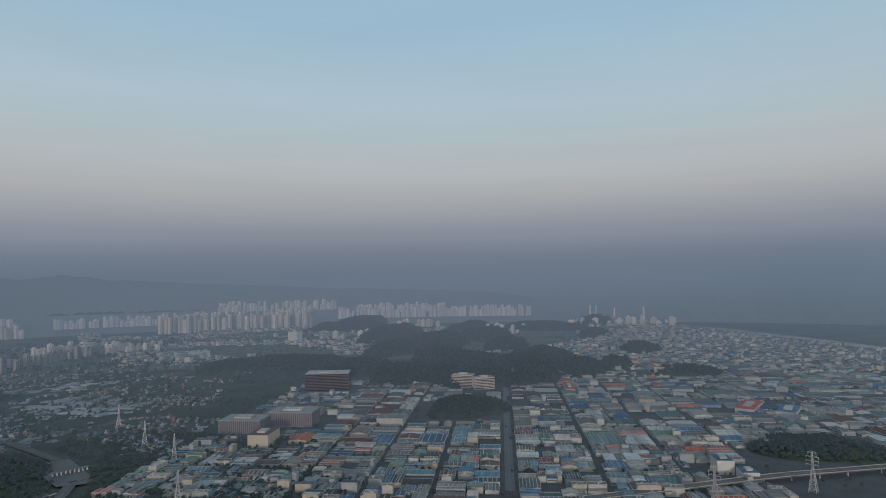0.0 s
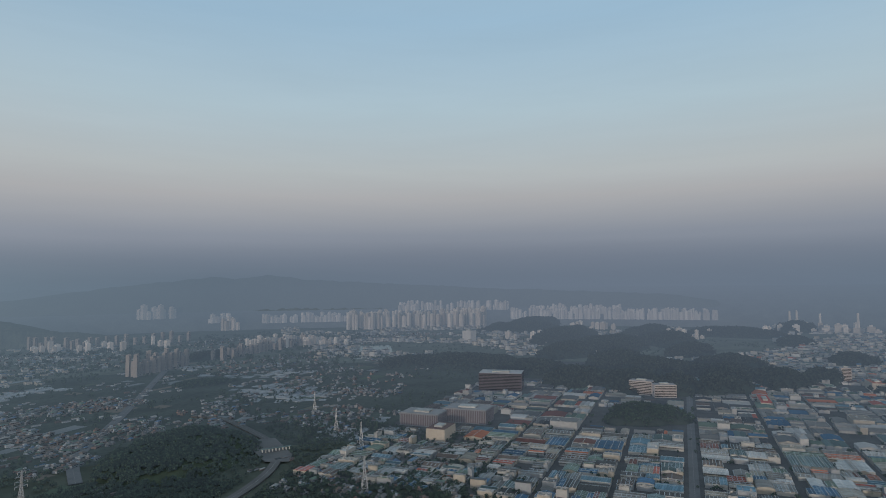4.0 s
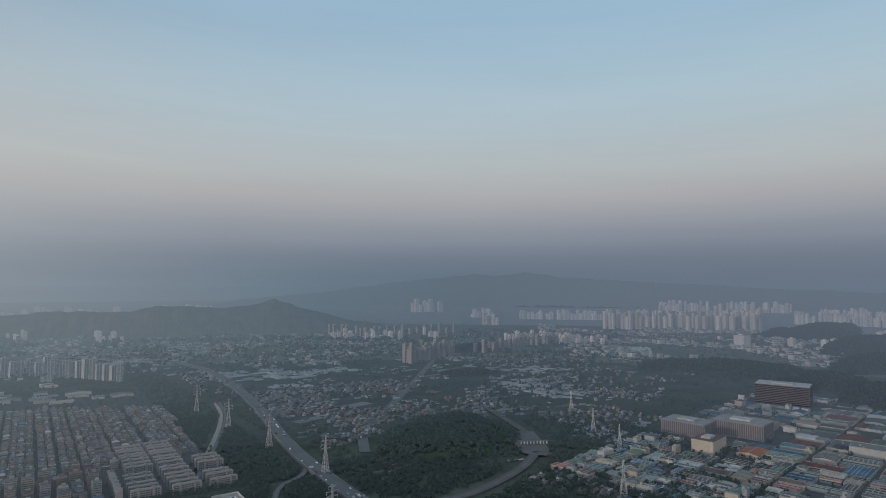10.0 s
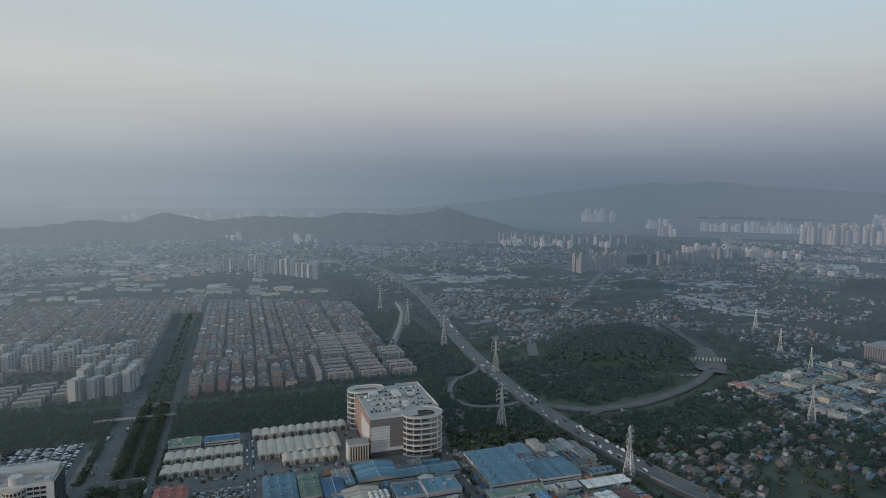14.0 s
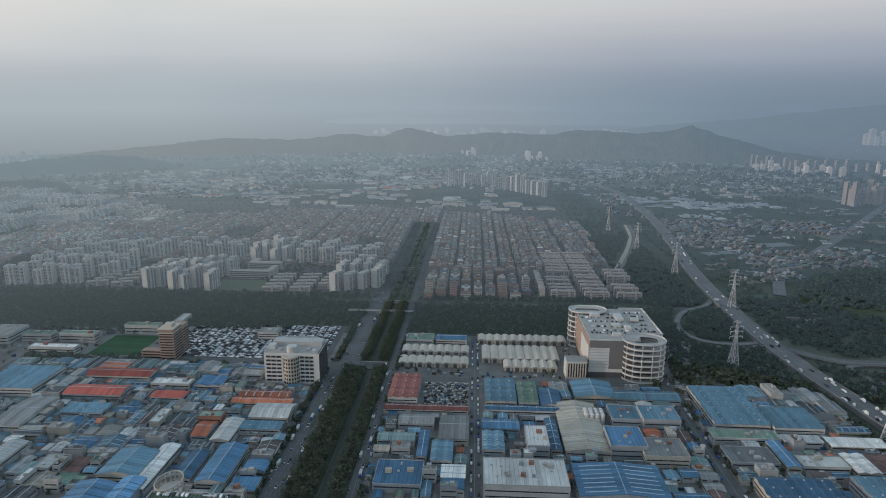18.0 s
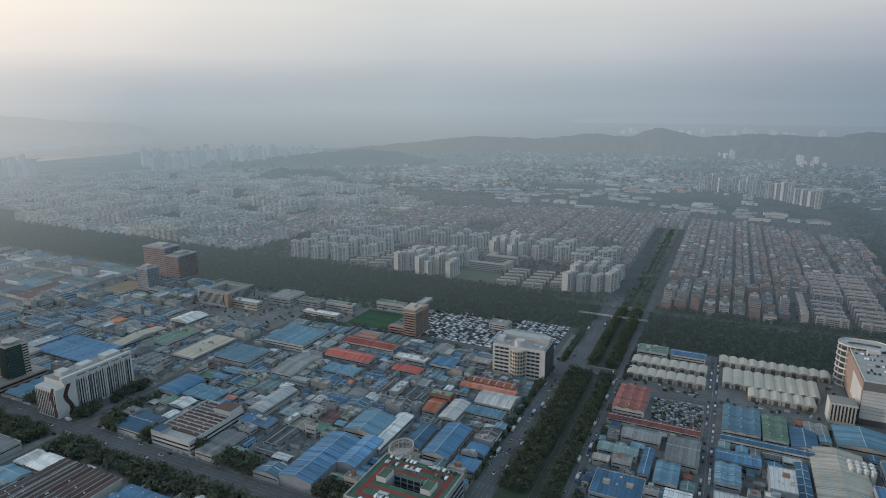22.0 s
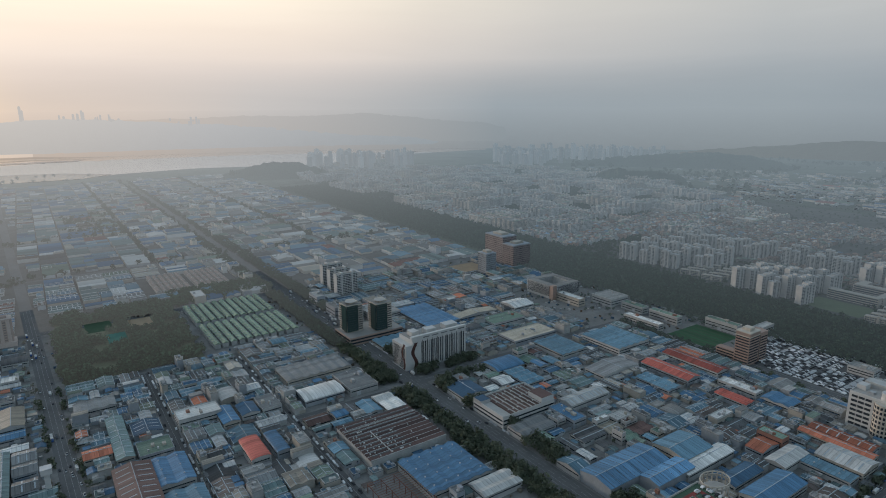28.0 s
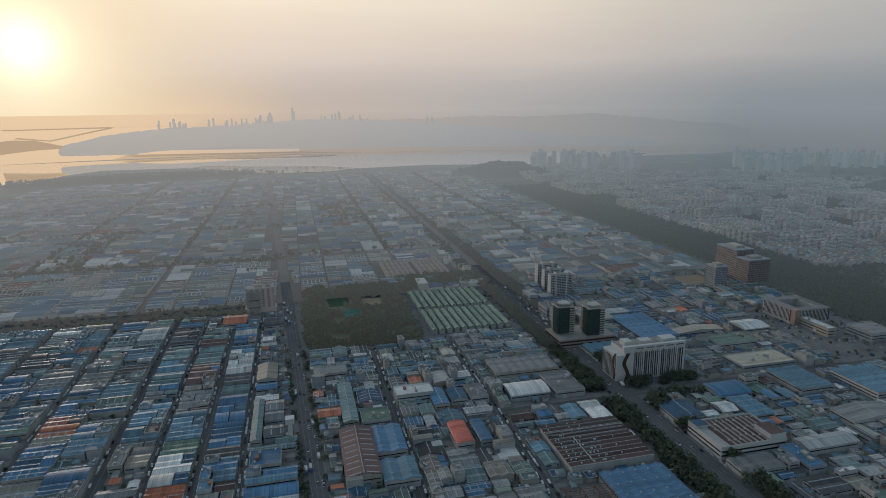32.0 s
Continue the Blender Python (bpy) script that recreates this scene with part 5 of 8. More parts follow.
BLOCKED.append((112, 558, 136, 578))

# window panes with haze painted in as emission
FLAT_WINDOW = painted_haze("far_off_window_panes", (0.06, 0.065, 0.07), 0.2)
# the brown block of flats and the terraces beyond the park, in colours with painted haze
BROWN_FACE, BROWN_BAND, TERRACE_WALL, TERRACE_ROOF, TERRACE_EDGE = [painted_haze("far_off_" + n, c, 0.25, patch=0.03) for n, c in (("brown_block", (0.20, 0.165, 0.155)), ("pale_bays", (0.30, 0.27, 0.255)), ("terrace_walls", (0.30, 0.28, 0.26)), ("pinkish_terrace_roofs", (0.20, 0.165, 0.15)), ("terrace_parapets", (0.36, 0.35, 0.33)))]
b = thing("brown_block", -972, -64, 0.1, "broad brown block with pale bays beside the park", "building")
part("body", Geo().box(-9, -21, 0, 9, 21, 37), BROWN_FACE, b)
part("podium", Geo().box(-11, -24, 0, 13, 24, 6), BROWN_BAND, b)
part("parapet", Geo().box(-9.3, -21.3, 37, 9.3, 21.3, 38.2), BROWN_BAND, b)
part("roof_hut", Geo().box(-5, -8, 38.2, 4, 3, 42), BROWN_BAND, b)
part("roof_hut", Geo().box(-4, 9, 38.2, 4, 16, 41), BROWN_FACE, b)
for o in (-17, -8.5, 0, 8.5, 17):
    part("bay", Geo().box(9, o - 2, 6, 9.6, o + 2, 36.5), BROWN_BAND, b, "pale bay")
for o in (-12.7, -4.2, 4.2, 12.7):
    for f in range(8):
        part("window", Geo().box(9, o - 1.5, 8 + 3.5 * f, 9.12, o + 1.5, 9.6 + 3.5 * f), FLAT_WINDOW, b)
BLOCKED.append((-984, -90, -958, -38))
terrace = thing("terrace", -1150, 160, 0.1, "two-storey terrace with a pinkish roof and pale gables", "terraced houses", "terraces beyond the park")
part("wall", Geo().box(-56, -3.4, 0, 56, 3.4, 6), TERRACE_WALL, terrace)
part("roof", Geo().extrude([(-3.9, 5.9), (3.9, 5.9), (0, 8.2)], "x", -56.3, 56.3), TERRACE_ROOF, terrace)
for k in range(5):
    part("party_wall", Geo().extrude([(-4.1, 5.6), (4.1, 5.6), (4.1, 6.2), (0, 8.7), (-4.1, 6.2)], "x", -56.5 + 28 * k, -55.7 + 28 * k), TERRACE_EDGE, terrace)
for k in range(1, 12):
    copy_thing(terrace, pose(-1150 + 0.8 * (k % 3), 160 + 9.6 * k + (8 if k > 5 else 0), 0.1))
BLOCKED.append((-1208, 154, -1092, 280))
row = thing("green_roofed_row", -938, 178, 0.1, "long two-storey row of units with a pale green roof", "row building", "green-roofed rows")
part("wall", Geo().box(-44, -3.6, 0, 44, 3.6, 6.5), WALL[0], row)
part("roof", Geo().extrude([(-4.1, 6.4), (4.1, 6.4), (0, 8.6)], "x", -44.5, 44.5), surface("pale_green_roof", (0.225, 0.29, 0.215), stain=0.3), row)
for k in range(8):
    part("party_wall", Geo().box(-44 + 11 * k - 0.15, -4.0, 0, -44 + 11 * k + 0.15, 4.0, 8.2), WALL[0], row)
for x in (-938, -836):
    for k in range(11):
        if (x, k) != (-938, 0):
            copy_thing(row, pose(x, 178 + 10.8 * k, 0.1))
BLOCKED.append((-990, 168, -785, 296))

# park colours, lightened by haze painted in as emission
PARK_LAWN = painted_haze("park_lawn", (0.075, 0.095, 0.055), 0.6, patch=0.04)
PARK_LEAF = painted_haze("park_foliage", (0.048, 0.078, 0.044), 0.5, patch=0.03)
slab("park_ground", -1050, 4, -778, 158, 0.2, PARK_LAWN, "grassy floor of a wooded park", "grass")
slab("sand_pitch", -985, 96, -935, 126, 0.3, SAND, "bare sandy pitch in the park", "pitch")
slab("sports_court", -1000, 40, -955, 74, 0.3, TURF, "green sports court in the park", "pitch")
slab("tennis_court", -935, 62, -895, 86, 0.32, surface("teal_court", (0.06, 0.15, 0.12)), "teal tennis court in the park", "pitch")
BLOCKED.append((-1055, 2, -772, 162))
slab("sports_field", -488, 704, -424, 772, 0.25, TURF, "striped green school sports field", "pitch")
for k in range(6):
    setting("field_stripe", Geo().box(-488, 708 + 11 * k, 0.25, -424, 713 + 11 * k, 0.28), surface("dark_turf", (0.03, 0.085, 0.04)), "darker mown stripe of the field", "pitch")
slab("car_lot", -402, 704, -178, 826, 0.22, ASPHALT, "wide asphalt car lot", "car park")
slab("bare_lot", -965, 664, -912, 724, 0.25, SAND, "bare sandy building lot", "lot")
BLOCKED += [(-490, 702, -420, 776), (-404, 702, -176, 828), (-967, 662, -908, 726)]
for x0, y0, x1, y1, h in ((-560, 700, -500, 712, 10), (-548, 742, -500, 754, 12), (-478, 776, -430, 788, 13), (-600, 742, -560, 756, 10), (-690, 690, -640, 704, 12), (-650, 730, -610, 770, 12), (-290, 772, -262, 790, 9), (-255, 740, -205, 760, 9), (-420, 790, -408, 830, 12)):
    factory(x0, y0, x1, y1, h, "f", dice.choice(("green", "concrete", "white")), dice.choice((0, 0, 1)), 1, "school_building" if x0 < -420 else "low_office")

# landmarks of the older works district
# copies of the wall and roof colours with haze painted in as emission
WORKS_HAZE = {key: painted_haze("far_works_" + n, c, 0.25, patch=0.03) for key, n, c in ((DARK, "plum_walls", (0.11, 0.085, 0.09)), (WALL[0], "pale_walls", (0.36, 0.36, 0.35)), (WALL[1], "cream_walls", (0.37, 0.33, 0.28)), (WALL[2], "grey_walls", (0.20, 0.205, 0.215)), (CREAM, "cream_cladding", (0.42, 0.37, 0.30)), (PINK, "pinkish_walls", (0.46, 0.40, 0.37)), (WHITE, "white_walls", (0.48, 0.47, 0.46)), ("white", "white_roof", (0.40, 0.39, 0.38)), ("concrete", "concrete_roof", (0.26, 0.255, 0.25)), ("brown", "brown_roof", (0.13, 0.085, 0.075)), ("orange", "orange_roof", (0.36, 0.13, 0.08)), ("red", "red_roof", (0.40, 0.10, 0.075)), ("blue", "blue_roof", (0.08, 0.16, 0.26)))}
for x, y, w, d, h, wall, roof, label, turn in (
    (1640, 840, 75, 125, 50, DARK, "white", "dark plum box-shaped building with a pale roof", 20),
    (1150, 785, 62, 90, 27, WALL[2], "concrete", "grey multi-storey factory block with deep fins", 11),
    (1225, 712, 62, 100, 31, WALL[2], "concrete", "long grey multi-storey factory block with deep fins", 11),
    (1060, 682, 62, 40, 24, CREAM, "brown", "cream factory block with a brown roof", 11),
    (1755, 462, 34, 62, 38, PINK, "concrete", "pinkish slab of flats in front of wooded hills", 0),
    (1742, 400, 34, 58, 34, PINK, "concrete", "pinkish slab of flats in front of wooded hills", 30),
    (1078, -140, 34, 26, 22, WHITE, "blue", "white box-shaped works with a blue roof", 11),
    (1048, -172, 30, 24, 14, WHITE, "blue", "low white works with a blue roof", 11),
    (2250, -20, 34, 26, 46, PINK, "concrete", "pinkish tower among the works", 11),
    (2140, -90, 80, 34, 24, WALL[1], "orange", "cream works with an orange roof", 11),
    (1770, 160, 120, 26, 12, WALL[1], "red", "long works with a red roof", 11),
    (1590, -270, 120, 40, 12, WALL[0], "red", "long shed with a bright red roof", -20),
    (1560, -345, 90, 40, 12, WALL[0], "blue", "long shed with a blue roof", -20),
    (2870, 1660, 60, 50, 62, WHITE, "concrete", "tall pale office block beyond the woods", 0),
):
    # past 1250 m the copies with painted haze are used
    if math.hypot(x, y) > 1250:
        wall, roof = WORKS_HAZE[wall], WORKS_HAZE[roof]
    else:
        roof = ROOF[roof]
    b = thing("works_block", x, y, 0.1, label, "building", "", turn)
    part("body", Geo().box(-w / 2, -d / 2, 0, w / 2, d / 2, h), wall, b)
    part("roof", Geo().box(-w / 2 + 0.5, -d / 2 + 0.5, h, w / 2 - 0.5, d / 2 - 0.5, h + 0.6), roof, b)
    part("roof_hut", Geo().box(-w / 4, -d / 5, h + 0.6, w / 6, d / 5, h + 4), WALL[0], b)
    if h > 30 and x < 2500 and "fins" not in label:
        window_rows(b, (-w / 2, -d / 2, w / 2, d / 2), int(h / 4.5), 3, 4.3, 3.2, 1.8, 2.0, sides=[(-1, 0), (0, -1)])
    if "fins" in label:
        for sx, along in ((-1, d), (0, w)):
            for k in range(int(along / 4.2)):
                a = -along / 2 + 1.2 + 4.2 * k
                part("window_bay", Geo().box(-w / 2 - 0.08, a, 2, -w / 2 + 0.1, a + 2.6, h - 2) if sx else Geo().box(a, -d / 2 - 0.08, 2, a + 2.6, -d / 2 + 0.1, h - 2), WORKS_HAZE[DARK], b)
    BLOCKED.append((x - w / 2, y - d / 2, x + w / 2, y + d / 2))

# blocks beside the white slabs, the bare steel frame and the tank tower
for x0, y0, x1, y1, h, wall in ((-845, 354, -812, 366, 16, 2), (-806, 356, -778, 384, 20, 2), (-772, 356, -752, 372, 12, 0), (-812, 390, -776, 412, 12, 0), (-800, 418, -765, 440, 9, 0), (-994, -82, -952, -64, 34, 1), (-918, 356, -884, 370, 14, 2)):
    factory(x0, y0, x1, y1, h, "f", "concrete", wall, 1, "office_block")
rust = surface("rusty_steel", (0.17, 0.085, 0.065), rough=0.8)
steel = thing("steel_frame", -380, 216, 0.1, "bare rusty steel frame of a stripped shed", "steel frame")
for i in range(6):
    for j in range(4):
        part("column", Geo().box(-24 + 9.4 * i, -19 + 12.4 * j, 0, -23.5 + 9.4 * i, -18.5 + 12.4 * j, 8), rust, steel)
for j in range(4):
    part("beam", Geo().box(-24, -19 + 12.4 * j, 7.6, 23.6, -18.6 + 12.4 * j, 8.2), rust, steel)
for i in range(16):
    part("purlin", Geo().box(-24 + 3.1 * i, -19, 8.2, -23.7 + 3.1 * i, 18.7, 8.5), rust, steel)
BLOCKED.append((-405, 196, -355, 236))
tank = thing("tank_tower", -553, -19, 0.1, "white water tank tower beside the wide road", "water tower")
part("shaft", Geo().box(-2, -2, 0, 2, 2, 19), WHITE, tank)
part("tank", Geo().box(-4, -4, 19, 4, 4, 23.5), WHITE, tank)
part("railing", Geo().box(-4.2, -4.2, 23.5, 4.2, 4.2, 24.2), STEEL, tank)

# the estate's landmark sheds
factory(-418, 234, -362, 293, 8, "mx", "blue", strips=0)
factory(-359, 267, -337, 306, 7, "my", "white")
factory(-440, 628, -365, 649, 8, "gx", "red", strips=0)
factory(-436, 582, -372, 605, 8, "gx", "red", strips=0)
factory(-536, 588, -474, 646, 10, "mx", "ltblue", 0)
factory(-672, 213, -629, 292, 7, "mx", "grey")
factory(-602, 211, -572, 256, 7, "vy", "white")
factory(-616, 261, -567, 295, 8, "f", "grey")
factory(-610, 168, -578, 188, 8, "f", "grey")
factory(-609, 127, -571, 143, 8, "gx", "blue")
factory(-604, 147, -578, 165, 8, "gx", "blue")
factory(-622, 91, -597, 132, 11, "f", "white")
factory(-705, 8, -681, 46, 7, "mx", "grey")
factory(-651, 32, -562, 47, 7, "gx", "teal")
factory(-597, 8, -580, 31, 6, "gy", "orange")
factory(-540, 26, -459, 56, 11, "gx", "brown")
factory(-541, 54, -494, 84, 9, "mx", "blue")
factory(-484, 57, -450, 87, 8, "mx", "ltblue")
factory(-532, 130, -492, 147, 8, "vx", "red")
factory(-531, 153, -492, 165, 8, "vx", "blue")
factory(-584, 50, -556, 79, 7, "f", "green")
factory(-632, -56, -546, -46, 8, "gx", "teal")
factory(-628, -44, -606, -26, 7, "gy", "grey")
factory(-604, -44, -584, -26, 7, "gy", "grey")
factory(-574, -44, -554, -26, 7, "gy", "grey")
factory(-726, -56, -680, -34, 9, "gx", "tan")
factory(-928, -114, -891, -81, 8, "gy", "orange")
factory(-525, -54, -500, -27, 10, "f", "blue")
factory(-462, 514, -433, 574, 8, "gx", "grey")
factory(-414, 545, -370, 566, 7, "mx", "ltblue")
factory(-311, 440, -276, 479, 9, "gy", "ltblue")
factory(-279, 425, -263, 492, 7, "gy", "white", 0)
factory(-262, 508, -246, 536, 7, "gx", "orange")
factory(-247, 440, -231, 482, 8, "gy", "blue")
factory(-225, 435, -200, 492, 9, "gy", "blue")
factory(-240, 500, -222, 540, 8, "gy", "white")
factory(-219, 543, -180, 572, 9, "gx", "white")
factory(-222, 524, -182, 540, 7, "mx", "ltblue")
factory(-247, 590, -192, 606, 7, "gx", "orange")
factory(-250, 576, -186, 588, 7, "gx", "orange")
factory(-268, 537, -244, 549, 11, "f", "green", 3)
factory(-341, 584, -305, 600, 6, "mx", "red")
factory(-306, 612, -276, 636, 7, "my", "blue")
factory(-355, 612, -311, 626, 8, "f", "white")
factory(-779, 439, -686, 494, 7, "mx", "blue")
factory(-690, 352, -660, 400, 6, "mx", "ltblue")
factory(-708, 494, -689, 565, 7, "gx", "tan")
factory(-671, 519, -639, 578, 8, "f", "green")
factory(-714, 592, -679, 631, 7, "gy", "white")
factory(-611, 502, -573, 576, 7, "f", "tan")
factory(-560, 522, -506, 565, 7, "mx", "ltblue")
factory(-512, 430, -470, 455, 7, "my", "ltblue")
factory(-545, 424, -514, 465, 7, "vy", "blue")
factory(-505, 406, -484, 424, 7, "gy", "white")
factory(-515, 353, -483, 384, 7, "gx", "blue")
factory(-423, 432, -404, 488, 8, "gy", "white")
factory(-416, 411, -380, 428, 8, "f", "blue")
factory(-412, 353, -388, 394, 7, "my", "grey")
factory(-344, 352, -317, 368, 6, "gy", "ltblue")
factory(-87, 592, -56, 650, 10, "my", "maroon", 0)
factory(-88, 574, -2, 586, 6, "gx", "maroon")
factory(-70, 543, -35, 562, 7, "gx", "grey")
factory(-86, 512, -51, 526, 7, "gx", "teal")
factory(-47, 486, -38, 530, 7, "gy", "blue")
factory(-34, 479, -15, 512, 8, "my", "ltblue")
factory(-79, 442, -39, 478, 8, "f", "blue")
factory(-29, 517, -1, 562, 7, "gx", "grey")
factory(16, 593, 49, 648, 8, "my", "ltblue")
factory(51, 592, 72, 642, 8, "my", "green")
factory(74, 589, 96, 625, 7, "gy", "blue")
factory(15, 575, 91, 585, 8, "gx", "blue")
factory(12, 539, 48, 557, 7, "gx", "blue")
factory(12, 499, 32, 532, 8, "my", "ltblue")
factory(52, 496, 72, 532, 15, "f", "white")
factory(74, 504, 84, 561, 7, "gy", "blue")
factory(87, 501, 128, 594, 8, "gy", "tan")
factory(12, 436, 81, 475, 15, "f", "white", 0, 9)
factory(88, 431, 160, 476, 11, "gy", "blue")
factory(112, 610, 156, 650, 7, "gy", "ltblue")
factory(155, 610, 224, 631, 6, "gx", "ltblue")
factory(140, 557, 169, 586, 11, "f", "ltblue")
factory(169, 552, 205, 581, 14, "f", "ltblue")
factory(127, 502, 160, 537, 14, "f", "blue")
factory(155, 492, 194, 523, 11, "f", "grey")
factory(239, 556, 292, 640, 10, "mx", "ltblue")
factory(294, 552, 341, 594, 10, "mx", "ltblue")
factory(230, 534, 292, 550, 7, "f", "green")
factory(294, 533, 330, 546, 6, "mx", "white")
factory(334, 527, 386, 544, 6, "mx", "white")
factory(275, 487, 287, 530, 8, "gy", "blue")
factory(230, 493, 272, 520, 7, "f", "grey")
factory(290, 490, 330, 508, 7, "f", "white")
factory(332, 483, 352, 513, 7, "my", "white")
factory(354, 487, 373, 515, 6, "my", "brown")
factory(237, 362, 296, 466, 11, "mx", "blue", strips=0)
factory(318, 392, 365, 472, 11, "mx", "ltblue", strips=0)


def free(x0, y0, x1, y1, slack=0.0):
    return not any(a < x1 - slack and c > x0 + slack and b < y1 - slack and d > y0 + slack for a, b, c, d in BLOCKED)


COLOURS = ["blue"] * 7 + ["ltblue"] * 7 + ["teal"] * 6 + ["grey"] * 4 + ["dark"] * 4 + ["white"] * 3 + ["orange", "brown", "brown", "tan", "tan", "green", "green", "concrete", "concrete", "concrete"]
GREYER = ["ltblue"] * 8 + ["blue"] * 7 + ["teal"] * 6 + ["grey"] * 4 + ["dark"] * 3 + ["white"] * 4 + ["concrete"] * 4 + ["green", "green", "brown", "tan", "maroon"]
OLDER = ["ltblue"] * 3 + ["blue"] * 4 + ["teal"] * 4 + ["grey"] * 5 + ["dark"] * 4 + ["white"] * 4 + ["concrete"] * 7 + ["green"] * 4 + ["tan"] * 5 + ["brown"] * 4 + ["maroon"] * 2 + ["red", "orange"]
near_count = 0


def shed_into(geo, x0, y0, x1, y1, h, kind, axis, slot, place, fine=False):
    """A plain far shed added to a joined mesh: walls in slot 0 to 2, roof in its colour's slot, skylights in the last."""
    cx, cy, w, d = (x0 + x1) / 2, (y0 + y1) / 2, x1 - x0, y1 - y0
    across, along = (d, w) if axis == "x" else (w, d)
    start = len(geo.v)
    line = top_line(kind, across, h, max(2, round(across / 12)))
    geo.extrude([(-across / 2, 0), (across / 2, 0)] + line[::-1], axis, -along / 2, along / 2, dice.choice((0, 0, 1, 2)))
    geo.extrude([(u, z + 0.05) for u, z in line] + [(u, z + 0.4) for u, z in line[::-1]], axis, -along / 2 - 0.3, along / 2 + 0.3, slot)
    if kind == "f" and w > 9:
        for _ in range(3 if fine else 2):
            a, b, s = dice.uniform(-0.4, 0.25) * w, dice.uniform(-0.4, 0.25) * d, dice.uniform(1.5, 4)
            geo.box(a, b, h + 0.4, a + s, b + s * 0.8, h + 1 + s * 0.5, dice.choice((0, 0, 2)))
        for a in ((-w / 2, -d / 2, w / 2, -d / 2 + 0.5), (-w / 2, d / 2 - 0.5, w / 2, d / 2), (-w / 2, -d / 2, -w / 2 + 0.5, d / 2), (w / 2 - 0.5, -d / 2, w / 2, d / 2)):
            geo.box(a[0], a[1], h + 0.4, a[2], a[3], h + 1.1, 0)
    elif fine and kind in "gm":
        for u, z in line:
            if z > h + 0.1:
                geo.extrude([(u - 0.3, z + 0.3), (u + 0.3, z + 0.3), (u + 0.3, z + 0.55), (u - 0.3, z + 0.55)], axis, -along / 2 - 0.3, along / 2 + 0.3, 17)
        for u, z in (line[0], line[-1]):
            geo.extrude([(u - 0.25, z), (u + 0.25, z), (u + 0.25, z + 0.5), (u - 0.25, z + 0.5)], axis, -along / 2 - 0.35, along / 2 + 0.35, 17)
        lit = dice.random()
        for (u0, z0), (u1, z1) in zip(line, line[1:]):
            a = -along / 2 + 4
            while lit < 0.3 and a < along / 2 - 3:
                q = [(a + e, u0 + (u1 - u0) * s, z0 + (z1 - z0) * s + 0.46) for s, e in ((0.15, 0), (0.15, 1.0), (0.85, 1.0), (0.85, 0))]
                geo.add(q if axis == "x" else [(v, u, z) for u, v, z in q], [(0, 1, 2, 3)], 17)
                a += 7
        for u, z in line:
            if z > h + 0.1 and lit > 0.55:
                k = -along / 2 + 3
                while k < along / 2 - 1:
                    p = (k, u) if axis == "x" else (u, k)
                    geo.box(p[0] - 0.5, p[1] - 0.5, z + 0.3, p[0] + 0.5, p[1] + 0.5, z + 1.3, 0)
                    k += dice.uniform(5, 9)
        if dice.random() < 0.5:
            band = Geo()
            for s in (-1, 1):
                geo.box(*((-w / 2 + 1, s * d / 2 - 0.06, h * 0.55, w / 2 - 1, s * d / 2 + 0.06, h * 0.55 + 1.0) if axis == "x" else (s * w / 2 - 0.06, -d / 2 + 1, h * 0.55, s * w / 2 + 0.06, d / 2 - 1, h * 0.55 + 1.0)), 18)
    geo.v[start:] = [place(x + cx, y + cy, z) for x, y, z in geo.v[start:]]


SLOTS = list(ROOF)
JOINED = (("blue", (0.048, 0.107, 0.174)), ("ltblue", (0.090, 0.157, 0.198)), ("teal", (0.096, 0.138, 0.138)), ("grey", (0.129, 0.133, 0.133)), ("white", (0.370, 0.365, 0.353)), ("orange", (0.344, 0.120, 0.069)), ("red", (0.292, 0.095, 0.073)), ("brown", (0.103, 0.082, 0.073)), ("maroon", (0.146, 0.065, 0.056)), ("sky", (0.095, 0.189, 0.284)), ("dark", (0.062, 0.065, 0.067)), ("tan", (0.249, 0.228, 0.194)), ("green", (0.112, 0.150, 0.120)), ("concrete", (0.189, 0.185, 0.176)))
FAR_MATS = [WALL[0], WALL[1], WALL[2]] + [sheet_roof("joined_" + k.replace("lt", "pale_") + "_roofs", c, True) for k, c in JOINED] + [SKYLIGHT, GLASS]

def hazed_set(kinds):
    """Walls and roofs a kilometre off and more, with haze painted in as emission."""
    return [painted_haze("far_off_" + n, c, 0.25, patch=0.02) for n, c in kinds]


# the shed colours again, here with painted haze
FAR_OFF = hazed_set([("pale_walls", (0.36, 0.36, 0.35)), ("cream_walls", (0.35, 0.325, 0.285)), ("grey_walls", (0.27, 0.29, 0.31))] + [(k + "_roofs", c) for k, c in JOINED] + [("roof_lights", (0.5, 0.5, 0.5)), ("glass", (0.05, 0.05, 0.05))])


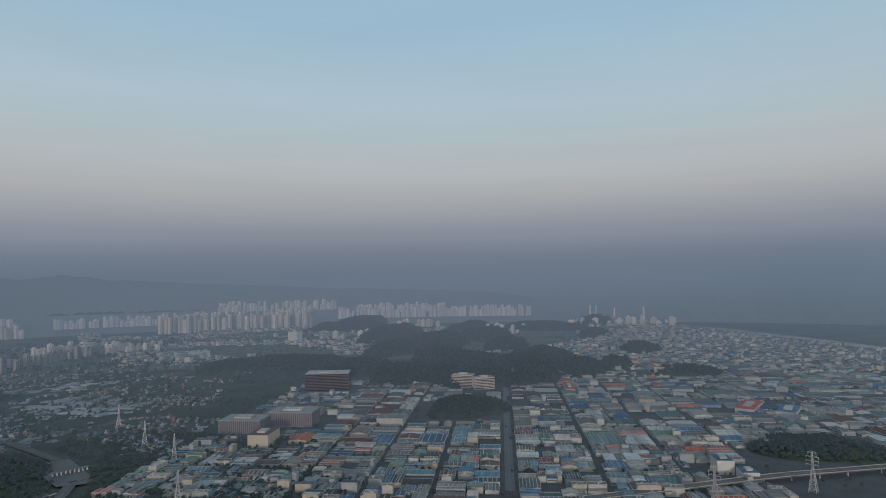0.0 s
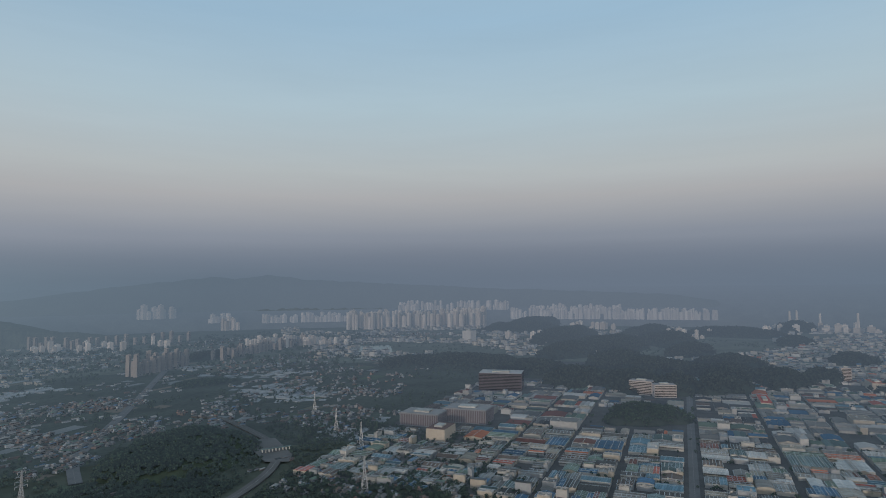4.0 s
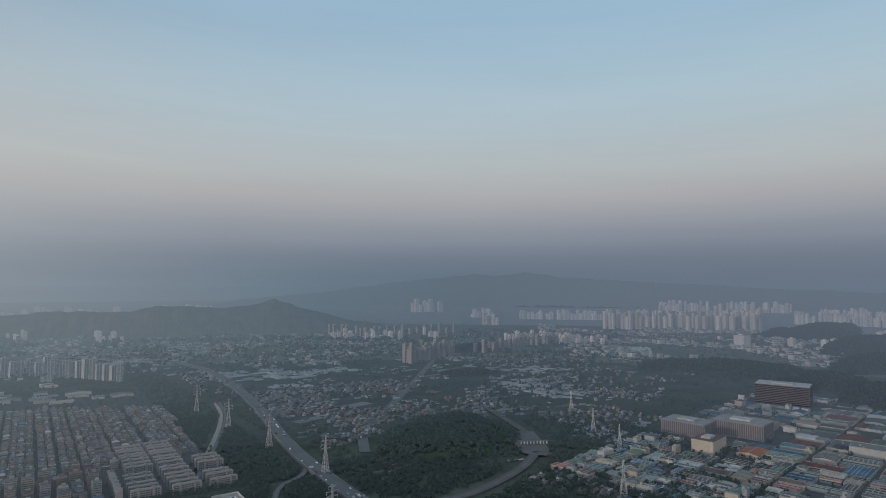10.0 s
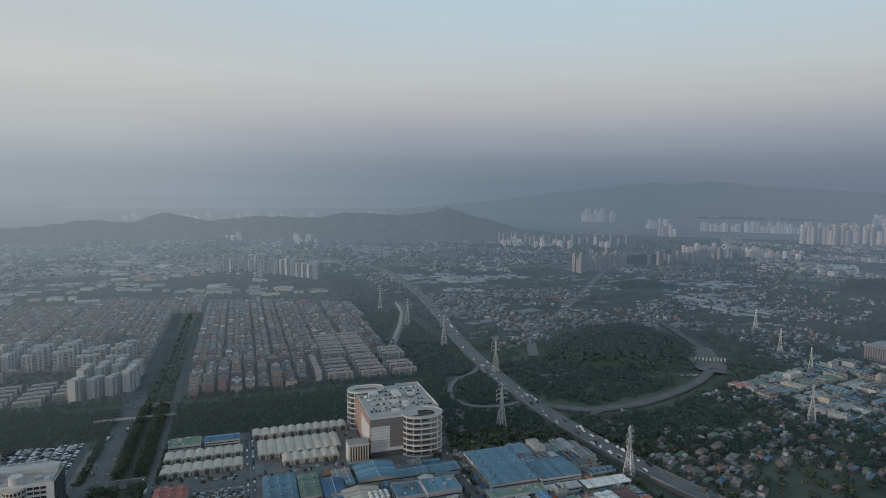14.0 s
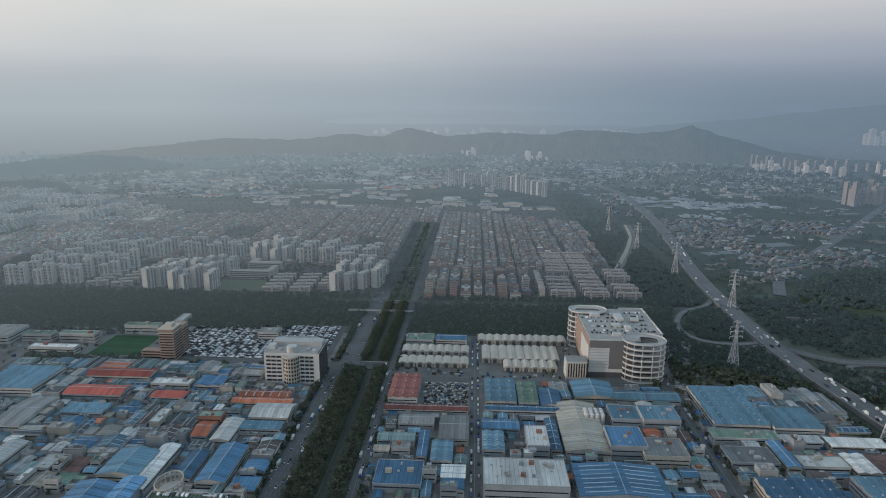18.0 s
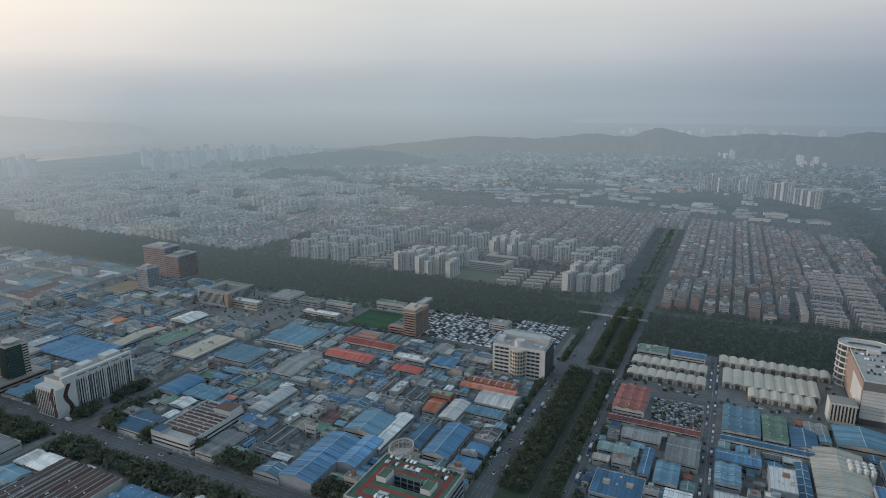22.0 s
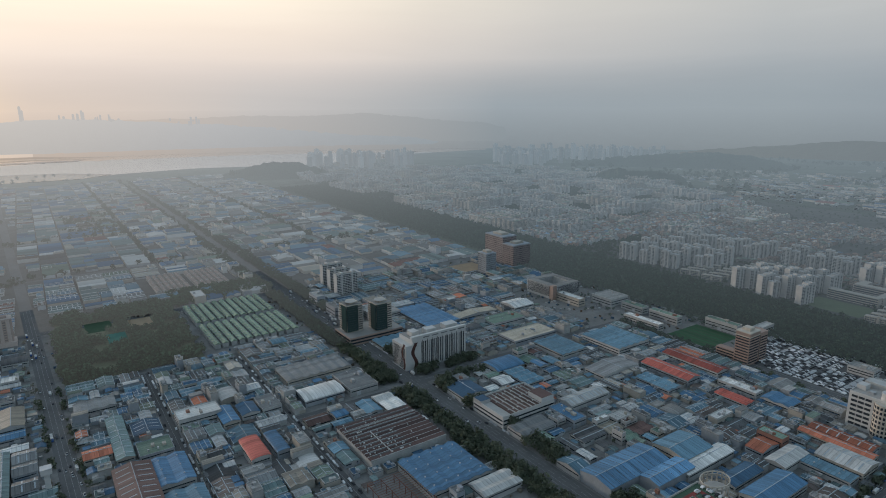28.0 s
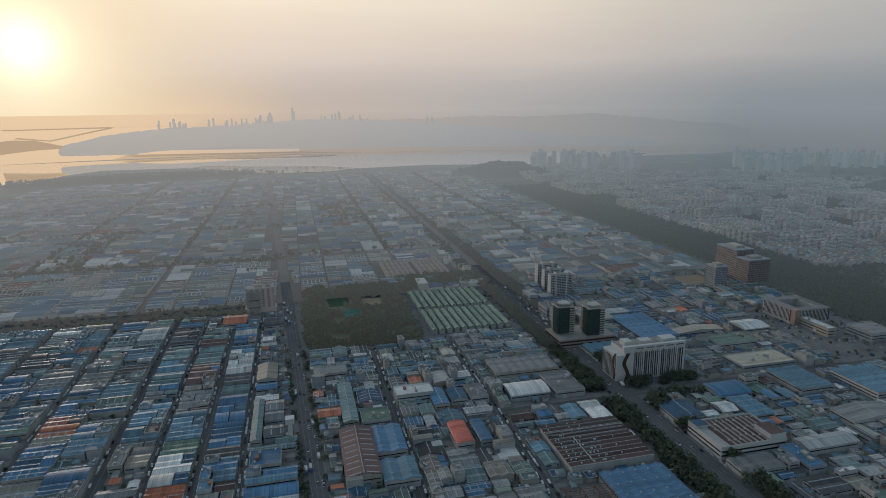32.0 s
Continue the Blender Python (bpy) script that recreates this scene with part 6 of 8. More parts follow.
def lots(x0, y0, x1, y1, least, most):
    """Splits a block into lots, again and again, until each is small enough."""
    w, d = x1 - x0, y1 - y0
    if max(w, d) > most or (max(w, d) > 1.7 * min(w, d) and max(w, d) > 2 * least):
        s = dice.uniform(0.36, 0.64)
        if w > d:
            return lots(x0, y0, x0 + w * s, y1, least, most) + lots(x0 + w * s, y0, x1, y1, least, most)
        return lots(x0, y0, x1, y0 + d * s, least, most) + lots(x0, y0 + d * s, x1, y1, least, most)
    if not free(x0, y0, x1, y1, 1.0):
        if min(w, d) > 2 * least * 0.8:
            s = 0.5
            if w > d:
                return lots(x0, y0, x0 + w * s, y1, least, most) + lots(x0 + w * s, y0, x1, y1, least, most)
            return lots(x0, y0, x1, y0 + d * s, least, most) + lots(x0, y0 + d * s, x1, y1, least, most)
        return []
    return [(x0, y0, x1, y1)]


def straight(x, y, z):
    return x, y, z


def laid(a, b, c, d):
    """What stands on a lot: (x0, y0, x1, y1, kind, axis) of its sheds."""
    w, d_ = c - a, d - b
    axis = "x" if w > d_ else "y"
    short, style = min(w, d_), dice.random()
    if short > 17 and style < 0.42:
        n = max(2, round(short / dice.uniform(8, 12)))
        cut = dice.choice((0, 0, 0.2, 0.35))
        rows_ = []
        for k in range(n):
            end = 1 - (cut if k >= n - 1 else 0)
            if axis == "x":
                rows_.append((a, b + d_ * k / n, a + w * end, b + d_ * (k + 1) / n - 0.2, "g", "x"))
            else:
                rows_.append((a + w * k / n, b, a + w * (k + 1) / n - 0.2, b + d_ * end, "g", "y"))
        return rows_
    if short > 14 and style < 0.72:
        s = dice.uniform(0.25, 0.42)
        if axis == "x":
            return [(a, b, a + w * s - 0.5, d - dice.uniform(0, 0.3) * d_, "f", "x"), (a + w * s, b, c, d, dice.choice("ggmv"), dice.choice("xxy"))]
        return [(a, b, c - dice.uniform(0, 0.3) * w, b + d_ * s - 0.5, "f", "y"), (a, b + d_ * s, c, d, dice.choice("ggmv"), dice.choice("yyx"))]
    if short > 12 and style < 0.88:
        s = dice.uniform(0.62, 0.82)
        return [(a, b, c, b + d_ * s, "g", "x")] if axis == "x" else [(a, b, a + w * s, d, "g", "y")]
    return [(a, b, c, d, dice.choice("ggmvf" if short > 18 else "gggf"), axis)]


def fill(x0, y0, x1, y1, least=10, most=34, joined=None, colours=COLOURS, place=straight, gap=0.9, empty=0.06, fine=False, lower=1.0):
    global near_count
    for a, b, c, d in lots(x0, y0, x1, y1, least, most):
        if dice.random() < empty or min(c - a, d - b) < 6:
            continue
        m = [dice.uniform(0.15, gap * 2.0) for _ in range(4)]
        a, b, c, d = a + m[0], b + m[1], c - m[2], d - m[3]
        h0, colour = dice.choice((3.5, 4, 5, 5, 6, 6, 7)), dice.choice(colours)
        for p, q, r, s, kind, axis in laid(a, b, c, d):
            h = h0 + (dice.choice((1, 3, 5, 8)) if kind == "f" else dice.uniform(-0.4, 0.6))
            h *= lower
            if dice.random() < 0.22:
                colour = dice.choice(colours)
            tint = colour if kind != "f" else dice.choice(("concrete", "grey", "green", "concrete", "white", "tan", colour))
            if joined is None and near_count < 300:
                near_count += 1
                factory(p, q, r, s, h, kind + axis, tint, None, 1)
            else:
                shed_into(joined if joined is not None else OVERFLOW, p, q, r, s, h, kind, axis, 3 + SLOTS.index(tint), place, fine or joined is None or joined is OVERFLOW)


def rows_of_sheds(x0, y0, x1, y1, joined=None, colours=COLOURS, least=8, most=21, fine=False, empty=0.05):
    """Sheds side by side along a strip, each reaching from street to street or half way, their ridges across it."""
    global near_count
    x, colour, left, h = x0, dice.choice(colours), 2, 6
    while x < x1 - least:
        w = dice.uniform(least, most)
        left -= 1
        if left < 0:
            colour, left, h = dice.choice(colours), dice.choice((0, 1, 1, 2, 3)), dice.choice((4, 5, 5, 6, 7))
        cut_ = dice.uniform(0.3, 0.7)
        spans = [(0.0, 1.0)] if dice.random() < 0.55 else [(0.0, cut_), (cut_ + 0.03, 1.0)]
        for k, (a, b) in enumerate(spans):
            p, q, r, e = x, y0 + (y1 - y0) * a, x + w - dice.uniform(0.1, 0.7), y0 + (y1 - y0) * b - dice.uniform(0, 1.2)
            if dice.random() < empty or not free(p, q, r, e, 1.0):
                continue
            tint = colour if k == 0 else dice.choice((colour, dice.choice(colours)))
            kind, tall = ("f", h + dice.choice((0, 2, 4))) if b - a < 0.45 and dice.random() < 0.5 else (dice.choice("ggggv" if w < 14 else "ggmmv"), h + dice.uniform(-0.5, 0.8))
            if joined is None and near_count < 300:
                near_count += 1
                factory(p, q, r, e, tall, kind + "y", tint, None, 1)
            else:
                shed_into(joined if joined is not None else OVERFLOW, p, q, r, e, tall, kind, "y", 3 + SLOTS.index(tint), straight, fine or joined is None or joined is OVERFLOW)
            BLOCKED.append((p, q, r, e))
        x += w


OVERFLOW = Geo()
LANDMARKS = list(BLOCKED)
BLOCKED += [(-1000, 304, -172, 325), (-1000, 351, -172, 368), (-584, 352, -568, 440), (-550, 352, -534, 440)]

BLOCKED += [(-54, 588, -2, 650), (-405, 196, -355, 236), (-600, 430, -585, 440)]
for x0, y0, x1, y1 in ((-940, -56, -410, -13), (-940, -93, -430, -64), (-940, -134, -430, -103), (-940, -174, -440, -142)):
    rows_of_sheds(x0, y0, x1, y1)
# rows of sheds south of the harbour road, the middle blocks, and both sides of the avenue
for x0, y0, x1, y1 in ((-550, 354, -172, 470), (-545, 196, -335, 322), (-88, 432, -2, 572), (12, 430, 212, 650), (-550, 474, -172, 575), (-765, 91, -400, 184), (230, 440, 385, 650), (-88, 588, -2, 650), (-765, 4, -395, 79), (-550, 580, -240, 680), (-775, 196, -562, 322), (-760, 410, -568, 520)):
    fill(x0, y0, x1, y1)
for x0, y0, x1, y1 in ((-980, 354, -768, 520), (-980, 524, -568, 640), (-980, 645, -760, 770)):
    fill(x0, y0, x1, y1, 12, 40, OVERFLOW)
for x0, y0, x1, y1 in ((-940, -256, -450, -222), (-940, -221, -450, -187), (-940, -340, -480, -305), (-940, -304, -480, -268), (-940, -430, -560, -391), (-940, -390, -560, -350)):
    rows_of_sheds(x0, y0, x1, y1, OVERFLOW)
# lean-tos and outbuildings in what room is left
lean = Geo()
for x0, y0, x1, y1 in ((-765, 4, -395, 79), (-765, 91, -400, 184), (-775, 196, -562, 318), (-545, 196, -335, 318), (-940, -56, -410, -14), (-940, -92, -430, -64), (-940, -134, -430, -103), (-940, -174, -440, -142), (-550, 362, -172, 680), (-760, 410, -568, 640), (-88, 432, -2, 572), (12, 430, 212, 650), (230, 440, 385, 650), (-940, -256, -450, -187), (-940, -340, -480, -268)):
    x = x0
    while x < x1 - 6:
        y = y0
        while y < y1 - 6:
            w, d = dice.uniform(5, 11), dice.uniform(5, 11)
            if free(x, y, x + w, y + d, 0.3) and dice.random() < 0.5:
                shed_into(lean, x, y, x + w, y + d, dice.uniform(2.8, 5), dice.choice("gff"), dice.choice("xy"), 3 + SLOTS.index(dice.choice(COLOURS)), straight)
                BLOCKED.append((x, y, x + w, y + d))
            y += dice.uniform(4, 8)
        x += dice.uniform(4, 7)
tagged(new("outbuildings", lean.mesh("outbuildings", FAR_MATS)), "lean-tos, huts and small sheds between the factories", "outbuildings", "", "stuff")
tagged(new("estate_sheds", OVERFLOW.mesh("estate_sheds", FAR_MATS)), "close-packed factory sheds with blue, grey and teal roofs", "sheds", "", "stuff")
west, west_mid, west_far = Geo(), Geo(), Geo()
for x0, x1 in ((-1312, -1002), (-1672, -1328), (-2042, -1688), (-2442, -2058), (-2940, -2458)):
    for y0, y1 in ((-1000, -528), (-512, -258), (-242, -2), (0, 184), (196, 320), (356, 552), (568, 780)):
        deck = west if x0 > -1320 else west_mid if x0 > -1900 else west_far
        if y0 < 190:
            count = max(1, round((y1 - y0) / 42))
            for k in range(count):
                lane_y = y0 + (y1 - y0) * k / count
                rows_of_sheds(x0 + (30 if x0 == -1312 else 2), lane_y + (3 if k % 2 else 0), x1, lane_y + (y1 - y0) / count - (0 if k % 2 else 1), deck, GREYER, 9, 30, deck is west, 0.09)
        else:
            fill(x0, y0, x1, y1, 14, 64, deck, GREYER, straight, 2.2, 0.12)
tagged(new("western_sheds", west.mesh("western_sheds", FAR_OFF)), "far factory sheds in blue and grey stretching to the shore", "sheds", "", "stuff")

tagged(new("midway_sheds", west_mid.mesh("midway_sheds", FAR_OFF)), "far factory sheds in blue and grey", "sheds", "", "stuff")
tagged(new("shore_sheds", west_far.mesh("shore_sheds", FAR_OFF)), "far factory sheds paling under painted haze towards the shore", "sheds", "", "stuff")

# the older works district, on a grid turned by eleven degrees
TURN11 = radians(11.1)


def works(x, y, z):
    return 909 + x * math.cos(TURN11) - y * math.sin(TURN11), 171 + x * math.sin(TURN11) + y * math.cos(TURN11), z


def in_works(x, y):
    x, y = x - 909, y - 171
    return x * math.cos(TURN11) + y * math.sin(TURN11), -x * math.sin(TURN11) + y * math.cos(TURN11)


keep_blocked, BLOCKED = BLOCKED, []
for x, y, r in ((1430, 385, 105), (1640, 845, 75), (1760, 415, 75), (1170, 770, 70), (1230, 715, 70), (1060, 680, 45), (1270, -345, 85), (1075, -145, 40), (2130, -90, 70)):
    u, v = in_works(x, y)
    BLOCKED.append((u - r, v - r, u + r, v + r))
yard = Geo()
for u0, u1, v0, v1 in ((-60, 1750, -1150, 620),):
    yard.v += [works(u0, v0, 0.06), works(u1, v0, 0.06), works(u1, v1, 0.06), works(u0, v1, 0.06)]
    yard.f, yard.m = [(0, 1, 2, 3)], [0]
setting("yard_works", yard, FAR_YARD, "yards of an older works district", "yard")
older, older_far = Geo(), Geo()
for i, (u0, u1) in enumerate(((-60, 85), (95, 235), (245, 385), (397, 540), (550, 690), (702, 860), (872, 1010), (1022, 1180), (1192, 1400), (1412, 1740))):
    for v0, v1 in ((-1120, -1010), (-1000, -890), (-880, -760), (-750, -640), (-630, -520), (-510, -400), (-390, -280), (-270, -150), (-140, -13), (14, 110), (118, 215), (223, 320), (328, 425), (433, 530), (538, 615)):
        if v1 < -300 and u0 < 200 or v0 > 300 and u0 > 900 or v0 > 100 and u0 > 1100:
            continue
        far_block = u0 > 390
        fill(u0, v0, u1, v1, 14, 46 if u0 < 240 else 66, older_far if far_block else older, OLDER, works, 1.1, 0.10, not far_block, 1.05)
tagged(new("older_works", older.mesh("older_works", FAR_MATS)), "older works district of low factories and workshops", "sheds", "", "stuff")
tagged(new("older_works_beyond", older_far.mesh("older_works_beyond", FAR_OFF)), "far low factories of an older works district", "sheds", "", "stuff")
harbour = Geo()
for k in range(7600):
    x, y = dice.uniform(2250, 4400), dice.uniform(-1500, 500)
    if y < -960 + 0.53 * (x - 2986) or y > 500 - 0.3 * (x - 2250) or dice.random() < (x - 2250) / 5500:
        continue
    w, d = dice.uniform(9, 40), dice.uniform(8, 26)
    shed_into(harbour, x, y, x + w, y + d, dice.choice((4, 5, 5, 6, 7, 9, 16)), dice.choice("gfm"), dice.choice("xy"), 3 + SLOTS.index(dice.choice(OLDER)), straight)
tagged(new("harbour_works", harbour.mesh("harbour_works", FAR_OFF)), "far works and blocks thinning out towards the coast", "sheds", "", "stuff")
BLOCKED = keep_blocked

setting("estuary", ribbon([(2500, -1280), (2986, -1032), (3182, -952), (3498, -798), (3905, -600), (4242, -364), (4580, -80)], 90, 0.5), MUD, "pale tidal river past the far works", "water")
WORKS_TREES = [works(u + dice.uniform(-2, 2), dice.uniform(-1100, 600), 0)[:2] for u in (90, 240, 391, 545, 696, 866) for _ in range(90)] + [works(dice.uniform(-60, 1000), dice.uniform(-1100, 600), 0)[:2] for _ in range(500)] + [works(dice.uniform(-90, -60), dice.uniform(-700, 620), 0)[:2] for _ in range(200)]

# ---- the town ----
# render and glass of the flats, with haze painted in as emission
PALE_FLATS, PINK_FLATS, CREAM_FLATS, FLATS_GLASS = hazed_set((("white_flat_render", (0.34, 0.335, 0.325)), ("pinkish_flat_render", (0.275, 0.25, 0.235)), ("cream_flat_render", (0.285, 0.265, 0.235)), ("balcony_glass", (0.07, 0.08, 0.09))))


def estate(label, group, spots_, walls, h, length=42, depth=11, stairs=1, least=0.85, pair=False):
    """Blocks at each place; as a pair, two short blocks stepped against each other."""
    if pair:
        spots_ = [(x + o * math.cos(radians(a)) - q * math.sin(radians(a)), y + o * math.sin(radians(a)) + q * math.cos(radians(a)), a) for x, y, a in spots_ for o, q in ((-length * 0.52, -2), (length * 0.52, 2))]
    place_blocks(slab_block("apartment_slab", length, depth, h, label, walls, group, stairs, 0, "walls", FLATS_GLASS), spots_, least)


# tall white flats beside the avenue, in fans and rows
spots = []
for bx, by in ((-196, 1004), (-198, 1066)):
    spots += [(bx + 22 * k - 36, by + 11 * k, 68) for k in range(4)]
for by in (1142, 1184, 1226):
    spots += [(-246 + 43 * k, by + 5 * k, 12) for k in range(2)]
estate("white twelve-storey slab of flats beside the avenue", "avenue flats", spots, PALE_FLATS, 34, 17, 12, 1, 0.75, True)
# low rows with green yards
spots = [(x, 986 + 21 * k + o, 8) for x, o in ((-340, 0), (-293, 3), (-250, 7)) for k in range(5) if not (x == -250 and k == 0)]
spots += [(-655 + 44 * i, 1000 + 22 * k, 20) for i in range(2) for k in range(5)] + [(-600 + 46 * i, 1120 + 20 * k, 20) for i in range(3) for k in range(3)]
estate("low pale row of flats with a pitched roof edge", "low rows", spots, CREAM_FLATS, 9, 34, 9, 1, 0.9)
# tall flats behind the belt
spots = [(-556 + 15 * k, 996 + 17 * (k % 3), 70) for k in range(4)] + [(-556 + 17 * k, 1052 + 8 * k, 70) for k in range(3)] + [(-494 + 15 * k, 998 + 14 * (k % 3), 72) for k in range(4)] + [(-500 + 17 * k, 1060 + 10 * k, 72) for k in range(4)]
spots += [(-800 + 46 * i, 1000 + 34 * k + 6 * i, 10) for i in range(4) for k in range(4) if not (i == 3 and k == 0)]
spots += [(-800 + 50 * i, 1160 + 32 * k + 12 * i, 15) for i in range(4) for k in range(3)] + [(-580 + 46 * i, 1212 + 34 * k, 18) for i in range(3) for k in range(2)]
spots += [(-440 + 20 * k, 1196 + 12 * (k % 2), 75) for k in range(4)] + [(-440 + 20 * k, 1252 + 12 * (k % 2), 75) for k in range(4)] + [(-340 + 46 * i, 1190 + 32 * k, 8) for i in range(2) for k in range(3)]
estate("white tall slab of flats with stair towers behind the wooded belt", "belt flats", spots, PALE_FLATS, 37, 15, 12, 1, 0.7, True)
# the flats beside the stream
spots = [(150, 978 + 22 * k, 0) for k in range(5)] + [(205, 975 + 22 * k, 0) for k in range(6)] + [(258, 978 + 24 * k, 0) for k in range(3)] + [(262, 1075 + 22 * k, 0) for k in range(3)] + [(160 + 46 * i, 1112 + 20 * k, 0) for i in range(2) for k in range(8)]
estate("pale slab of flats beside the stream", "stream flats", spots, PINK_FLATS, 15, 40, 9, 2)
place_blocks(slab_block("end_slab", 120, 9, 17, "long pale slab of flats beside the stream", PINK_FLATS, "", 6, 0, "walls", FLATS_GLASS), [(116, 1035, 90)])
for x, y, w, d, h, wall in ((-407, 1068, 74, 13, 14, CREAM_FLATS), (-374, 1092, 12, 36, 13, CREAM_FLATS), (-398, 1126, 64, 15, 15, PINK_FLATS), (-425, 1148, 14, 30, 13, PINK_FLATS)):
    school = thing("school_building", x, y, 0.15, "pale four-storey school beside its sports ground", "school", "town schools")
    part("body", Geo().box(-w / 2, -d / 2, 0, w / 2, d / 2, h), wall, school)
    part("roof", Geo().box(-w / 2 + 0.4, -d / 2 + 0.4, h, w / 2 - 0.4, d / 2 - 0.4, h + 0.5), CREAM_FLATS, school)
    for f in range(int(h / 3.5)):
        part("window_row", Geo().box(-w / 2 + 1, -d / 2 - 0.06, 1.2 + 3.5 * f, w / 2 - 1, -d / 2 + 0.06, 3.0 + 3.5 * f), FLATS_GLASS, school)
    BLOCKED.append((x - w / 2, y - d / 2, x + w / 2, y + d / 2))
# the turf has painted haze too
slab("school_ground", -452, 990, -366, 1052, 0.12, painted_haze("school_turf", (0.09, 0.11, 0.07), 0.3), "open school ground with thin grass", "pitch")
BLOCKED.append((-452, 988, -366, 1054))
# far towers: at the far side of town, in the fields and on the rise
spots = [(-100 + 23 * k, 2428 + 14 * (k % 3), 8 * (k % 4)) for k in range(9)] + [(112 + 17 * k, 2370 - 26 * k, 12 * (k % 4)) for k in range(9)] + [(70 + 24 * k, 2330 + 16 * (k % 2), 0) for k in range(4)]
place_blocks(slab_block("apartment_tower", 17, 13, 64, "tall pale apartment tower at the far side of town", PALE_FLATS, "far town towers", 1, 0, "walls", FLATS_GLASS), spots, 0.7)
spots = [(1232 + 30 * (k % 10) + dice.uniform(-8, 8), 2040 + 24 * (k // 10) + 12 * (k % 10) + dice.uniform(-14, 14), dice.choice((30, 30, 75))) for k in range(30)]
place_blocks(slab_block("apartment_tower", 15, 13, 78, "pinkish apartment tower standing in the fields", PINK_FLATS, "field towers", 1, 0, "walls", FLATS_GLASS), spots, 0.55)
spots = [(1690 + 32 * (k % 22) + dice.uniform(-10, 10), 2180 + 34 * (k // 22) + 9 * (k % 22) + dice.uniform(-18, 18), dice.choice((20, 20, 80))) for k in range(44)]
place_blocks(slab_block("apartment_tower", 16, 13, 56, "far pinkish apartment tower on a low rise", PINK_FLATS, "rise towers", 1, 0, "walls", FLATS_GLASS), spots, 0.4)
spots = [(1490 + 22 * k, 3390 - 10 * k, 20) for k in range(5)] + [(1590 + 24 * k, 3240 - 10 * k, 20) for k in range(5)] + [(1640 + 40 * k, 3330 - 20 * k, 20) for k in range(14)]
place_blocks(slab_block("apartment_tower", 18, 14, 66, "far pinkish apartment tower with painted haze", PINK_FLATS, "far towers", 1, 0, "walls", FLATS_GLASS), spots, 0.5)



# foliage for far trees, with haze painted in as emission
BELT_FAR = painted_haze("belt_foliage_far_off", (0.035, 0.057, 0.037), 0.4, patch=0.02)
# house walls, roofs and windows, all under painted haze
TOWN_FAR = hazed_set((("white_houses", (0.29, 0.275, 0.26)), ("cream_houses", (0.25, 0.21, 0.185)), ("grey_houses", (0.21, 0.21, 0.21)), ("brick_houses", (0.19, 0.135, 0.12)), ("grey_house_roofs", (0.16, 0.158, 0.155)), ("green_house_roofs", (0.12, 0.145, 0.125)), ("brown_house_roofs", (0.165, 0.12, 0.105)), ("pale_house_roofs", (0.34, 0.325, 0.305)), ("blue_house_roofs", (0.12, 0.16, 0.20)), ("house_windows", (0.08, 0.085, 0.09))))


def house_into(geo, x, y, w, d, h, hip=False, turn=0.0):
    n = len(geo.v)
    wall, roof = dice.choice((0, 0, 1, 1, 2, 2, 3, 3)), dice.choice((4, 4, 4, 5, 5, 6, 6, 6, 7, 8))
    geo.box(-w / 2, -d / 2, 0, w / 2, d / 2, h, wall)
    for f in range(int(h / 3)):
        geo.box(-w / 2 + 1, -d / 2 - 0.05, 1.2 + 3 * f, w / 2 - 1, -d / 2 + 0.05, 2.1 + 3 * f, 9)
    if hip:
        geo.add([(-w / 2 - 0.4, -d / 2 - 0.4, h), (w / 2 + 0.4, -d / 2 - 0.4, h), (w / 2 + 0.4, d / 2 + 0.4, h), (-w / 2 - 0.4, d / 2 + 0.4, h), (-w / 5, 0, h + 2.4), (w / 5, 0, h + 2.4)], [(0, 1, 5, 4), (1, 2, 5), (2, 3, 4, 5), (3, 0, 4)], roof)
    else:
        geo.box(-w / 2 + 0.3, -d / 2 + 0.3, h, w / 2 - 0.3, d / 2 - 0.3, h + 0.4, roof)
        geo.box(-w / 6, 0, h + 0.4, w / 4, d / 2 - 0.6, h + 3, wall)
    c, s = math.cos(turn), math.sin(turn)
    geo.v[n:] = [(x + c * a - s * b, y + s * a + c * b, z + 0.1) for a, b, z in geo.v[n:]]


shops = Geo()
for i in range(9):
    for j in range(7):
        x, y = -72 + 20.5 * i, 972 + 25 * j
        if free(x - 8, y - 8, x + 8, y + 8) and dice.random() < 0.93:
            house_into(shops, x, y, dice.uniform(11, 18), dice.uniform(12, 20), dice.choice((9, 10, 12, 12, 15, 18, 24)))
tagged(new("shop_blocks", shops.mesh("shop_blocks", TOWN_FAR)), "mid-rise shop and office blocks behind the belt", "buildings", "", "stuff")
town = Geo()
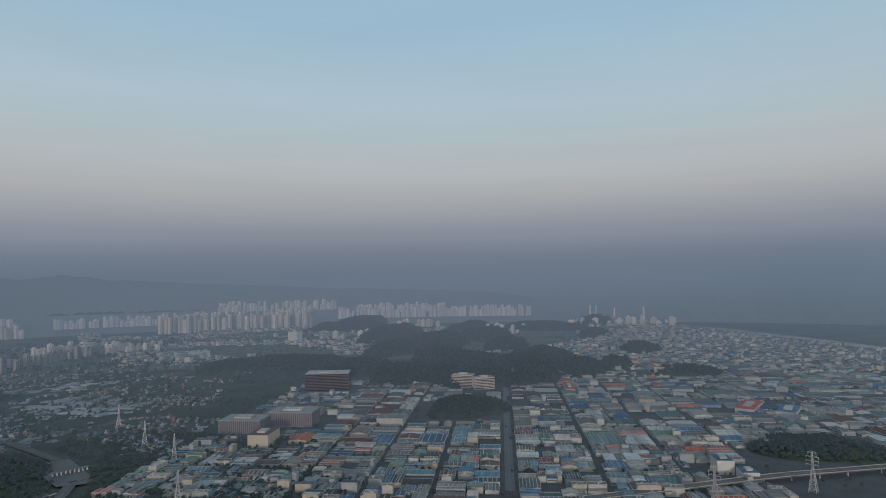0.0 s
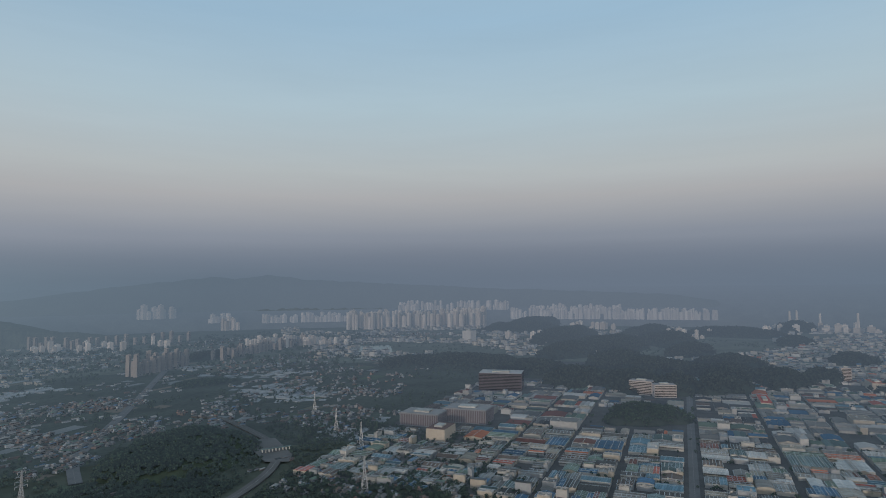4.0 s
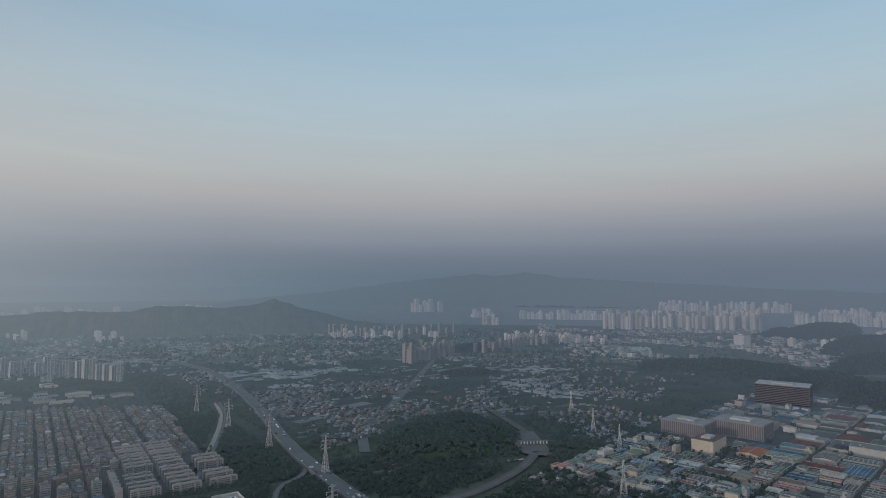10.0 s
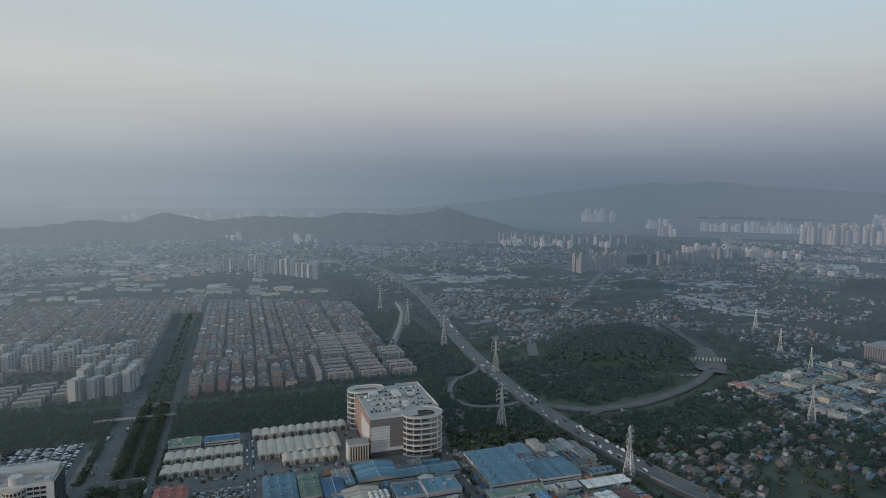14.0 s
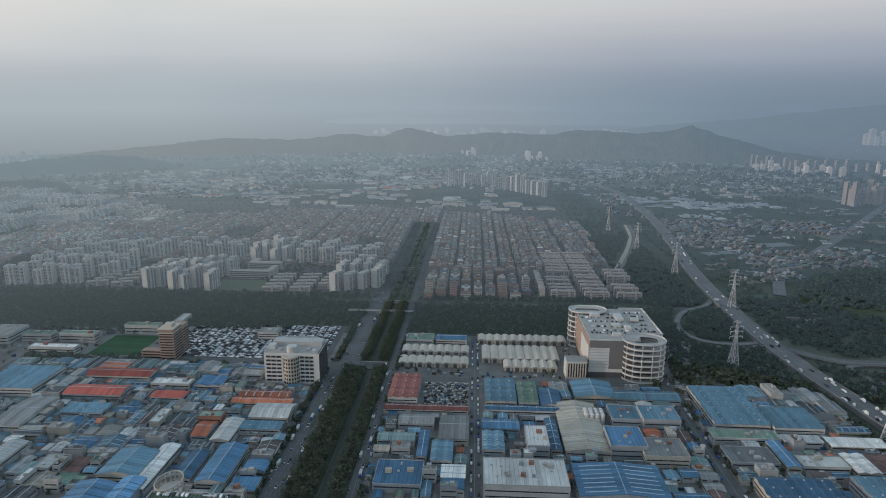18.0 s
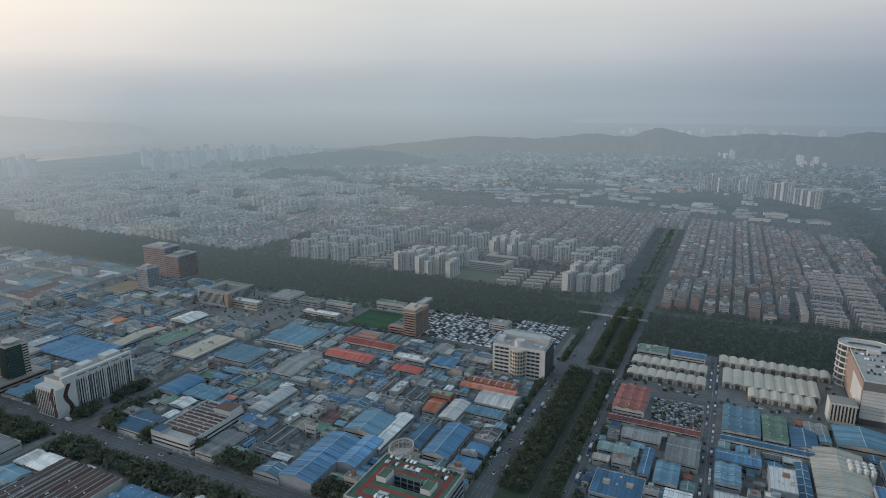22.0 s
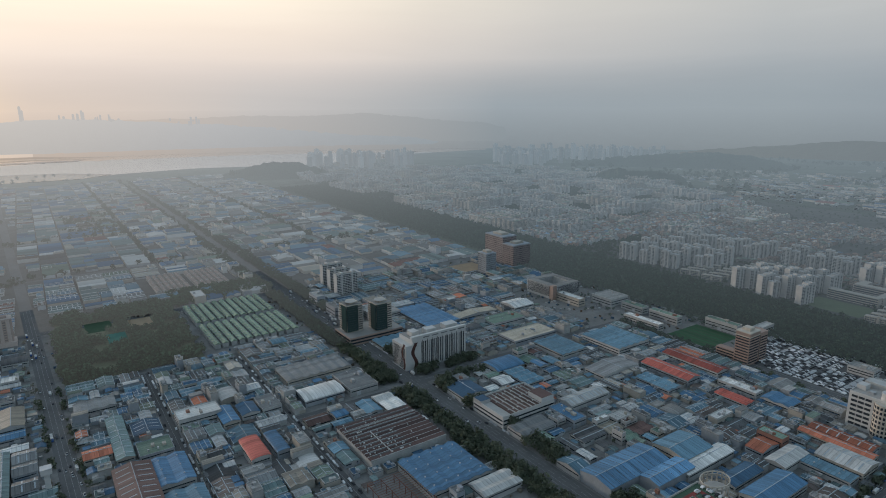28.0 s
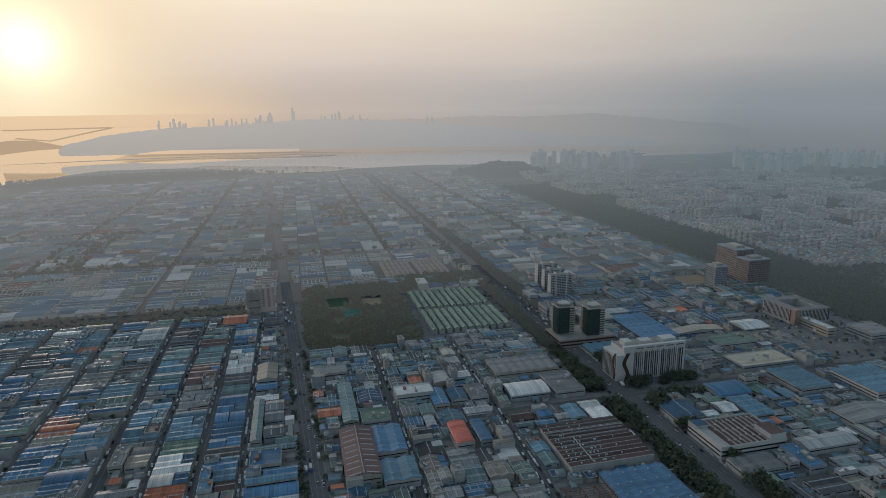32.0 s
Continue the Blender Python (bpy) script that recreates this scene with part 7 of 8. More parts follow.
# blocks of villas: two back-to-back rows along each lane, a wider street now and then, small parks left open
for i in range(50):
    x0 = -1100 + 27.5 * i + 7 * (i // 5) + (3 if i % 2 else 0)
    for j, y0 in enumerate(np.arange(1165, 1980, 11.2).tolist()):
        y0 += 5 * (j // 9) + 3 * (i % 3)
        if y0 > 1870 - 0.35 * abs(x0 + 300) + 60 * noise.noise((x0 * 0.01, 3, 1)) or noise.noise((x0 * 0.006, y0 * 0.006, 14)) > 0.42:
            continue
        for a in (6, 19):
            x, y = x0 + a + dice.uniform(-1, 1), y0 + dice.uniform(-0.8, 0.8)
            if -166 < x < -84 and y < 1650 or x > 262 + (y - 1160) * 0.05 or not free(x - 5, y - 5, x + 5, y + 5) or dice.random() < 0.03:
                continue
            house_into(town, x, y, dice.uniform(8.5, 12.5), dice.uniform(8, 10.5), dice.choice((5, 6, 6, 7, 9, 9)) * (1.7 if dice.random() < 0.05 else 1), dice.random() < 0.45)
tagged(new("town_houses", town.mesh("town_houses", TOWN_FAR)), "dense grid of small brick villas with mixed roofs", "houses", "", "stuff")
# works, halls and greenhouses on the land beyond the villas
edge = Geo()
for _ in range(620):
    x, y = dice.uniform(-1500, 420), dice.uniform(1820, 2900)
    if y < 1900 - 0.3 * abs(x + 300) or noise.noise((x * 0.004, y * 0.004, 31)) < (0.2 if x > 60 else -0.12) or not free(x - 20, y - 20, x + 30, y + 30):
        continue
    w, d = dice.uniform(14, 62), dice.uniform(10, 34)
    shed_into(edge, x, y, x + w, y + d, dice.choice((4, 5, 6, 8)), dice.choice("gfv"), dice.choice("xy"), 3 + SLOTS.index(dice.choice(OLDER + ["white", "tan", "concrete"])), straight)
hall = (-905, 1560, -850, 1625)
shed_into(edge, *hall, 12, "f", "x", 3 + SLOTS.index("white"), straight)
tagged(new("edge_of_town_works", edge.mesh("edge_of_town_works", FAR_OFF)), "low works and halls on the land beyond the villas", "sheds", "", "stuff")
# the western town: estates of parallel slabs, streets of small houses, schools and groves, cell by cell
flats, groves = Geo(), []


def flat_slab(geo, x, y, w, d, h, wall):
    geo.box(x - w / 2, y - d / 2, 0, x + w / 2, y + d / 2, h, wall)
    for k in range(int(h / 3)):
        geo.box(x - w / 2 + 1, y - d / 2 - 0.1, 1.2 + 3 * k, x + w / 2 - 1, y - d / 2 + 0.1, 2.3 + 3 * k, 9)
        if w < d:
            geo.box(x + w / 2 - 0.1, y - d / 2 + 1, 1.2 + 3 * k, x + w / 2 + 0.1, y + d / 2 - 1, 2.3 + 3 * k, 9)
    geo.box(x - w / 2 + 0.4, y - d / 2 + 0.4, h, x + w / 2 - 0.4, y + d / 2 - 0.4, h + 0.3, dice.choice((4, 7, 5, 6)))
    n = max(1, round(max(w, d) / 14))
    for k in range(n):
        o = (k + 0.5) / n - 0.5
        geo.box(x + (o * w if w > d else 0) - 1.6, y + (o * d if d >= w else 0) - 1.6, h, x + (o * w if w > d else 0) + 1.6, y + (o * d if d >= w else 0) + 1.6, h + 2.8, wall)


for cx in range(-2900, -826, 104):
    for cy in range(985, 2060, 92):
        if cy > 2020 - max(0, cx + 1500) * 0.55 or cx < -2300 and cy > 1500 + (cx + 2900) or not free(cx + 10, cy + 10, cx + 90, cy + 80):
            continue
        use, wall = dice.random(), dice.choice((0, 0, 0, 1))
        if use < (0.62 if cx < -1050 else 0.3):
            h = dice.choice((15, 18, 18, 22, 26, 30))
            if dice.random() < 0.35:
                for k in range(4):
                    for q in (0, 1):
                        flat_slab(flats, cx + 24 + 46 * q, cy + 10 + 20 * k, 38, 9, h * dice.uniform(0.8, 1.1), wall)
            else:
                for k in range(5):
                    for q in (0, 1):
                        flat_slab(flats, cx + 10 + 19 * k, cy + 20 + 44 * q, 9, 30, h * dice.uniform(0.8, 1.1), wall)
        elif use < 0.80:
            for k in range(7):
                for q in range(6):
                    if dice.random() < 0.9:
                        house_into(flats, cx + 8 + 13.5 * k + dice.uniform(-1, 1), cy + 7 + 14 * q + dice.uniform(-1, 1), dice.uniform(8, 12), dice.uniform(8, 12), dice.choice((6, 9, 9, 12)), dice.random() < 0.4)
        elif use < 0.86:
            flat_slab(flats, cx + 45, cy + 60, 76, 12, 15, 1)
            flat_slab(flats, cx + 78, cy + 34, 12, 36, 13, 1)
            groves += [(cx + dice.uniform(0, 90), cy + dice.uniform(-4, 12)) for _ in range(14)]
        else:
            groves += [(cx + dice.uniform(0, 98), cy + dice.uniform(0, 86)) for _ in range(90)]
        groves += [(cx + dice.uniform(-2, 100), cy + dice.choice((-3, 84)) + dice.uniform(-2, 2)) for _ in range(16)] + [(cx + dice.choice((-2, 100)) + dice.uniform(-2, 2), cy + dice.uniform(0, 90)) for _ in range(12)]
# the western flats' colours include emissive painted haze
tagged(new("western_flats", flats.mesh("western_flats", hazed_set((("white_flats", (0.36, 0.36, 0.355)), ("cream_flats", (0.36, 0.335, 0.305)), ("grey_flats", (0.27, 0.28, 0.29)), ("brick_flats", (0.28, 0.19, 0.16)), ("flat_roofs", (0.2, 0.2, 0.2)), ("green_tops", (0.15, 0.21, 0.17)), ("brown_tops", (0.23, 0.16, 0.135)), ("pale_tops", (0.3, 0.3, 0.29)), ("blue_tops", (0.17, 0.25, 0.33)), ("flat_windows", (0.08, 0.09, 0.10)))))), "white flats in rows and crowded small houses beyond the wooded belt", "flats", "", "stuff")

# towers with painted haze; the second copy has sunlight put into its colour
FAR_TOWER = painted_haze("far_towers_in_haze", (0.40, 0.40, 0.40), 0.2)
FAR_TOWER_PALE = painted_haze("painted_sunlit_towers", (0.52, 0.48, 0.45), 0.2)


def skyline(name, clusters, material, label):
    """Far towers in clusters: azimuths, reach, elevation of the tops, how many, how wide."""
    g = Geo()
    for az0, az1, r, el, count, wide in clusters:
        d = drawn_in(r)
        for _ in range(count):
            x, y = polar(dice.uniform(az0, az1), d + dice.uniform(-160, 160) if r < 4500 else d + dice.uniform(-25, 10))
            w, k = wide * d / r * dice.uniform(0.7, 1.2), dice.uniform(-0.45, 0.1)
            top = EYE + d * math.tan(radians(el + k))
            foot_ = EYE * (1 - d / r) - 2
            if top > foot_ + 2:
                g.box(x - w / 2, y - w / 2, foot_, x + w / 2, y + w / 2, top)
                g.box(x - w / 5, y - w / 5, top, x + w / 5, y + w / 5, top + w * 0.2)
    return tagged(new(name, g.mesh(name, material)), label, "skyline", "", "stuff")


# the same sunlit tone under a thicker, fixed share of painted haze
FAR_TOWER_FAINT = painted_haze("faint_far_towers", (0.52, 0.48, 0.45), 0.2, 0.76)
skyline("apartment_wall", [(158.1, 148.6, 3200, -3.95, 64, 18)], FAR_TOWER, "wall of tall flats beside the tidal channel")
skyline("western_towers", [(141.6, 128.7, 3556, -3.6, 60, 18), (140.3, 136.7, 3366, -3.95, 22, 22), (136, 126, 3900, -3.7, 40, 16)], FAR_TOWER, "far towers with painted haze behind the western flats")
# island towers, mostly painted haze over a grey base
ISLAND_TOWERS = painted_haze("island_towers_in_haze", (0.24, 0.24, 0.24), 0.3, 0.87, 0.0, 0.02, ISLAND_AIR)
skyline("island_skyline", [(190.8, 188.2, 6900, -0.75, 9, 20), (187, 181, 6900, -0.75, 26, 18), (182.6, 181.4, 6950, -0.25, 4, 26), (179.9, 179.6, 7000, 0.2, 2, 20), (179, 173, 6900, -0.6, 16, 18), (177.6, 175.4, 6950, -0.25, 5, 18), (172, 166, 6900, -0.85, 14, 18)], ISLAND_TOWERS, "skyline of towers with painted haze on the island across the water")
skyline("northern_towers", [(41.2, 28.4, 4480, -2.45, 130, 19), (33, 28.4, 4560, -2.15, 40, 20), (52.2, 50.8, 4590, -2.75, 6, 22)], FAR_TOWER_PALE, "crowd of apartment towers in a painted sunlit tone under dark hills")
skyline("eastern_towers", [(26.1, 8.4, 5499, -2.3, 190, 20), (25, 16.3, 6500, -1.95, 60, 28), (36.5, 26.5, 7500, -1.55, 80, 30), (49, 41, 5400, -2.5, 50, 24), (58.8, 56.1, 6600, -1.6, 9, 44), (53.3, 51.2, 5610, -2.45, 9, 34), (100, 76, 7200, -2.05, 60, 50)], FAR_TOWER_FAINT, "far pinkish towers with painted haze")
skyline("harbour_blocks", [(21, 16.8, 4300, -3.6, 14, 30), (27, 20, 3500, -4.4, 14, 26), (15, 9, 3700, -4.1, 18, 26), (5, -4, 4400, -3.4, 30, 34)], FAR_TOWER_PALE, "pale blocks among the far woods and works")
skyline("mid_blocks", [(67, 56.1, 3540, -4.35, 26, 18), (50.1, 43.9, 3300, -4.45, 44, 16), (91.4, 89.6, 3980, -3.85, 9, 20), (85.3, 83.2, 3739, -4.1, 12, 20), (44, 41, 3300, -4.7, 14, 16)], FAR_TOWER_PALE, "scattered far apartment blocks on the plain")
# the low roofs of the far city
carpet = Geo()
for _ in range(4000):
    r, az = dice.uniform(2700, 4560), dice.uniform(-3, 47)
    x, y = polar(az, r)
    if noise.noise((x * 0.0026, y * 0.0026, 41)) < 0.08 or az < 9 and r < 3600:
        continue
    w, d, k = dice.uniform(10, 42), dice.uniform(10, 30), dice.choice((5, 6, 8, 10, 14, 20))
    carpet.box(x - w / 2, y - d / 2, 0, x + w / 2, y + d / 2, k, dice.choice((0, 0, 1, 2)))
    carpet.box(x - w / 2 - 0.3, y - d / 2 - 0.3, k, x + w / 2 + 0.3, y + d / 2 + 0.3, k + 0.6, 3 + SLOTS.index(dice.choice(("grey", "grey", "concrete", "ltblue", "tan", "brown", "dark", "teal"))))
tagged(new("far_city", carpet.mesh("far_city", FAR_OFF)), "low pale roofs of the far city between wooded hills", "buildings", "", "stuff")
stack_ = Geo()
for az, r, el in ((3.1, 4500, -2.4), (2.6, 4500, -2.35), (-1.5, 4400, -2.5), (1.0, 4450, -2.6)):
    stack_.tube(polar(az, r), 9, 10, 0, EYE + r * math.tan(radians(el)), 0, 6)
tagged(new("chimneys", stack_.mesh("chimneys", FAR_TOWER_PALE)), "tall pale chimneys of a far power station", "chimneys", "", "stuff")

# ---- fields, greenhouses, villages ----
def lump_free(x, y):
    return ((x - 720) / 210) ** 2 + ((y - 1030) / 170) ** 2 < 1.2


film = Geo()
for cx, cy, w, d, n in ((620, 2120, 240, 120, 26), (760, 1980, 200, 120, 22), (680, 1790, 110, 60, 8), (900, 2010, 150, 110, 14), (1290, 1390, 200, 180, 30), (1240, 1250, 120, 90, 10), (1000, 890, 60, 90, 7), (1560, 1640, 160, 120, 14), (480, 2600, 120, 160, 12), (640, 3100, 200, 220, 16), (330, 2700, 160, 160, 12), (1500, 2050, 150, 100, 10), (2050, 1500, 160, 120, 9)):
    for _ in range(n):
        x, y = cx + dice.uniform(-w, w) / 2, cy + dice.uniform(-d, d) / 2
        l, k = dice.uniform(25, 60), dice.choice((2, 3, 4, 5))
        turn = dice.choice((0.2, 0.25, 1.75, 0.22))
        c, s = math.cos(turn), math.sin(turn)
        n0 = len(film.v)
        for i in range(k):
            film.extrude([(-3 + 6.4 * i, 0), (3 + 6.4 * i, 0), (2.4 + 6.4 * i, 2.2), (6.4 * i, 3.4), (-2.4 + 6.4 * i, 2.2)], "x", -l / 2, l / 2)
        film.v[n0:] = [(x + c * a - s * b, y + s * a + c * b, z) for a, b, z in film.v[n0:]]
# the film's colour has haze painted in as emission
tagged(new("greenhouses", film.mesh("greenhouses", painted_haze("greenhouse_film", (0.27, 0.29, 0.30), 0.3, patch=0.03))), "rows of pale plastic greenhouses on the plain", "greenhouses", "", "stuff")
pond = Geo().add([(1969, 1702, 0.6), (2191, 1657, 0.6), (2536, 1935, 0.6), (2401, 2038, 0.6), (2150, 1900, 0.6)], [(0, 1, 2, 3, 4)])
setting("reservoir", pond, surface("pale_water", (0.30, 0.32, 0.32), rough=0.25, bump=0, stain=0.1), "pale flat pond among fields", "water")
# field colours, each with painted haze
FIELDS = hazed_set((("earth", (0.15, 0.125, 0.095)), ("meadow", (0.07, 0.085, 0.055)), ("paddy", (0.062, 0.085, 0.05)), ("stubble", (0.11, 0.105, 0.075)), ("flooded_paddy", (0.17, 0.18, 0.18))))
for k in range(200):
    x, y = dice.uniform(480, 2300), dice.uniform(900, 3400)
    if y < 600 + 0.42 * x or lump_free(x, y):
        continue
    w, d, turn = dice.uniform(25, 100), dice.uniform(20, 60), radians(dice.choice((10, 14, 20)))
    c, s = math.cos(turn), math.sin(turn)
    q = [(x + c * a - s * b, y + s * a + c * b, 0.2 + 0.003 * k) for a, b in ((-w / 2, -d / 2), (w / 2, -d / 2), (w / 2, d / 2), (-w / 2, d / 2))]
    setting("field", Geo().add(q, [(0, 1, 2, 3)]), dice.choice(FIELDS), "flat field on the plain", "field")
plots = Geo()
for cx, cy, w, d, turn in ((1385, 1740, 130, 250, 0.5), (1300, 1480, 120, 160, 0.6), (1225, 1280, 130, 230, 0.65), (1330, 1300, 90, 120, 0.6), (968, 855, 34, 170, 0.52), (1050, 1010, 60, 60, 0.5), (1120, 900, 50, 40, 0.4), (1560, 1800, 150, 90, 0.5), (1700, 1850, 130, 120, 0.6), (1010, 1180, 80, 50, 0.4), (860, 2080, 260, 60, 0.15), (640, 2010, 300, 110, 0.12), (960, 2250, 200, 80, 0.2), (470, 2230, 160, 70, 0.1)):
    for _ in range(max(4, int(w * d / 1500))):
        u, v = dice.uniform(-w, w) / 2, dice.uniform(-d, d) / 2
        a, b = dice.uniform(18, 46), dice.uniform(14, 34)
        c, q = math.cos(turn), math.sin(turn)
        n0, lift = len(plots.v), 0.5 + 0.004 * len(plots.f)
        plots.v += [(cx + c * (u + e * a / 2) - q * (v + f * b / 2), cy + q * (u + e * a / 2) + c * (v + f * b / 2), lift) for e, f in ((-1, -1), (1, -1), (1, 1), (-1, 1))]
        plots.f.append((n0, n0 + 1, n0 + 2, n0 + 3))
        plots.m.append(0)
# plots of pale film, again with emissive haze painted in
setting("film_covered_plots", plots, painted_haze("pale_film", (0.24, 0.255, 0.26), 0.3, patch=0.03), "pale film-covered plots among the fields", "field")
huts = Geo()
for _ in range(4200):
    x, y = dice.uniform(460, 2300), dice.uniform(520, 2700)
    if y < 480 + 0.40 * x or lump_free(x, y) or noise.noise((x * 0.006, y * 0.006, 17)) < (0.1 if y < 1850 else 0.34):
        continue
    w, d, k = dice.uniform(4, 20), dice.uniform(3, 8), dice.uniform(2.2, 4.5)
    slot = 3 + SLOTS.index(dice.choice(("white", "grey", "grey", "concrete", "tan", "blue", "brown", "dark", "teal", "brown")))
    huts.box(x - w / 2, y - d / 2, 0, x + w / 2, y + d / 2, k, dice.choice((2, 2, 10)))
    huts.box(x - w / 2 - 0.3, y - d / 2 - 0.3, k, x + w / 2 + 0.3, y + d / 2 + 0.3, k + 0.4, slot)
tagged(new("field_huts", huts.mesh("field_huts", FAR_OFF)), "small sheds, tunnels and huts strewn over the fields", "sheds", "", "stuff")
# village walls and roofs under painted haze
VILLAGE_MATS = hazed_set([("village_walls", (0.20, 0.20, 0.20)), ("grey_village_walls", (0.27, 0.29, 0.31)), ("brick_village_walls", (0.17, 0.12, 0.10)), ("weathered_village_walls", (0.15, 0.15, 0.15)), ("grey_village_roofs", (0.15, 0.15, 0.15)), ("green_village_roofs", (0.10, 0.14, 0.11)), ("brown_village_roofs", (0.13, 0.105, 0.09)), ("pale_village_roofs", (0.24, 0.24, 0.23)), ("blue_village_roofs", (0.09, 0.14, 0.21))]) + [GLASS]
village = Geo()
for cx, cy, w, d, n in ((740, 1640, 480, 170, 330), (690, 1280, 260, 160, 150), (560, 1460, 200, 160, 120), (800, 650, 260, 180, 110), (560, 570, 200, 120, 80), (480, 520, 80, 120, 24), (700, 500, 240, 140, 60), (1100, 980, 240, 200, 90), (560, 1150, 120, 80, 30), (1400, 1150, 120, 160, 70), (1250, 3100, 700, 300, 160), (300, 2950, 500, 500, 240), (-500, 2750, 900, 500, 380), (-1000, 2250, 700, 500, 300), (2300, 2800, 600, 500, 200), (1000, 2700, 1200, 700, 260), (1800, 1950, 700, 300, 150), (1500, 1400, 500, 400, 120), (480, 2000, 120, 500, 60), (900, 1250, 350, 250, 110), (2900, 2300, 800, 500, 300), (3200, 1500, 800, 300, 160)):
    for _ in range(n):
        x, y = cx + dice.uniform(-w, w) / 2, cy + dice.uniform(-d, d) / 2
        if free(x - 5, y - 5, x + 5, y + 5):
            house_into(village, x, y, dice.uniform(7, 18), dice.uniform(6, 10), dice.choice((3, 3.5, 4, 4, 6)), dice.random() < 0.45, dice.uniform(0, 0.6))
tagged(new("village_houses", village.mesh("village_houses", VILLAGE_MATS)), "scattered village houses, workshops and yards", "houses", "", "stuff")
hamlets = Geo()
for _ in range(2600):
    r, az = dice.uniform(2350, 4200), dice.uniform(60, 134)
    x, y = polar(az, r)
    if noise.noise((x * 0.003, y * 0.003, 9)) > -0.1 and not (az > 112 and r > 3200):
        w, d, k = dice.uniform(8, 24), dice.uniform(8, 18), dice.uniform(3, 10)
        hamlets.box(x, y, 0, x + w, y + d, k, dice.choice((0, 1, 2)))
        hamlets.box(x - 0.4, y - 0.4, k, x + w + 0.4, y + d + 0.4, k + 0.6, dice.choice((3, 4, 5, 6, 6, 7, 7, 14)))
tagged(new("far_hamlets", hamlets.mesh("far_hamlets", FAR_OFF)), "far hamlets and workshops scattered before the hills", "houses", "", "stuff")
knolls = ((720, 1030, 190, 150, 22), (1430, 385, 100, 95, 30), (1960, 1400, 150, 120, 14), (2080, 1180, 150, 150, 17), (2010, 910, 170, 150, 20), (1870, 690, 160, 120, 23), (1880, 530, 150, 100, 23), (1850, 390, 120, 80, 24), (1950, 265, 150, 90, 30), (2090, 140, 130, 80, 27), (2240, 45, 100, 60, 20), (2110, -170, 60, 120, 15), (2350, 700, 200, 130, 28), (2900, 900, 300, 200, 32), (3250, 700, 200, 150, 36), (4000, 1800, 400, 180, 43), (4400, 200, 200, 120, 36), (1240, -340, 90, 130, 12), (2600, 1000, 300, 120, 28), (2850, 540, 200, 90, 24), (3300, 1300, 400, 150, 36), (3700, 900, 300, 150, 36), (2750, -50, 160, 80, 21), (1700, 2300, 200, 70, 11), (1250, 1700, 120, 60, 8), (3500, 170, 160, 90, 21), (2030, 1180, 170, 260, 20), (2200, 560, 150, 160, 26), (2450, 320, 150, 120, 24), (2150, 300, 120, 130, 26), (3700, 1700, 260, 320, 34), (3900, 480, 200, 260, 26))


shaped = []
for cx, cy, rx, ry, h in knolls:
    shaped.append((cx, cy, rx * 0.8, ry * 0.8, h))
    for _ in range(5):
        a, q = dice.uniform(0, 2 * math.pi), dice.uniform(0.3, 0.6)
        shaped.append((cx + 0.6 * rx * math.cos(a), cy + 0.6 * ry * math.sin(a), rx * q, ry * q * dice.uniform(0.7, 1.2), h * dice.uniform(0.5, 0.9)))
knolls = [(cx, cy, rx * (1.0 if cx < 1600 else 1.15), ry, h * (1.0 if cx < 1600 else 1.5)) for cx, cy, rx, ry, h in shaped]


# dark wood colour for far knolls, under painted haze
FAR_LEAF = painted_haze("far_woods_in_haze", (0.034, 0.045, 0.036), 0.25, patch=0.02)


def lump(x, y):
    """Height of the wooded knolls at a place."""
    return max([0.0] + [h * max(0.0, 1 - ((x - cx) / rx) ** 2 - ((y - cy) / ry) ** 2) ** 0.8 for cx, cy, rx, ry, h in knolls])


for cx, cy, rx, ry, h in knolls:
    g = Geo()
    for i in range(13):
        for j in range(24):
            a, r = 2 * math.pi * j / 24, i / 12
            x, y = cx + rx * r * math.cos(a), cy + ry * r * math.sin(a)
            g.v.append((x, y, h * (1 - r * r) ** 0.8 + 0.2))
        if i:
            n = 24 * (i - 1)
            g.f += [(n + j, n + 24 + j, n + 24 + (j + 1) % 24, n + (j + 1) % 24) for j in range(24)]
            g.m += [0] * 24
    setting("knoll", g, GRASS if math.hypot(cx, cy) < 1290 else FAR_LEAF, "low wooded knoll rising from the plain", "hill")

# ---- trees ----


def tree_proto(name, h, spread, label, group):
    t_ = thing(name, 0, 0, 0, label, "tree", group)
    trunk = Geo().tube((0, 0), 0.28, 7, 0, h * 0.55, 0, 0.14)
    for k in range(5):
        a = 2.4 * k
        trunk.strut((0, 0, h * (0.3 + 0.05 * k)), (spread * 0.5 * math.cos(a), spread * 0.5 * math.sin(a), h * (0.55 + 0.06 * k)), 0.12)
    part("trunk", trunk, BARK, t_)
    q = leaf_quads(rng, np.array([[0, 0, h * 0.5]]), np.array([spread]), 260)
    g = Geo()
    g.v = [tuple(p) for p in q.reshape(-1, 3).tolist()]
    g.f, g.m = [(4 * i, 4 * i + 1, 4 * i + 2, 4 * i + 3) for i in range(len(q))], [0] * len(q)
    part("crown", g, LEAF, t_)
    return t_


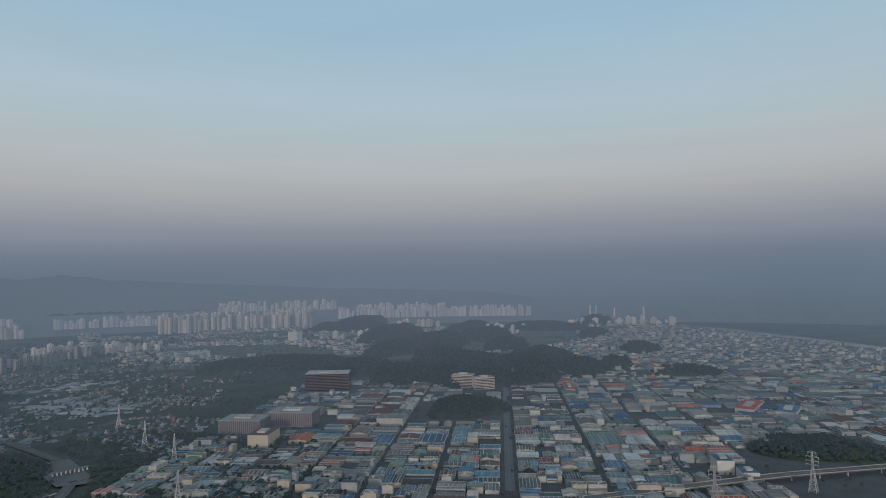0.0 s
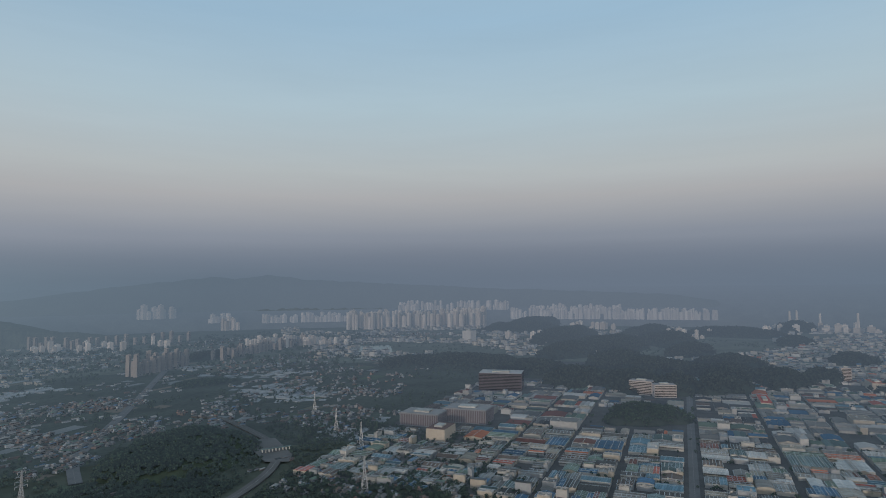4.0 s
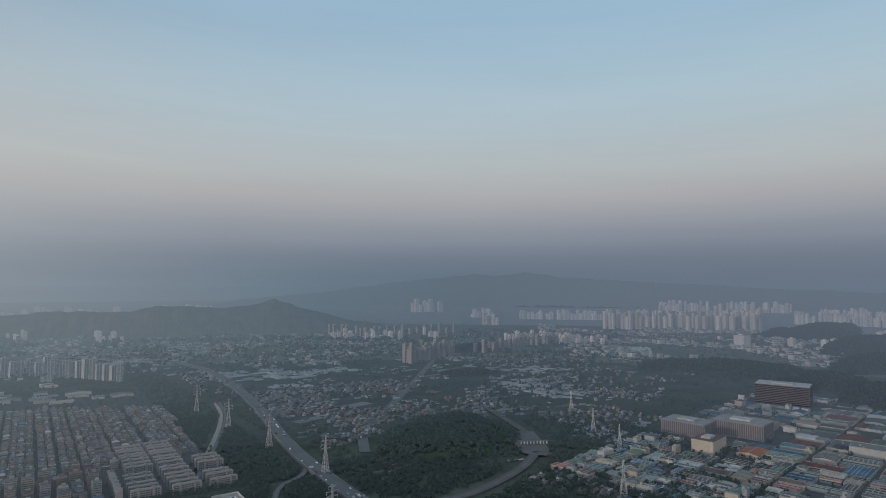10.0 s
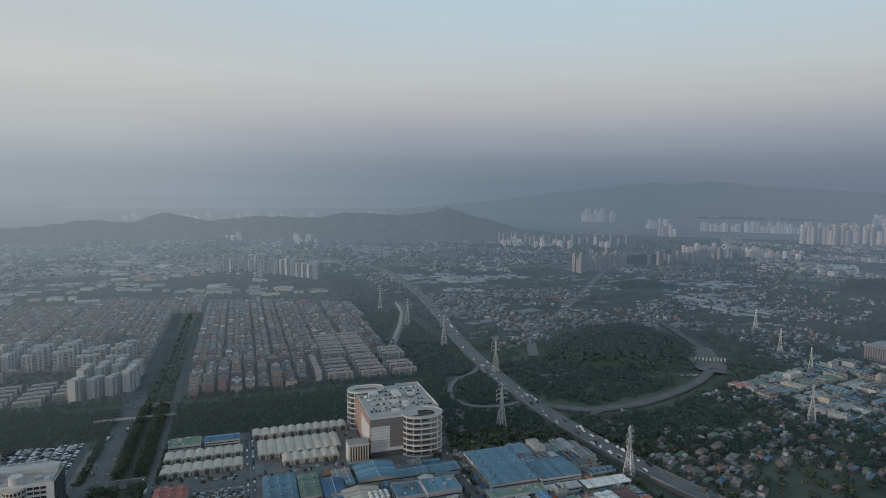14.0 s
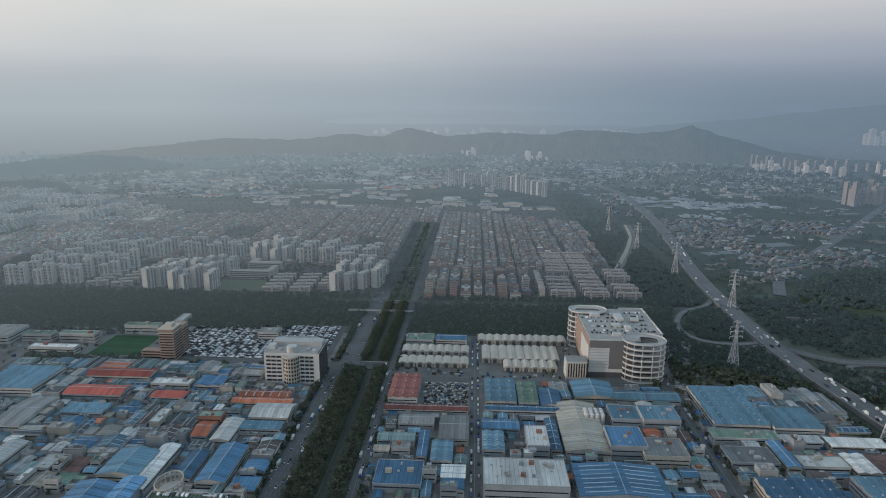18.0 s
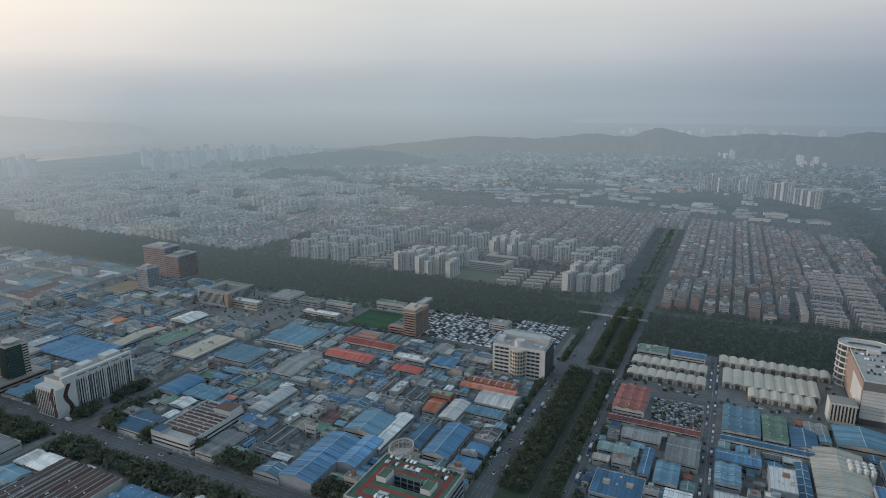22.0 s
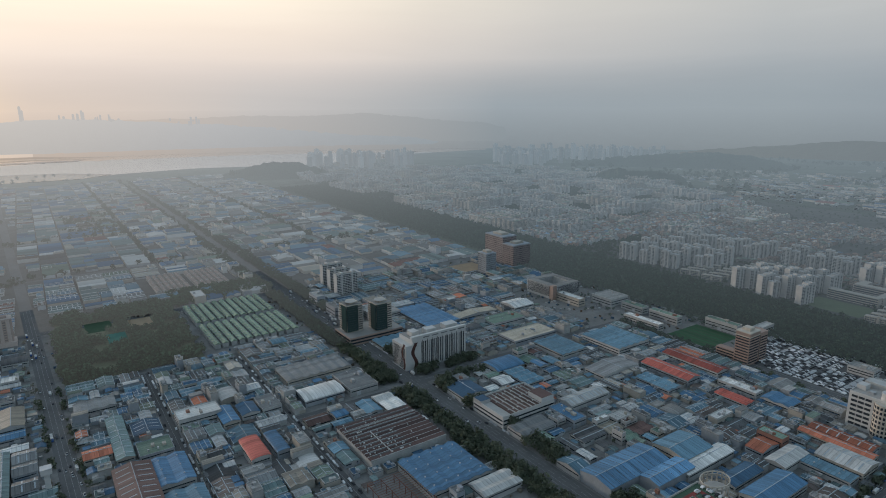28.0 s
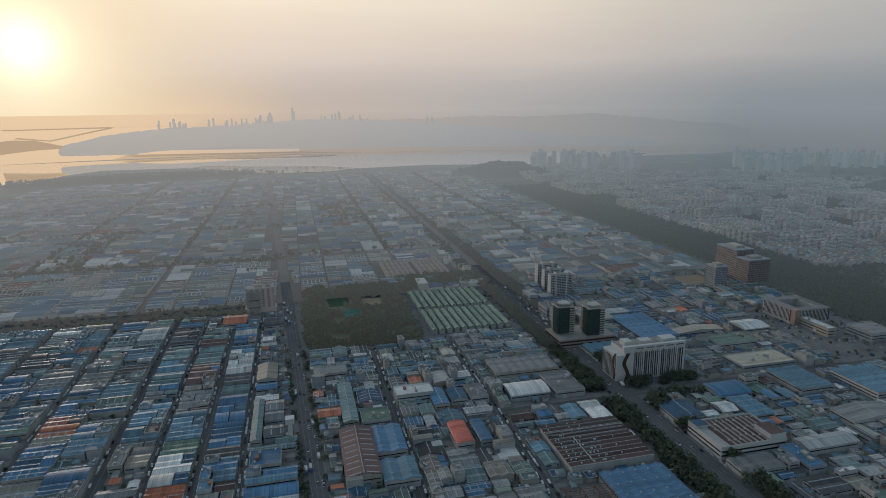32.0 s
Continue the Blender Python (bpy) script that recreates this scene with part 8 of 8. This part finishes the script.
def grow(name, points, sizes, count, label, base=None, material=None):
    """Crowns of many leaf clumps; those past 770 m have haze painted into their leaves."""
    for beyond in (False, True):
        some = [(q, s) for q, s in zip(points, sizes) if (material is PARK_LEAF or math.hypot(*q) > 770) == beyond]
        if some:
            centres = np.array([(x, y, (0 if base is None else base(x, y)) + s * 0.75) for (x, y), s in some])
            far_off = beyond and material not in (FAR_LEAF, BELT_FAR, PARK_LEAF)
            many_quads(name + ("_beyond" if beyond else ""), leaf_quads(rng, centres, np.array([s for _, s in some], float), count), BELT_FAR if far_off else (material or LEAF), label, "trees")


protos = [tree_proto("street_tree", 10 + k, 6.4 + 0.5 * k, "leafy green street tree beside the canal avenue", "avenue trees") for k in range(4)]
k = 0
for y in range(432, 935, 9):
    for x in ((-147, -140.5, -133.5, -128.5, -110.5, -104) if y < 684 else (-133.5, -128.5, -110.5, -105)):
        if min(abs(y - c) for c in (692, 948)) < 14:
            continue
        xx, yy = x + dice.uniform(-1, 1), y + dice.uniform(-2, 2)
        if k < 4:
            protos[k].matrix_basis = pose(xx, yy, 0.16)
        else:
            copy_thing(protos[k % 4], pose(xx, yy, 0.16, 0, 0, dice.uniform(0, 360)))
        k += 1
belt = [(x + dice.uniform(-4, 4), y + dice.uniform(-4, 4)) for x in range(-2300, 296, 8) for y in range(806, 974, 8) if not -168 < x < -86 and not (x > -244 and 930 < y < 952) and not (-260 < x < -168 and y < 826)]
near_belt, far_belt, belt = [p for p in belt if p[0] > -760], [p for p in belt if p[0] <= -1250], [p for p in belt if -1250 < p[0] <= -760]
grow("belt_wood_beyond", far_belt, [dice.uniform(4, 7) for _ in far_belt], 26, "far end of the wooded belt with painted haze", None, BELT_FAR)
grow("belt_wood", near_belt, [dice.uniform(4, 7) for _ in near_belt], 80, "dense dark wood of the buffer belt", None, BELT_LEAF)
grow("belt_trees", belt, [dice.uniform(4, 7) for _ in belt], 34, "dense dark wood of the buffer belt", None, BELT_FAR)
lane = [(x + dice.uniform(-2.5, 2.5), y + dice.uniform(-2, 2)) for x in range(-1500, -160, 6) for y in (309, 315, 321, 355, 361, 367)]
lane = [(x, y) for x, y in lane if not -570 < x < -542]
lane += [(dice.uniform(-540, -505), dice.uniform(300, 324)) for _ in range(26)] + [(dice.uniform(-540, -505), dice.uniform(352, 368)) for _ in range(18)] + [(dice.uniform(-610, -572), dice.uniform(296, 324)) for _ in range(30)] + [(dice.uniform(-582, -570), dice.uniform(352, 440)) for _ in range(36)] + [(dice.uniform(-548, -530), dice.uniform(360, 450)) for _ in range(24)] + [(dice.uniform(-430, -350), dice.uniform(300, 322)) for _ in range(26)]
lane = [(x, y) for x, y in lane if not any(a < x + 2 and c > x - 2 and b < y + 2 and d > y - 2 for a, b, c, d in LANDMARKS)]
grow("roadside_trees", lane, [dice.uniform(5, 8.5) for _ in lane], 110, "thick row of trees along a wide road")
park = [(dice.uniform(-1052, -776), dice.uniform(2, 160)) for _ in range(1500)]
park = [(x, y) for x, y in park if not (-988 < x < -932 and 92 < y < 130) and not (-1003 < x < -950 and 36 < y < 78) and not (-940 < x < -890 and 58 < y < 90) and noise.noise((x * 0.03, y * 0.03, 52)) < 0.22]
park += [(dice.uniform(-1088, -1000), dice.uniform(168, 330)) for _ in range(420)]
park = [(x, y) for x, y in park if y < 162 or x < -1010 - 0.05 * (y - 168)]
grow("park_trees", park, [dice.uniform(3.5, 8.5) for _ in park], 60, "dense dark green trees of a park with glades", None, PARK_LEAF)
strips = [(dice.uniform(-1000, -950), dice.uniform(-460, -70)) for _ in range(330)] + [(-330 - 6 * k_, 8 - 0.0477 * 6 * k_ + dice.choice((-10.5, 10)) + dice.uniform(-0.6, 0.6)) for k_ in range(75)]
strips += [(dice.choice((212, 230)) + dice.uniform(-1, 1), dice.uniform(340, 690)) for _ in range(70)] + [(dice.uniform(-550, -172), 682 + dice.uniform(-2, 2)) for _ in range(50)] + [(dice.uniform(-1000, -420), dice.uniform(776, 800)) for _ in range(240)] + [(dice.uniform(-560, -412), dice.uniform(686, 700)) for _ in range(60)]
strips += [(dice.choice((-134, -129, -110, -105)), dice.uniform(960, 1630)) for _ in range(330)] + [(-173 + dice.uniform(-1, 1), dice.uniform(400, 680)) for _ in range(80)] + [(-166.5 + dice.uniform(-2, 2), dice.uniform(704, 930)) for _ in range(100)] + [(-87.5 + dice.uniform(-1, 1), dice.uniform(400, 930)) for _ in range(70)] + [(dice.uniform(-2900, -1000), dice.choice((318, 356)) + dice.uniform(-3, 3)) for _ in range(300)]
strips += [(dice.uniform(-1325, -1290), dice.uniform(-700, -30)) for _ in range(260)] + [(dice.uniform(-2040, -1690), dice.uniform(-230, -100)) for _ in range(420)]
grow("street_trees", strips, [dice.uniform(3, 5.2) for _ in strips], 36, "trees along the streets and yards")
yard_trees = [(dice.uniform(-980, -172), dice.uniform(-430, 790)) for _ in range(2600)] + [(dice.uniform(-88, 385), dice.uniform(430, 790)) for _ in range(700)]
yard_trees = [p for p in yard_trees if free(p[0] - 1.6, p[1] - 1.6, p[0] + 1.6, p[1] + 1.6)]
grow("yard_trees", yard_trees, [dice.uniform(1.8, 3.6) for _ in yard_trees], 40, "small trees and shrubs in the factory yards")
scrub = [(dice.uniform(290, 400), dice.uniform(650, 1000)) for _ in range(1500)] + [(dice.uniform(240, 300), dice.uniform(655, 830)) for _ in range(240)] + [(dice.uniform(378, 420), dice.uniform(440, 650)) for _ in range(160)] + [(dice.uniform(425, 640), dice.uniform(560, 1000)) for _ in range(1700)] + [(dice.uniform(430, 900), dice.uniform(380, 620)) for _ in range(700)] + [(dice.uniform(420, 470), dice.uniform(1000, 2000)) for _ in range(120)] + [(dice.uniform(600, 1100), dice.uniform(480, 1050)) for _ in range(2200)] + [(dice.uniform(276, 420), dice.uniform(960, 1500)) for _ in range(1500)] + [(dice.uniform(276, 400), dice.uniform(1500, 2300)) for _ in range(500)]
scrub = [(x, y) for x, y in scrub if abs(x - (400 + max(0, 700 - y) * 0.08)) > 16 and not (216 < x < 400 and y > 960 and abs(x - 210 - (y - 975) * 0.355) < 14)]
RING = [(405, 785), (476, 731), (559, 734), (679, 779), (766, 834), (815, 890), (857, 947), (912, 1098), (951, 1216)]
LOOP = [(400, 800), (350, 785), (305, 800), (292, 850), (325, 925), (375, 950), (400, 1000)]
TRUNK_ROAD = [(520, 1020), (591, 1171), (777, 1377), (956, 1587), (1401, 2124), (1800, 2600)]


EXPRESS = [(398, 2704), (501, 2481), (536, 2242), (522, 1948), (501, 1686), (468, 1432), (413, 1110), (397, 841), (400, 709), (411, 623), (423, 541), (450, 440), (520, 300)]


def off_roads(x, y, lines=((EXPRESS, 18), (RING, 26), (LOOP, 13), (TRUNK_ROAD, 20))):
    for pts, w in lines:
        for (a, b), (c, d) in zip(pts, pts[1:]):
            s = max(0.0, min(1.0, ((x - a) * (c - a) + (y - b) * (d - b)) / ((c - a) ** 2 + (d - b) ** 2)))
            if math.hypot(x - a - s * (c - a), y - b - s * (d - b)) < w:
                return False
    return True


scrub = [p for p in scrub if off_roads(*p)]
grow("works_trees", WORKS_TREES, [dice.uniform(2.5, 5.5) for _ in WORKS_TREES], 26, "trees along the streets of the works", None, WOOD_LEAF)
grow("scrub", scrub, [dice.uniform(2.5, 6) for _ in scrub], 34, "scrub and loose trees on the plain")
woods = []
for cx, cy, rx, ry, h in knolls:
    for _ in range(int(rx * ry / (30 if cx < 1600 else 90))):
        a, r = dice.uniform(0, 2 * math.pi), math.sqrt(dice.random())
        woods.append((cx + rx * r * math.cos(a), cy + ry * r * math.sin(a)))
near_woods, far_woods = [p for p in woods if p[0] < 1600 and off_roads(*p)], [p for p in woods if p[0] >= 1600]
grow("knoll_woods", near_woods, [dice.uniform(4, 7) for _ in near_woods], 26, "woods covering a low knoll", lump, WOOD_LEAF)
grow("far_woods", far_woods, [dice.uniform(7, 12) for _ in far_woods], 20, "dark woods on the far low hills", lump, FAR_LEAF)
wild = []
for _ in range(9000):
    r, az = dice.uniform(900, 3900), dice.uniform(-6, 90)
    x, y = polar(az, r)
    if x > 460 and not (x > 850 and in_works(x, y)[1] < 640 and x < 2700) and noise.noise((x * 0.004, y * 0.004, 3)) > -0.05:
        wild.append((x, y))
wild = [p for p in wild if off_roads(*p)]
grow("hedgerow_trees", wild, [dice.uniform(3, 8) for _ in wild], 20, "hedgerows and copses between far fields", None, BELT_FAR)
shore_trees = [(dice.uniform(-2940, -1340), y + dice.uniform(-4, 4)) for y in (-520, -250, 190, 560, 322, 354) for _ in range(110)] + [(x + dice.uniform(-5, 5), dice.uniform(-1000, 780)) for x in (-1330, -1690, -2060, -2460) for _ in range(120)] + [(dice.uniform(-2060, -1700), dice.uniform(60, 180)) for _ in range(160)] + [(dice.uniform(-1660, -1340), dice.uniform(-500, -420)) for _ in range(120)]
grow("shore_trees", shore_trees, [dice.uniform(5, 9) for _ in shore_trees], 18, "tree lines among the far sheds", None, BELT_FAR)
bank_wood = [polar(dice.gauss(193.5, 4.6), dice.uniform(2980, 3230)) for _ in range(1500)] + [polar(dice.uniform(157, 165), dice.uniform(2860, 3000)) for _ in range(300)]
grow("bank_wood", bank_wood, [dice.uniform(7, 12) for _ in bank_wood], 18, "dark trees along the tidal shore", lambda x, y: 12, BELT_FAR)
far_trees = []
for _ in range(4200):
    r, az = dice.uniform(2350, 4200), dice.uniform(40, 134)
    x, y = polar(az, r)
    if noise.noise((x * 0.0035, y * 0.0035, 5)) > 0.0:
        far_trees.append((x, y))
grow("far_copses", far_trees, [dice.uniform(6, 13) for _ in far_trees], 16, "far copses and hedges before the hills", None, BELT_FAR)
town_trees = [(dice.uniform(-1100, 300), dice.uniform(965, 2500)) for _ in range(2600)] + [(dice.uniform(-790, -170), dice.uniform(975, 1160)) for _ in range(700)]
town_trees = [p for p in town_trees if free(p[0] - 2, p[1] - 2, p[0] + 2, p[1] + 2)]
grow("western_groves", groves, [dice.uniform(3, 6) for _ in groves], 20, "groves and street trees among the western flats", None, BELT_FAR)
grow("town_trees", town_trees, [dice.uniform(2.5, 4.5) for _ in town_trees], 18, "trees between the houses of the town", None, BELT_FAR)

# ---- pylons ----


def pylon(x, y, h, turn):
    p = thing("transmission_pylon", x, y, 0.2, "tall pale steel lattice transmission pylon", "pylon", "pylons", turn)
    base, waist = 5.2, 1.3
    def half(z):
        return base + (waist - base) * min(1, z / (h * 0.62)) if z < h * 0.62 else waist + (0.5 - waist) * (z - h * 0.62) / (h * 0.38)
    for sx in (-1, 1):
        for sy in (-1, 1):
            g = Geo().rod([(sx * half(z), sy * half(z), z) for z in (0, h * 0.3, h * 0.62, h * 0.8, h)], 0.6)
            part("leg", g, STEEL, p)
    for k in range(9):
        z, z1 = h * k / 10, h * (k + 1) / 10
        a, b = half(z), half(z1)
        g = Geo()
        for sx, sy, tx, ty in ((-1, -1, 1, -1), (1, -1, 1, 1), (1, 1, -1, 1), (-1, 1, -1, -1)):
            g.strut((sx * a, sy * a, z), (tx * b, ty * b, z1), 0.28)
            g.strut((tx * a, ty * a, z), (sx * b, sy * b, z1), 0.28)
            g.strut((sx * b, sy * b, z1), (tx * b, ty * b, z1), 0.28)
        part("lattice", g, STEEL, p)
    for z in (0.66, 0.76, 0.86, 0.96):
        reach = 8.5 if z < 0.9 else 5.5
        for s in (-1, 1):
            g = Geo().strut((s * 1, -0.8, h * z), (s * reach, 0, h * z + 0.4), 0.35).strut((s * 1, 0.8, h * z), (s * reach, 0, h * z + 0.4), 0.35).strut((s * 0.8, 0, h * z + 2.6), (s * reach, 0, h * z + 0.5), 0.3)
            arm = part("cross_arm", g, STEEL, p)
            part("insulator", Geo().tube((s * (reach - 0.3), 0), 0.25, 6, h * z - 3, h * z + 0.3), WHITE, arm)
    return p


for x, y, h, turn in ((396, 545, 59, 30), (319, 713, 62, 10), (408, 940, 63, 5), (384, 1146, 63, 5), (362, 1344, 63, 0), (345, 1560, 63, 0), (915, 769, 50, 40), (987, 898, 50, 40), (1107, 1077, 50, 40), (731, 608, 52, 50), (1007, -250, 58, 60), (909, -108, 56, 60)):
    pylon(x, y, h, turn)

# ---- vehicles ----


def car_into(geo, x, y, turn, paint, long=4.5, tall=1.45):
    n = len(geo.v)
    geo.extrude([(-long / 2, 0.3), (long / 2, 0.3), (long / 2, 0.75), (long * 0.27, 0.9), (long * 0.1, tall), (-long * 0.3, tall), (-long * 0.46, 0.95), (-long / 2, 0.85)], "y", -0.9, 0.9, paint)
    c, s = math.cos(turn), math.sin(turn)
    geo.v[n:] = [(x + c * a - s * b, y + s * a + c * b, z + 0.2) for a, b, z in geo.v[n:]]


def car(kind, x, y, turn, paint):
    c = thing(kind, x, y, 0.25, "%s on the asphalt" % {"car": "small passenger car driving or parked", "truck": "box truck with a pale cargo body"}[kind], kind, kind + "s on the roads", turn)
    long, tall = (4.5, 1.45) if kind == "car" else (9.5, 3.2)
    if kind == "car":
        part("body", Geo().extrude([(-2.25, 0.3), (2.25, 0.3), (2.25, 0.75), (1.2, 0.9), (-2.1, 0.95), (-2.25, 0.85)], "y", -0.9, 0.9), paint, c)
        part("cabin", Geo().extrude([(1.2, 0.9), (0.45, 1.45), (-1.35, 1.45), (-2.0, 0.94)], "y", -0.8, 0.8), GLASS, c)
    else:
        part("cab", Geo().extrude([(2.6, 0.5), (4.6, 0.5), (4.6, 1.6), (4.2, 2.7), (2.6, 2.7)], "y", -1.15, 1.15), paint, c)
        part("cargo_box", Geo().box(-4.8, -1.2, 0.9, 2.4, 1.2, 3.4), WHITE, c)
    return c


cars = [car("car", -168, 470, 90, CARS[0]), car("car", -164, 500, 90, CARS[1]), car("car", -156, 520, 270, CARS[2]), car("truck", -160, 560, 270, CARS[3])]
for k in range(62):
    lane_, turn = dice.choice(((-168, 90), (-164, 90), (-160, 270), (-156, 270), (-152, 270), (-98, 90), (-93, 270)))
    copy_thing(cars[dice.choice((0, 0, 1, 1, 2, 3))], pose(lane_, dice.uniform(440, 680), 0.25, 0, 0, turn))
for k in range(26):
    lane_, turn = dice.choice(((-161, 90), (-157, 90), (-152, 90), (-148, 270), (-143, 270), (-139, 270)))
    copy_thing(cars[dice.choice((0, 0, 1, 1, 2, 3))], pose(lane_, dice.uniform(706, 1000), 0.25, 0, 0, turn))
for k in range(100):
    y, turn = dice.choice(((-6.3, 0), (-2.1, 0), (2.1, 180), (6.3, 180), (329, 0), (334, 0), (342, 180), (347, 180)))
    x = dice.uniform(-1000, -430)
    if y < 20:
        y += 8 - 0.0477 * (-330 - x)
    copy_thing(cars[dice.choice((0, 0, 1, 2, 3))], pose(x, y, 0.3, 0, 0, turn + (2.7 if y < 20 else 0)))
lot = Geo()
for i in range(40):
    for j in range(45):
        x, y = -399 + 4.9 * i + 1.9 * (i // 2), 707 + 2.6 * j
        if x > -184 or j % 17 == 16 or dice.random() < 0.16 or (-294 < x < -258 and 766 < y < 794) or (-260 < x < -200 and 734 < y < 764) or (x > -262 and y < 722):
            continue
        car_into(lot, x, y, dice.choice((0, math.pi)), dice.choice((0, 1, 1, 1, 2, 2, 2)))
for x0, y0, n in ((166, 735, 90), (212, 748, 45)):
    for _ in range(n):
        m = len(lot.v)
        car_into(lot, x0 + dice.uniform(-24, 24) * (1 if x0 == 166 else 0.55), y0 + dice.choice((-34, -26, -12, 6, 20, 34)), math.pi / 2, dice.choice((0, 1, 2, 2)))
        lot.v[m:] = [(a, b, c + (46.3 if x0 == 166 else 44.3)) for a, b, c in lot.v[m:]]
for _ in range(46):
    m = len(lot.v)
    car_into(lot, -191 + dice.uniform(-28, 28), 343 + dice.choice((-28, -20, 20, 28)), math.pi / 2, dice.choice((0, 1, 2, 0)))
    lot.v[m:] = [(a, b, c + 42.3) for a, b, c in lot.v[m:]]
tagged(new("parked_cars", lot.mesh("parked_cars", CARS)), "hundreds of cars parked close in rows", "cars", "", "stuff")
kerb = Geo()
for x0, x1, y in [(-930, -400, yy) for yy in (-62, -58, -102, -94, -140, -136, -185, -175, -266, -258)] + [(-760, -400, yy) for yy in (81, 89, 187, 193)] + [(-930, -400, yy) for yy in (324, 352)]:
    x = x0
    while x < x1:
        if dice.random() < 0.5:
            car_into(kerb, x, y, 0, dice.choice((0, 0, 1, 1, 2, 2)), dice.choice((4.5, 4.5, 6)), dice.choice((1.45, 1.45, 2.2)))
        x += 6.5
for x, y0, y1 in ((2, 430, 780), (8.5, 430, 780), (-104, 560, 930), (-89, 440, 800), (216, 440, 680), (226, 440, 680), (-171, 440, 680)):
    y = y0
    while y < y1:
        if dice.random() < 0.55:
            car_into(kerb, x, y, math.pi / 2, dice.choice((0, 1, 1, 2, 2, 3)), dice.choice((4.5, 4.5, 6)), dice.choice((1.45, 1.45, 2.2)))
        y += 6.5
for pts, n in (([(468, 1432), (413, 1110), (397, 841), (400, 709), (411, 623), (423, 541)], 60),):
    for _ in range(n):
        k = dice.randrange(len(pts) - 1)
        s, o = dice.random(), dice.choice((-9, -5, 5, 9))
        m = len(kerb.v)
        car_into(kerb, pts[k][0] + (pts[k + 1][0] - pts[k][0]) * s + o, pts[k][1] + (pts[k + 1][1] - pts[k][1]) * s, math.pi / 2, dice.choice((0, 0, 1, 2)), dice.choice((4.5, 9)), dice.choice((1.5, 3)))
        kerb.v[m:] = [(a, b, c + 5) for a, b, c in kerb.v[m:]]
tagged(new("kerbside_cars", kerb.mesh("kerbside_cars", CARS)), "cars and vans along the kerbs and lanes", "cars", "", "stuff")

# loose goods in the yards
goods = Geo()
for _ in range(5200):
    if dice.random() < 0.7:
        x, y = dice.uniform(-980, -172), dice.uniform(-430, 790)
    else:
        x, y = dice.uniform(-88, 385), dice.uniform(430, 790)
    if free(x - 2, y - 2, x + 2, y + 2):
        w, d, h = dice.uniform(1, 5), dice.uniform(1, 3), dice.uniform(0.8, 3)
        goods.box(x - w / 2, y - d / 2, 0.1, x + w / 2, y + d / 2, 0.1 + h, dice.randrange(5))
for _ in range(420):
    x, y = dice.uniform(-50, -3), dice.uniform(592, 648)
    w, d, h = dice.uniform(1, 4), dice.uniform(1, 3), dice.uniform(0.8, 3)
    goods.box(x - w / 2, y - d / 2, 0.1, x + w / 2, y + d / 2, 0.1 + h, dice.randrange(5))
tagged(new("yard_goods", goods.mesh("yard_goods", [WALL[0], STEEL, ROOF["blue"], BARK, ROOF["tan"]])), "stacked goods, crates and scrap in the factory yards", "goods", "", "stuff")
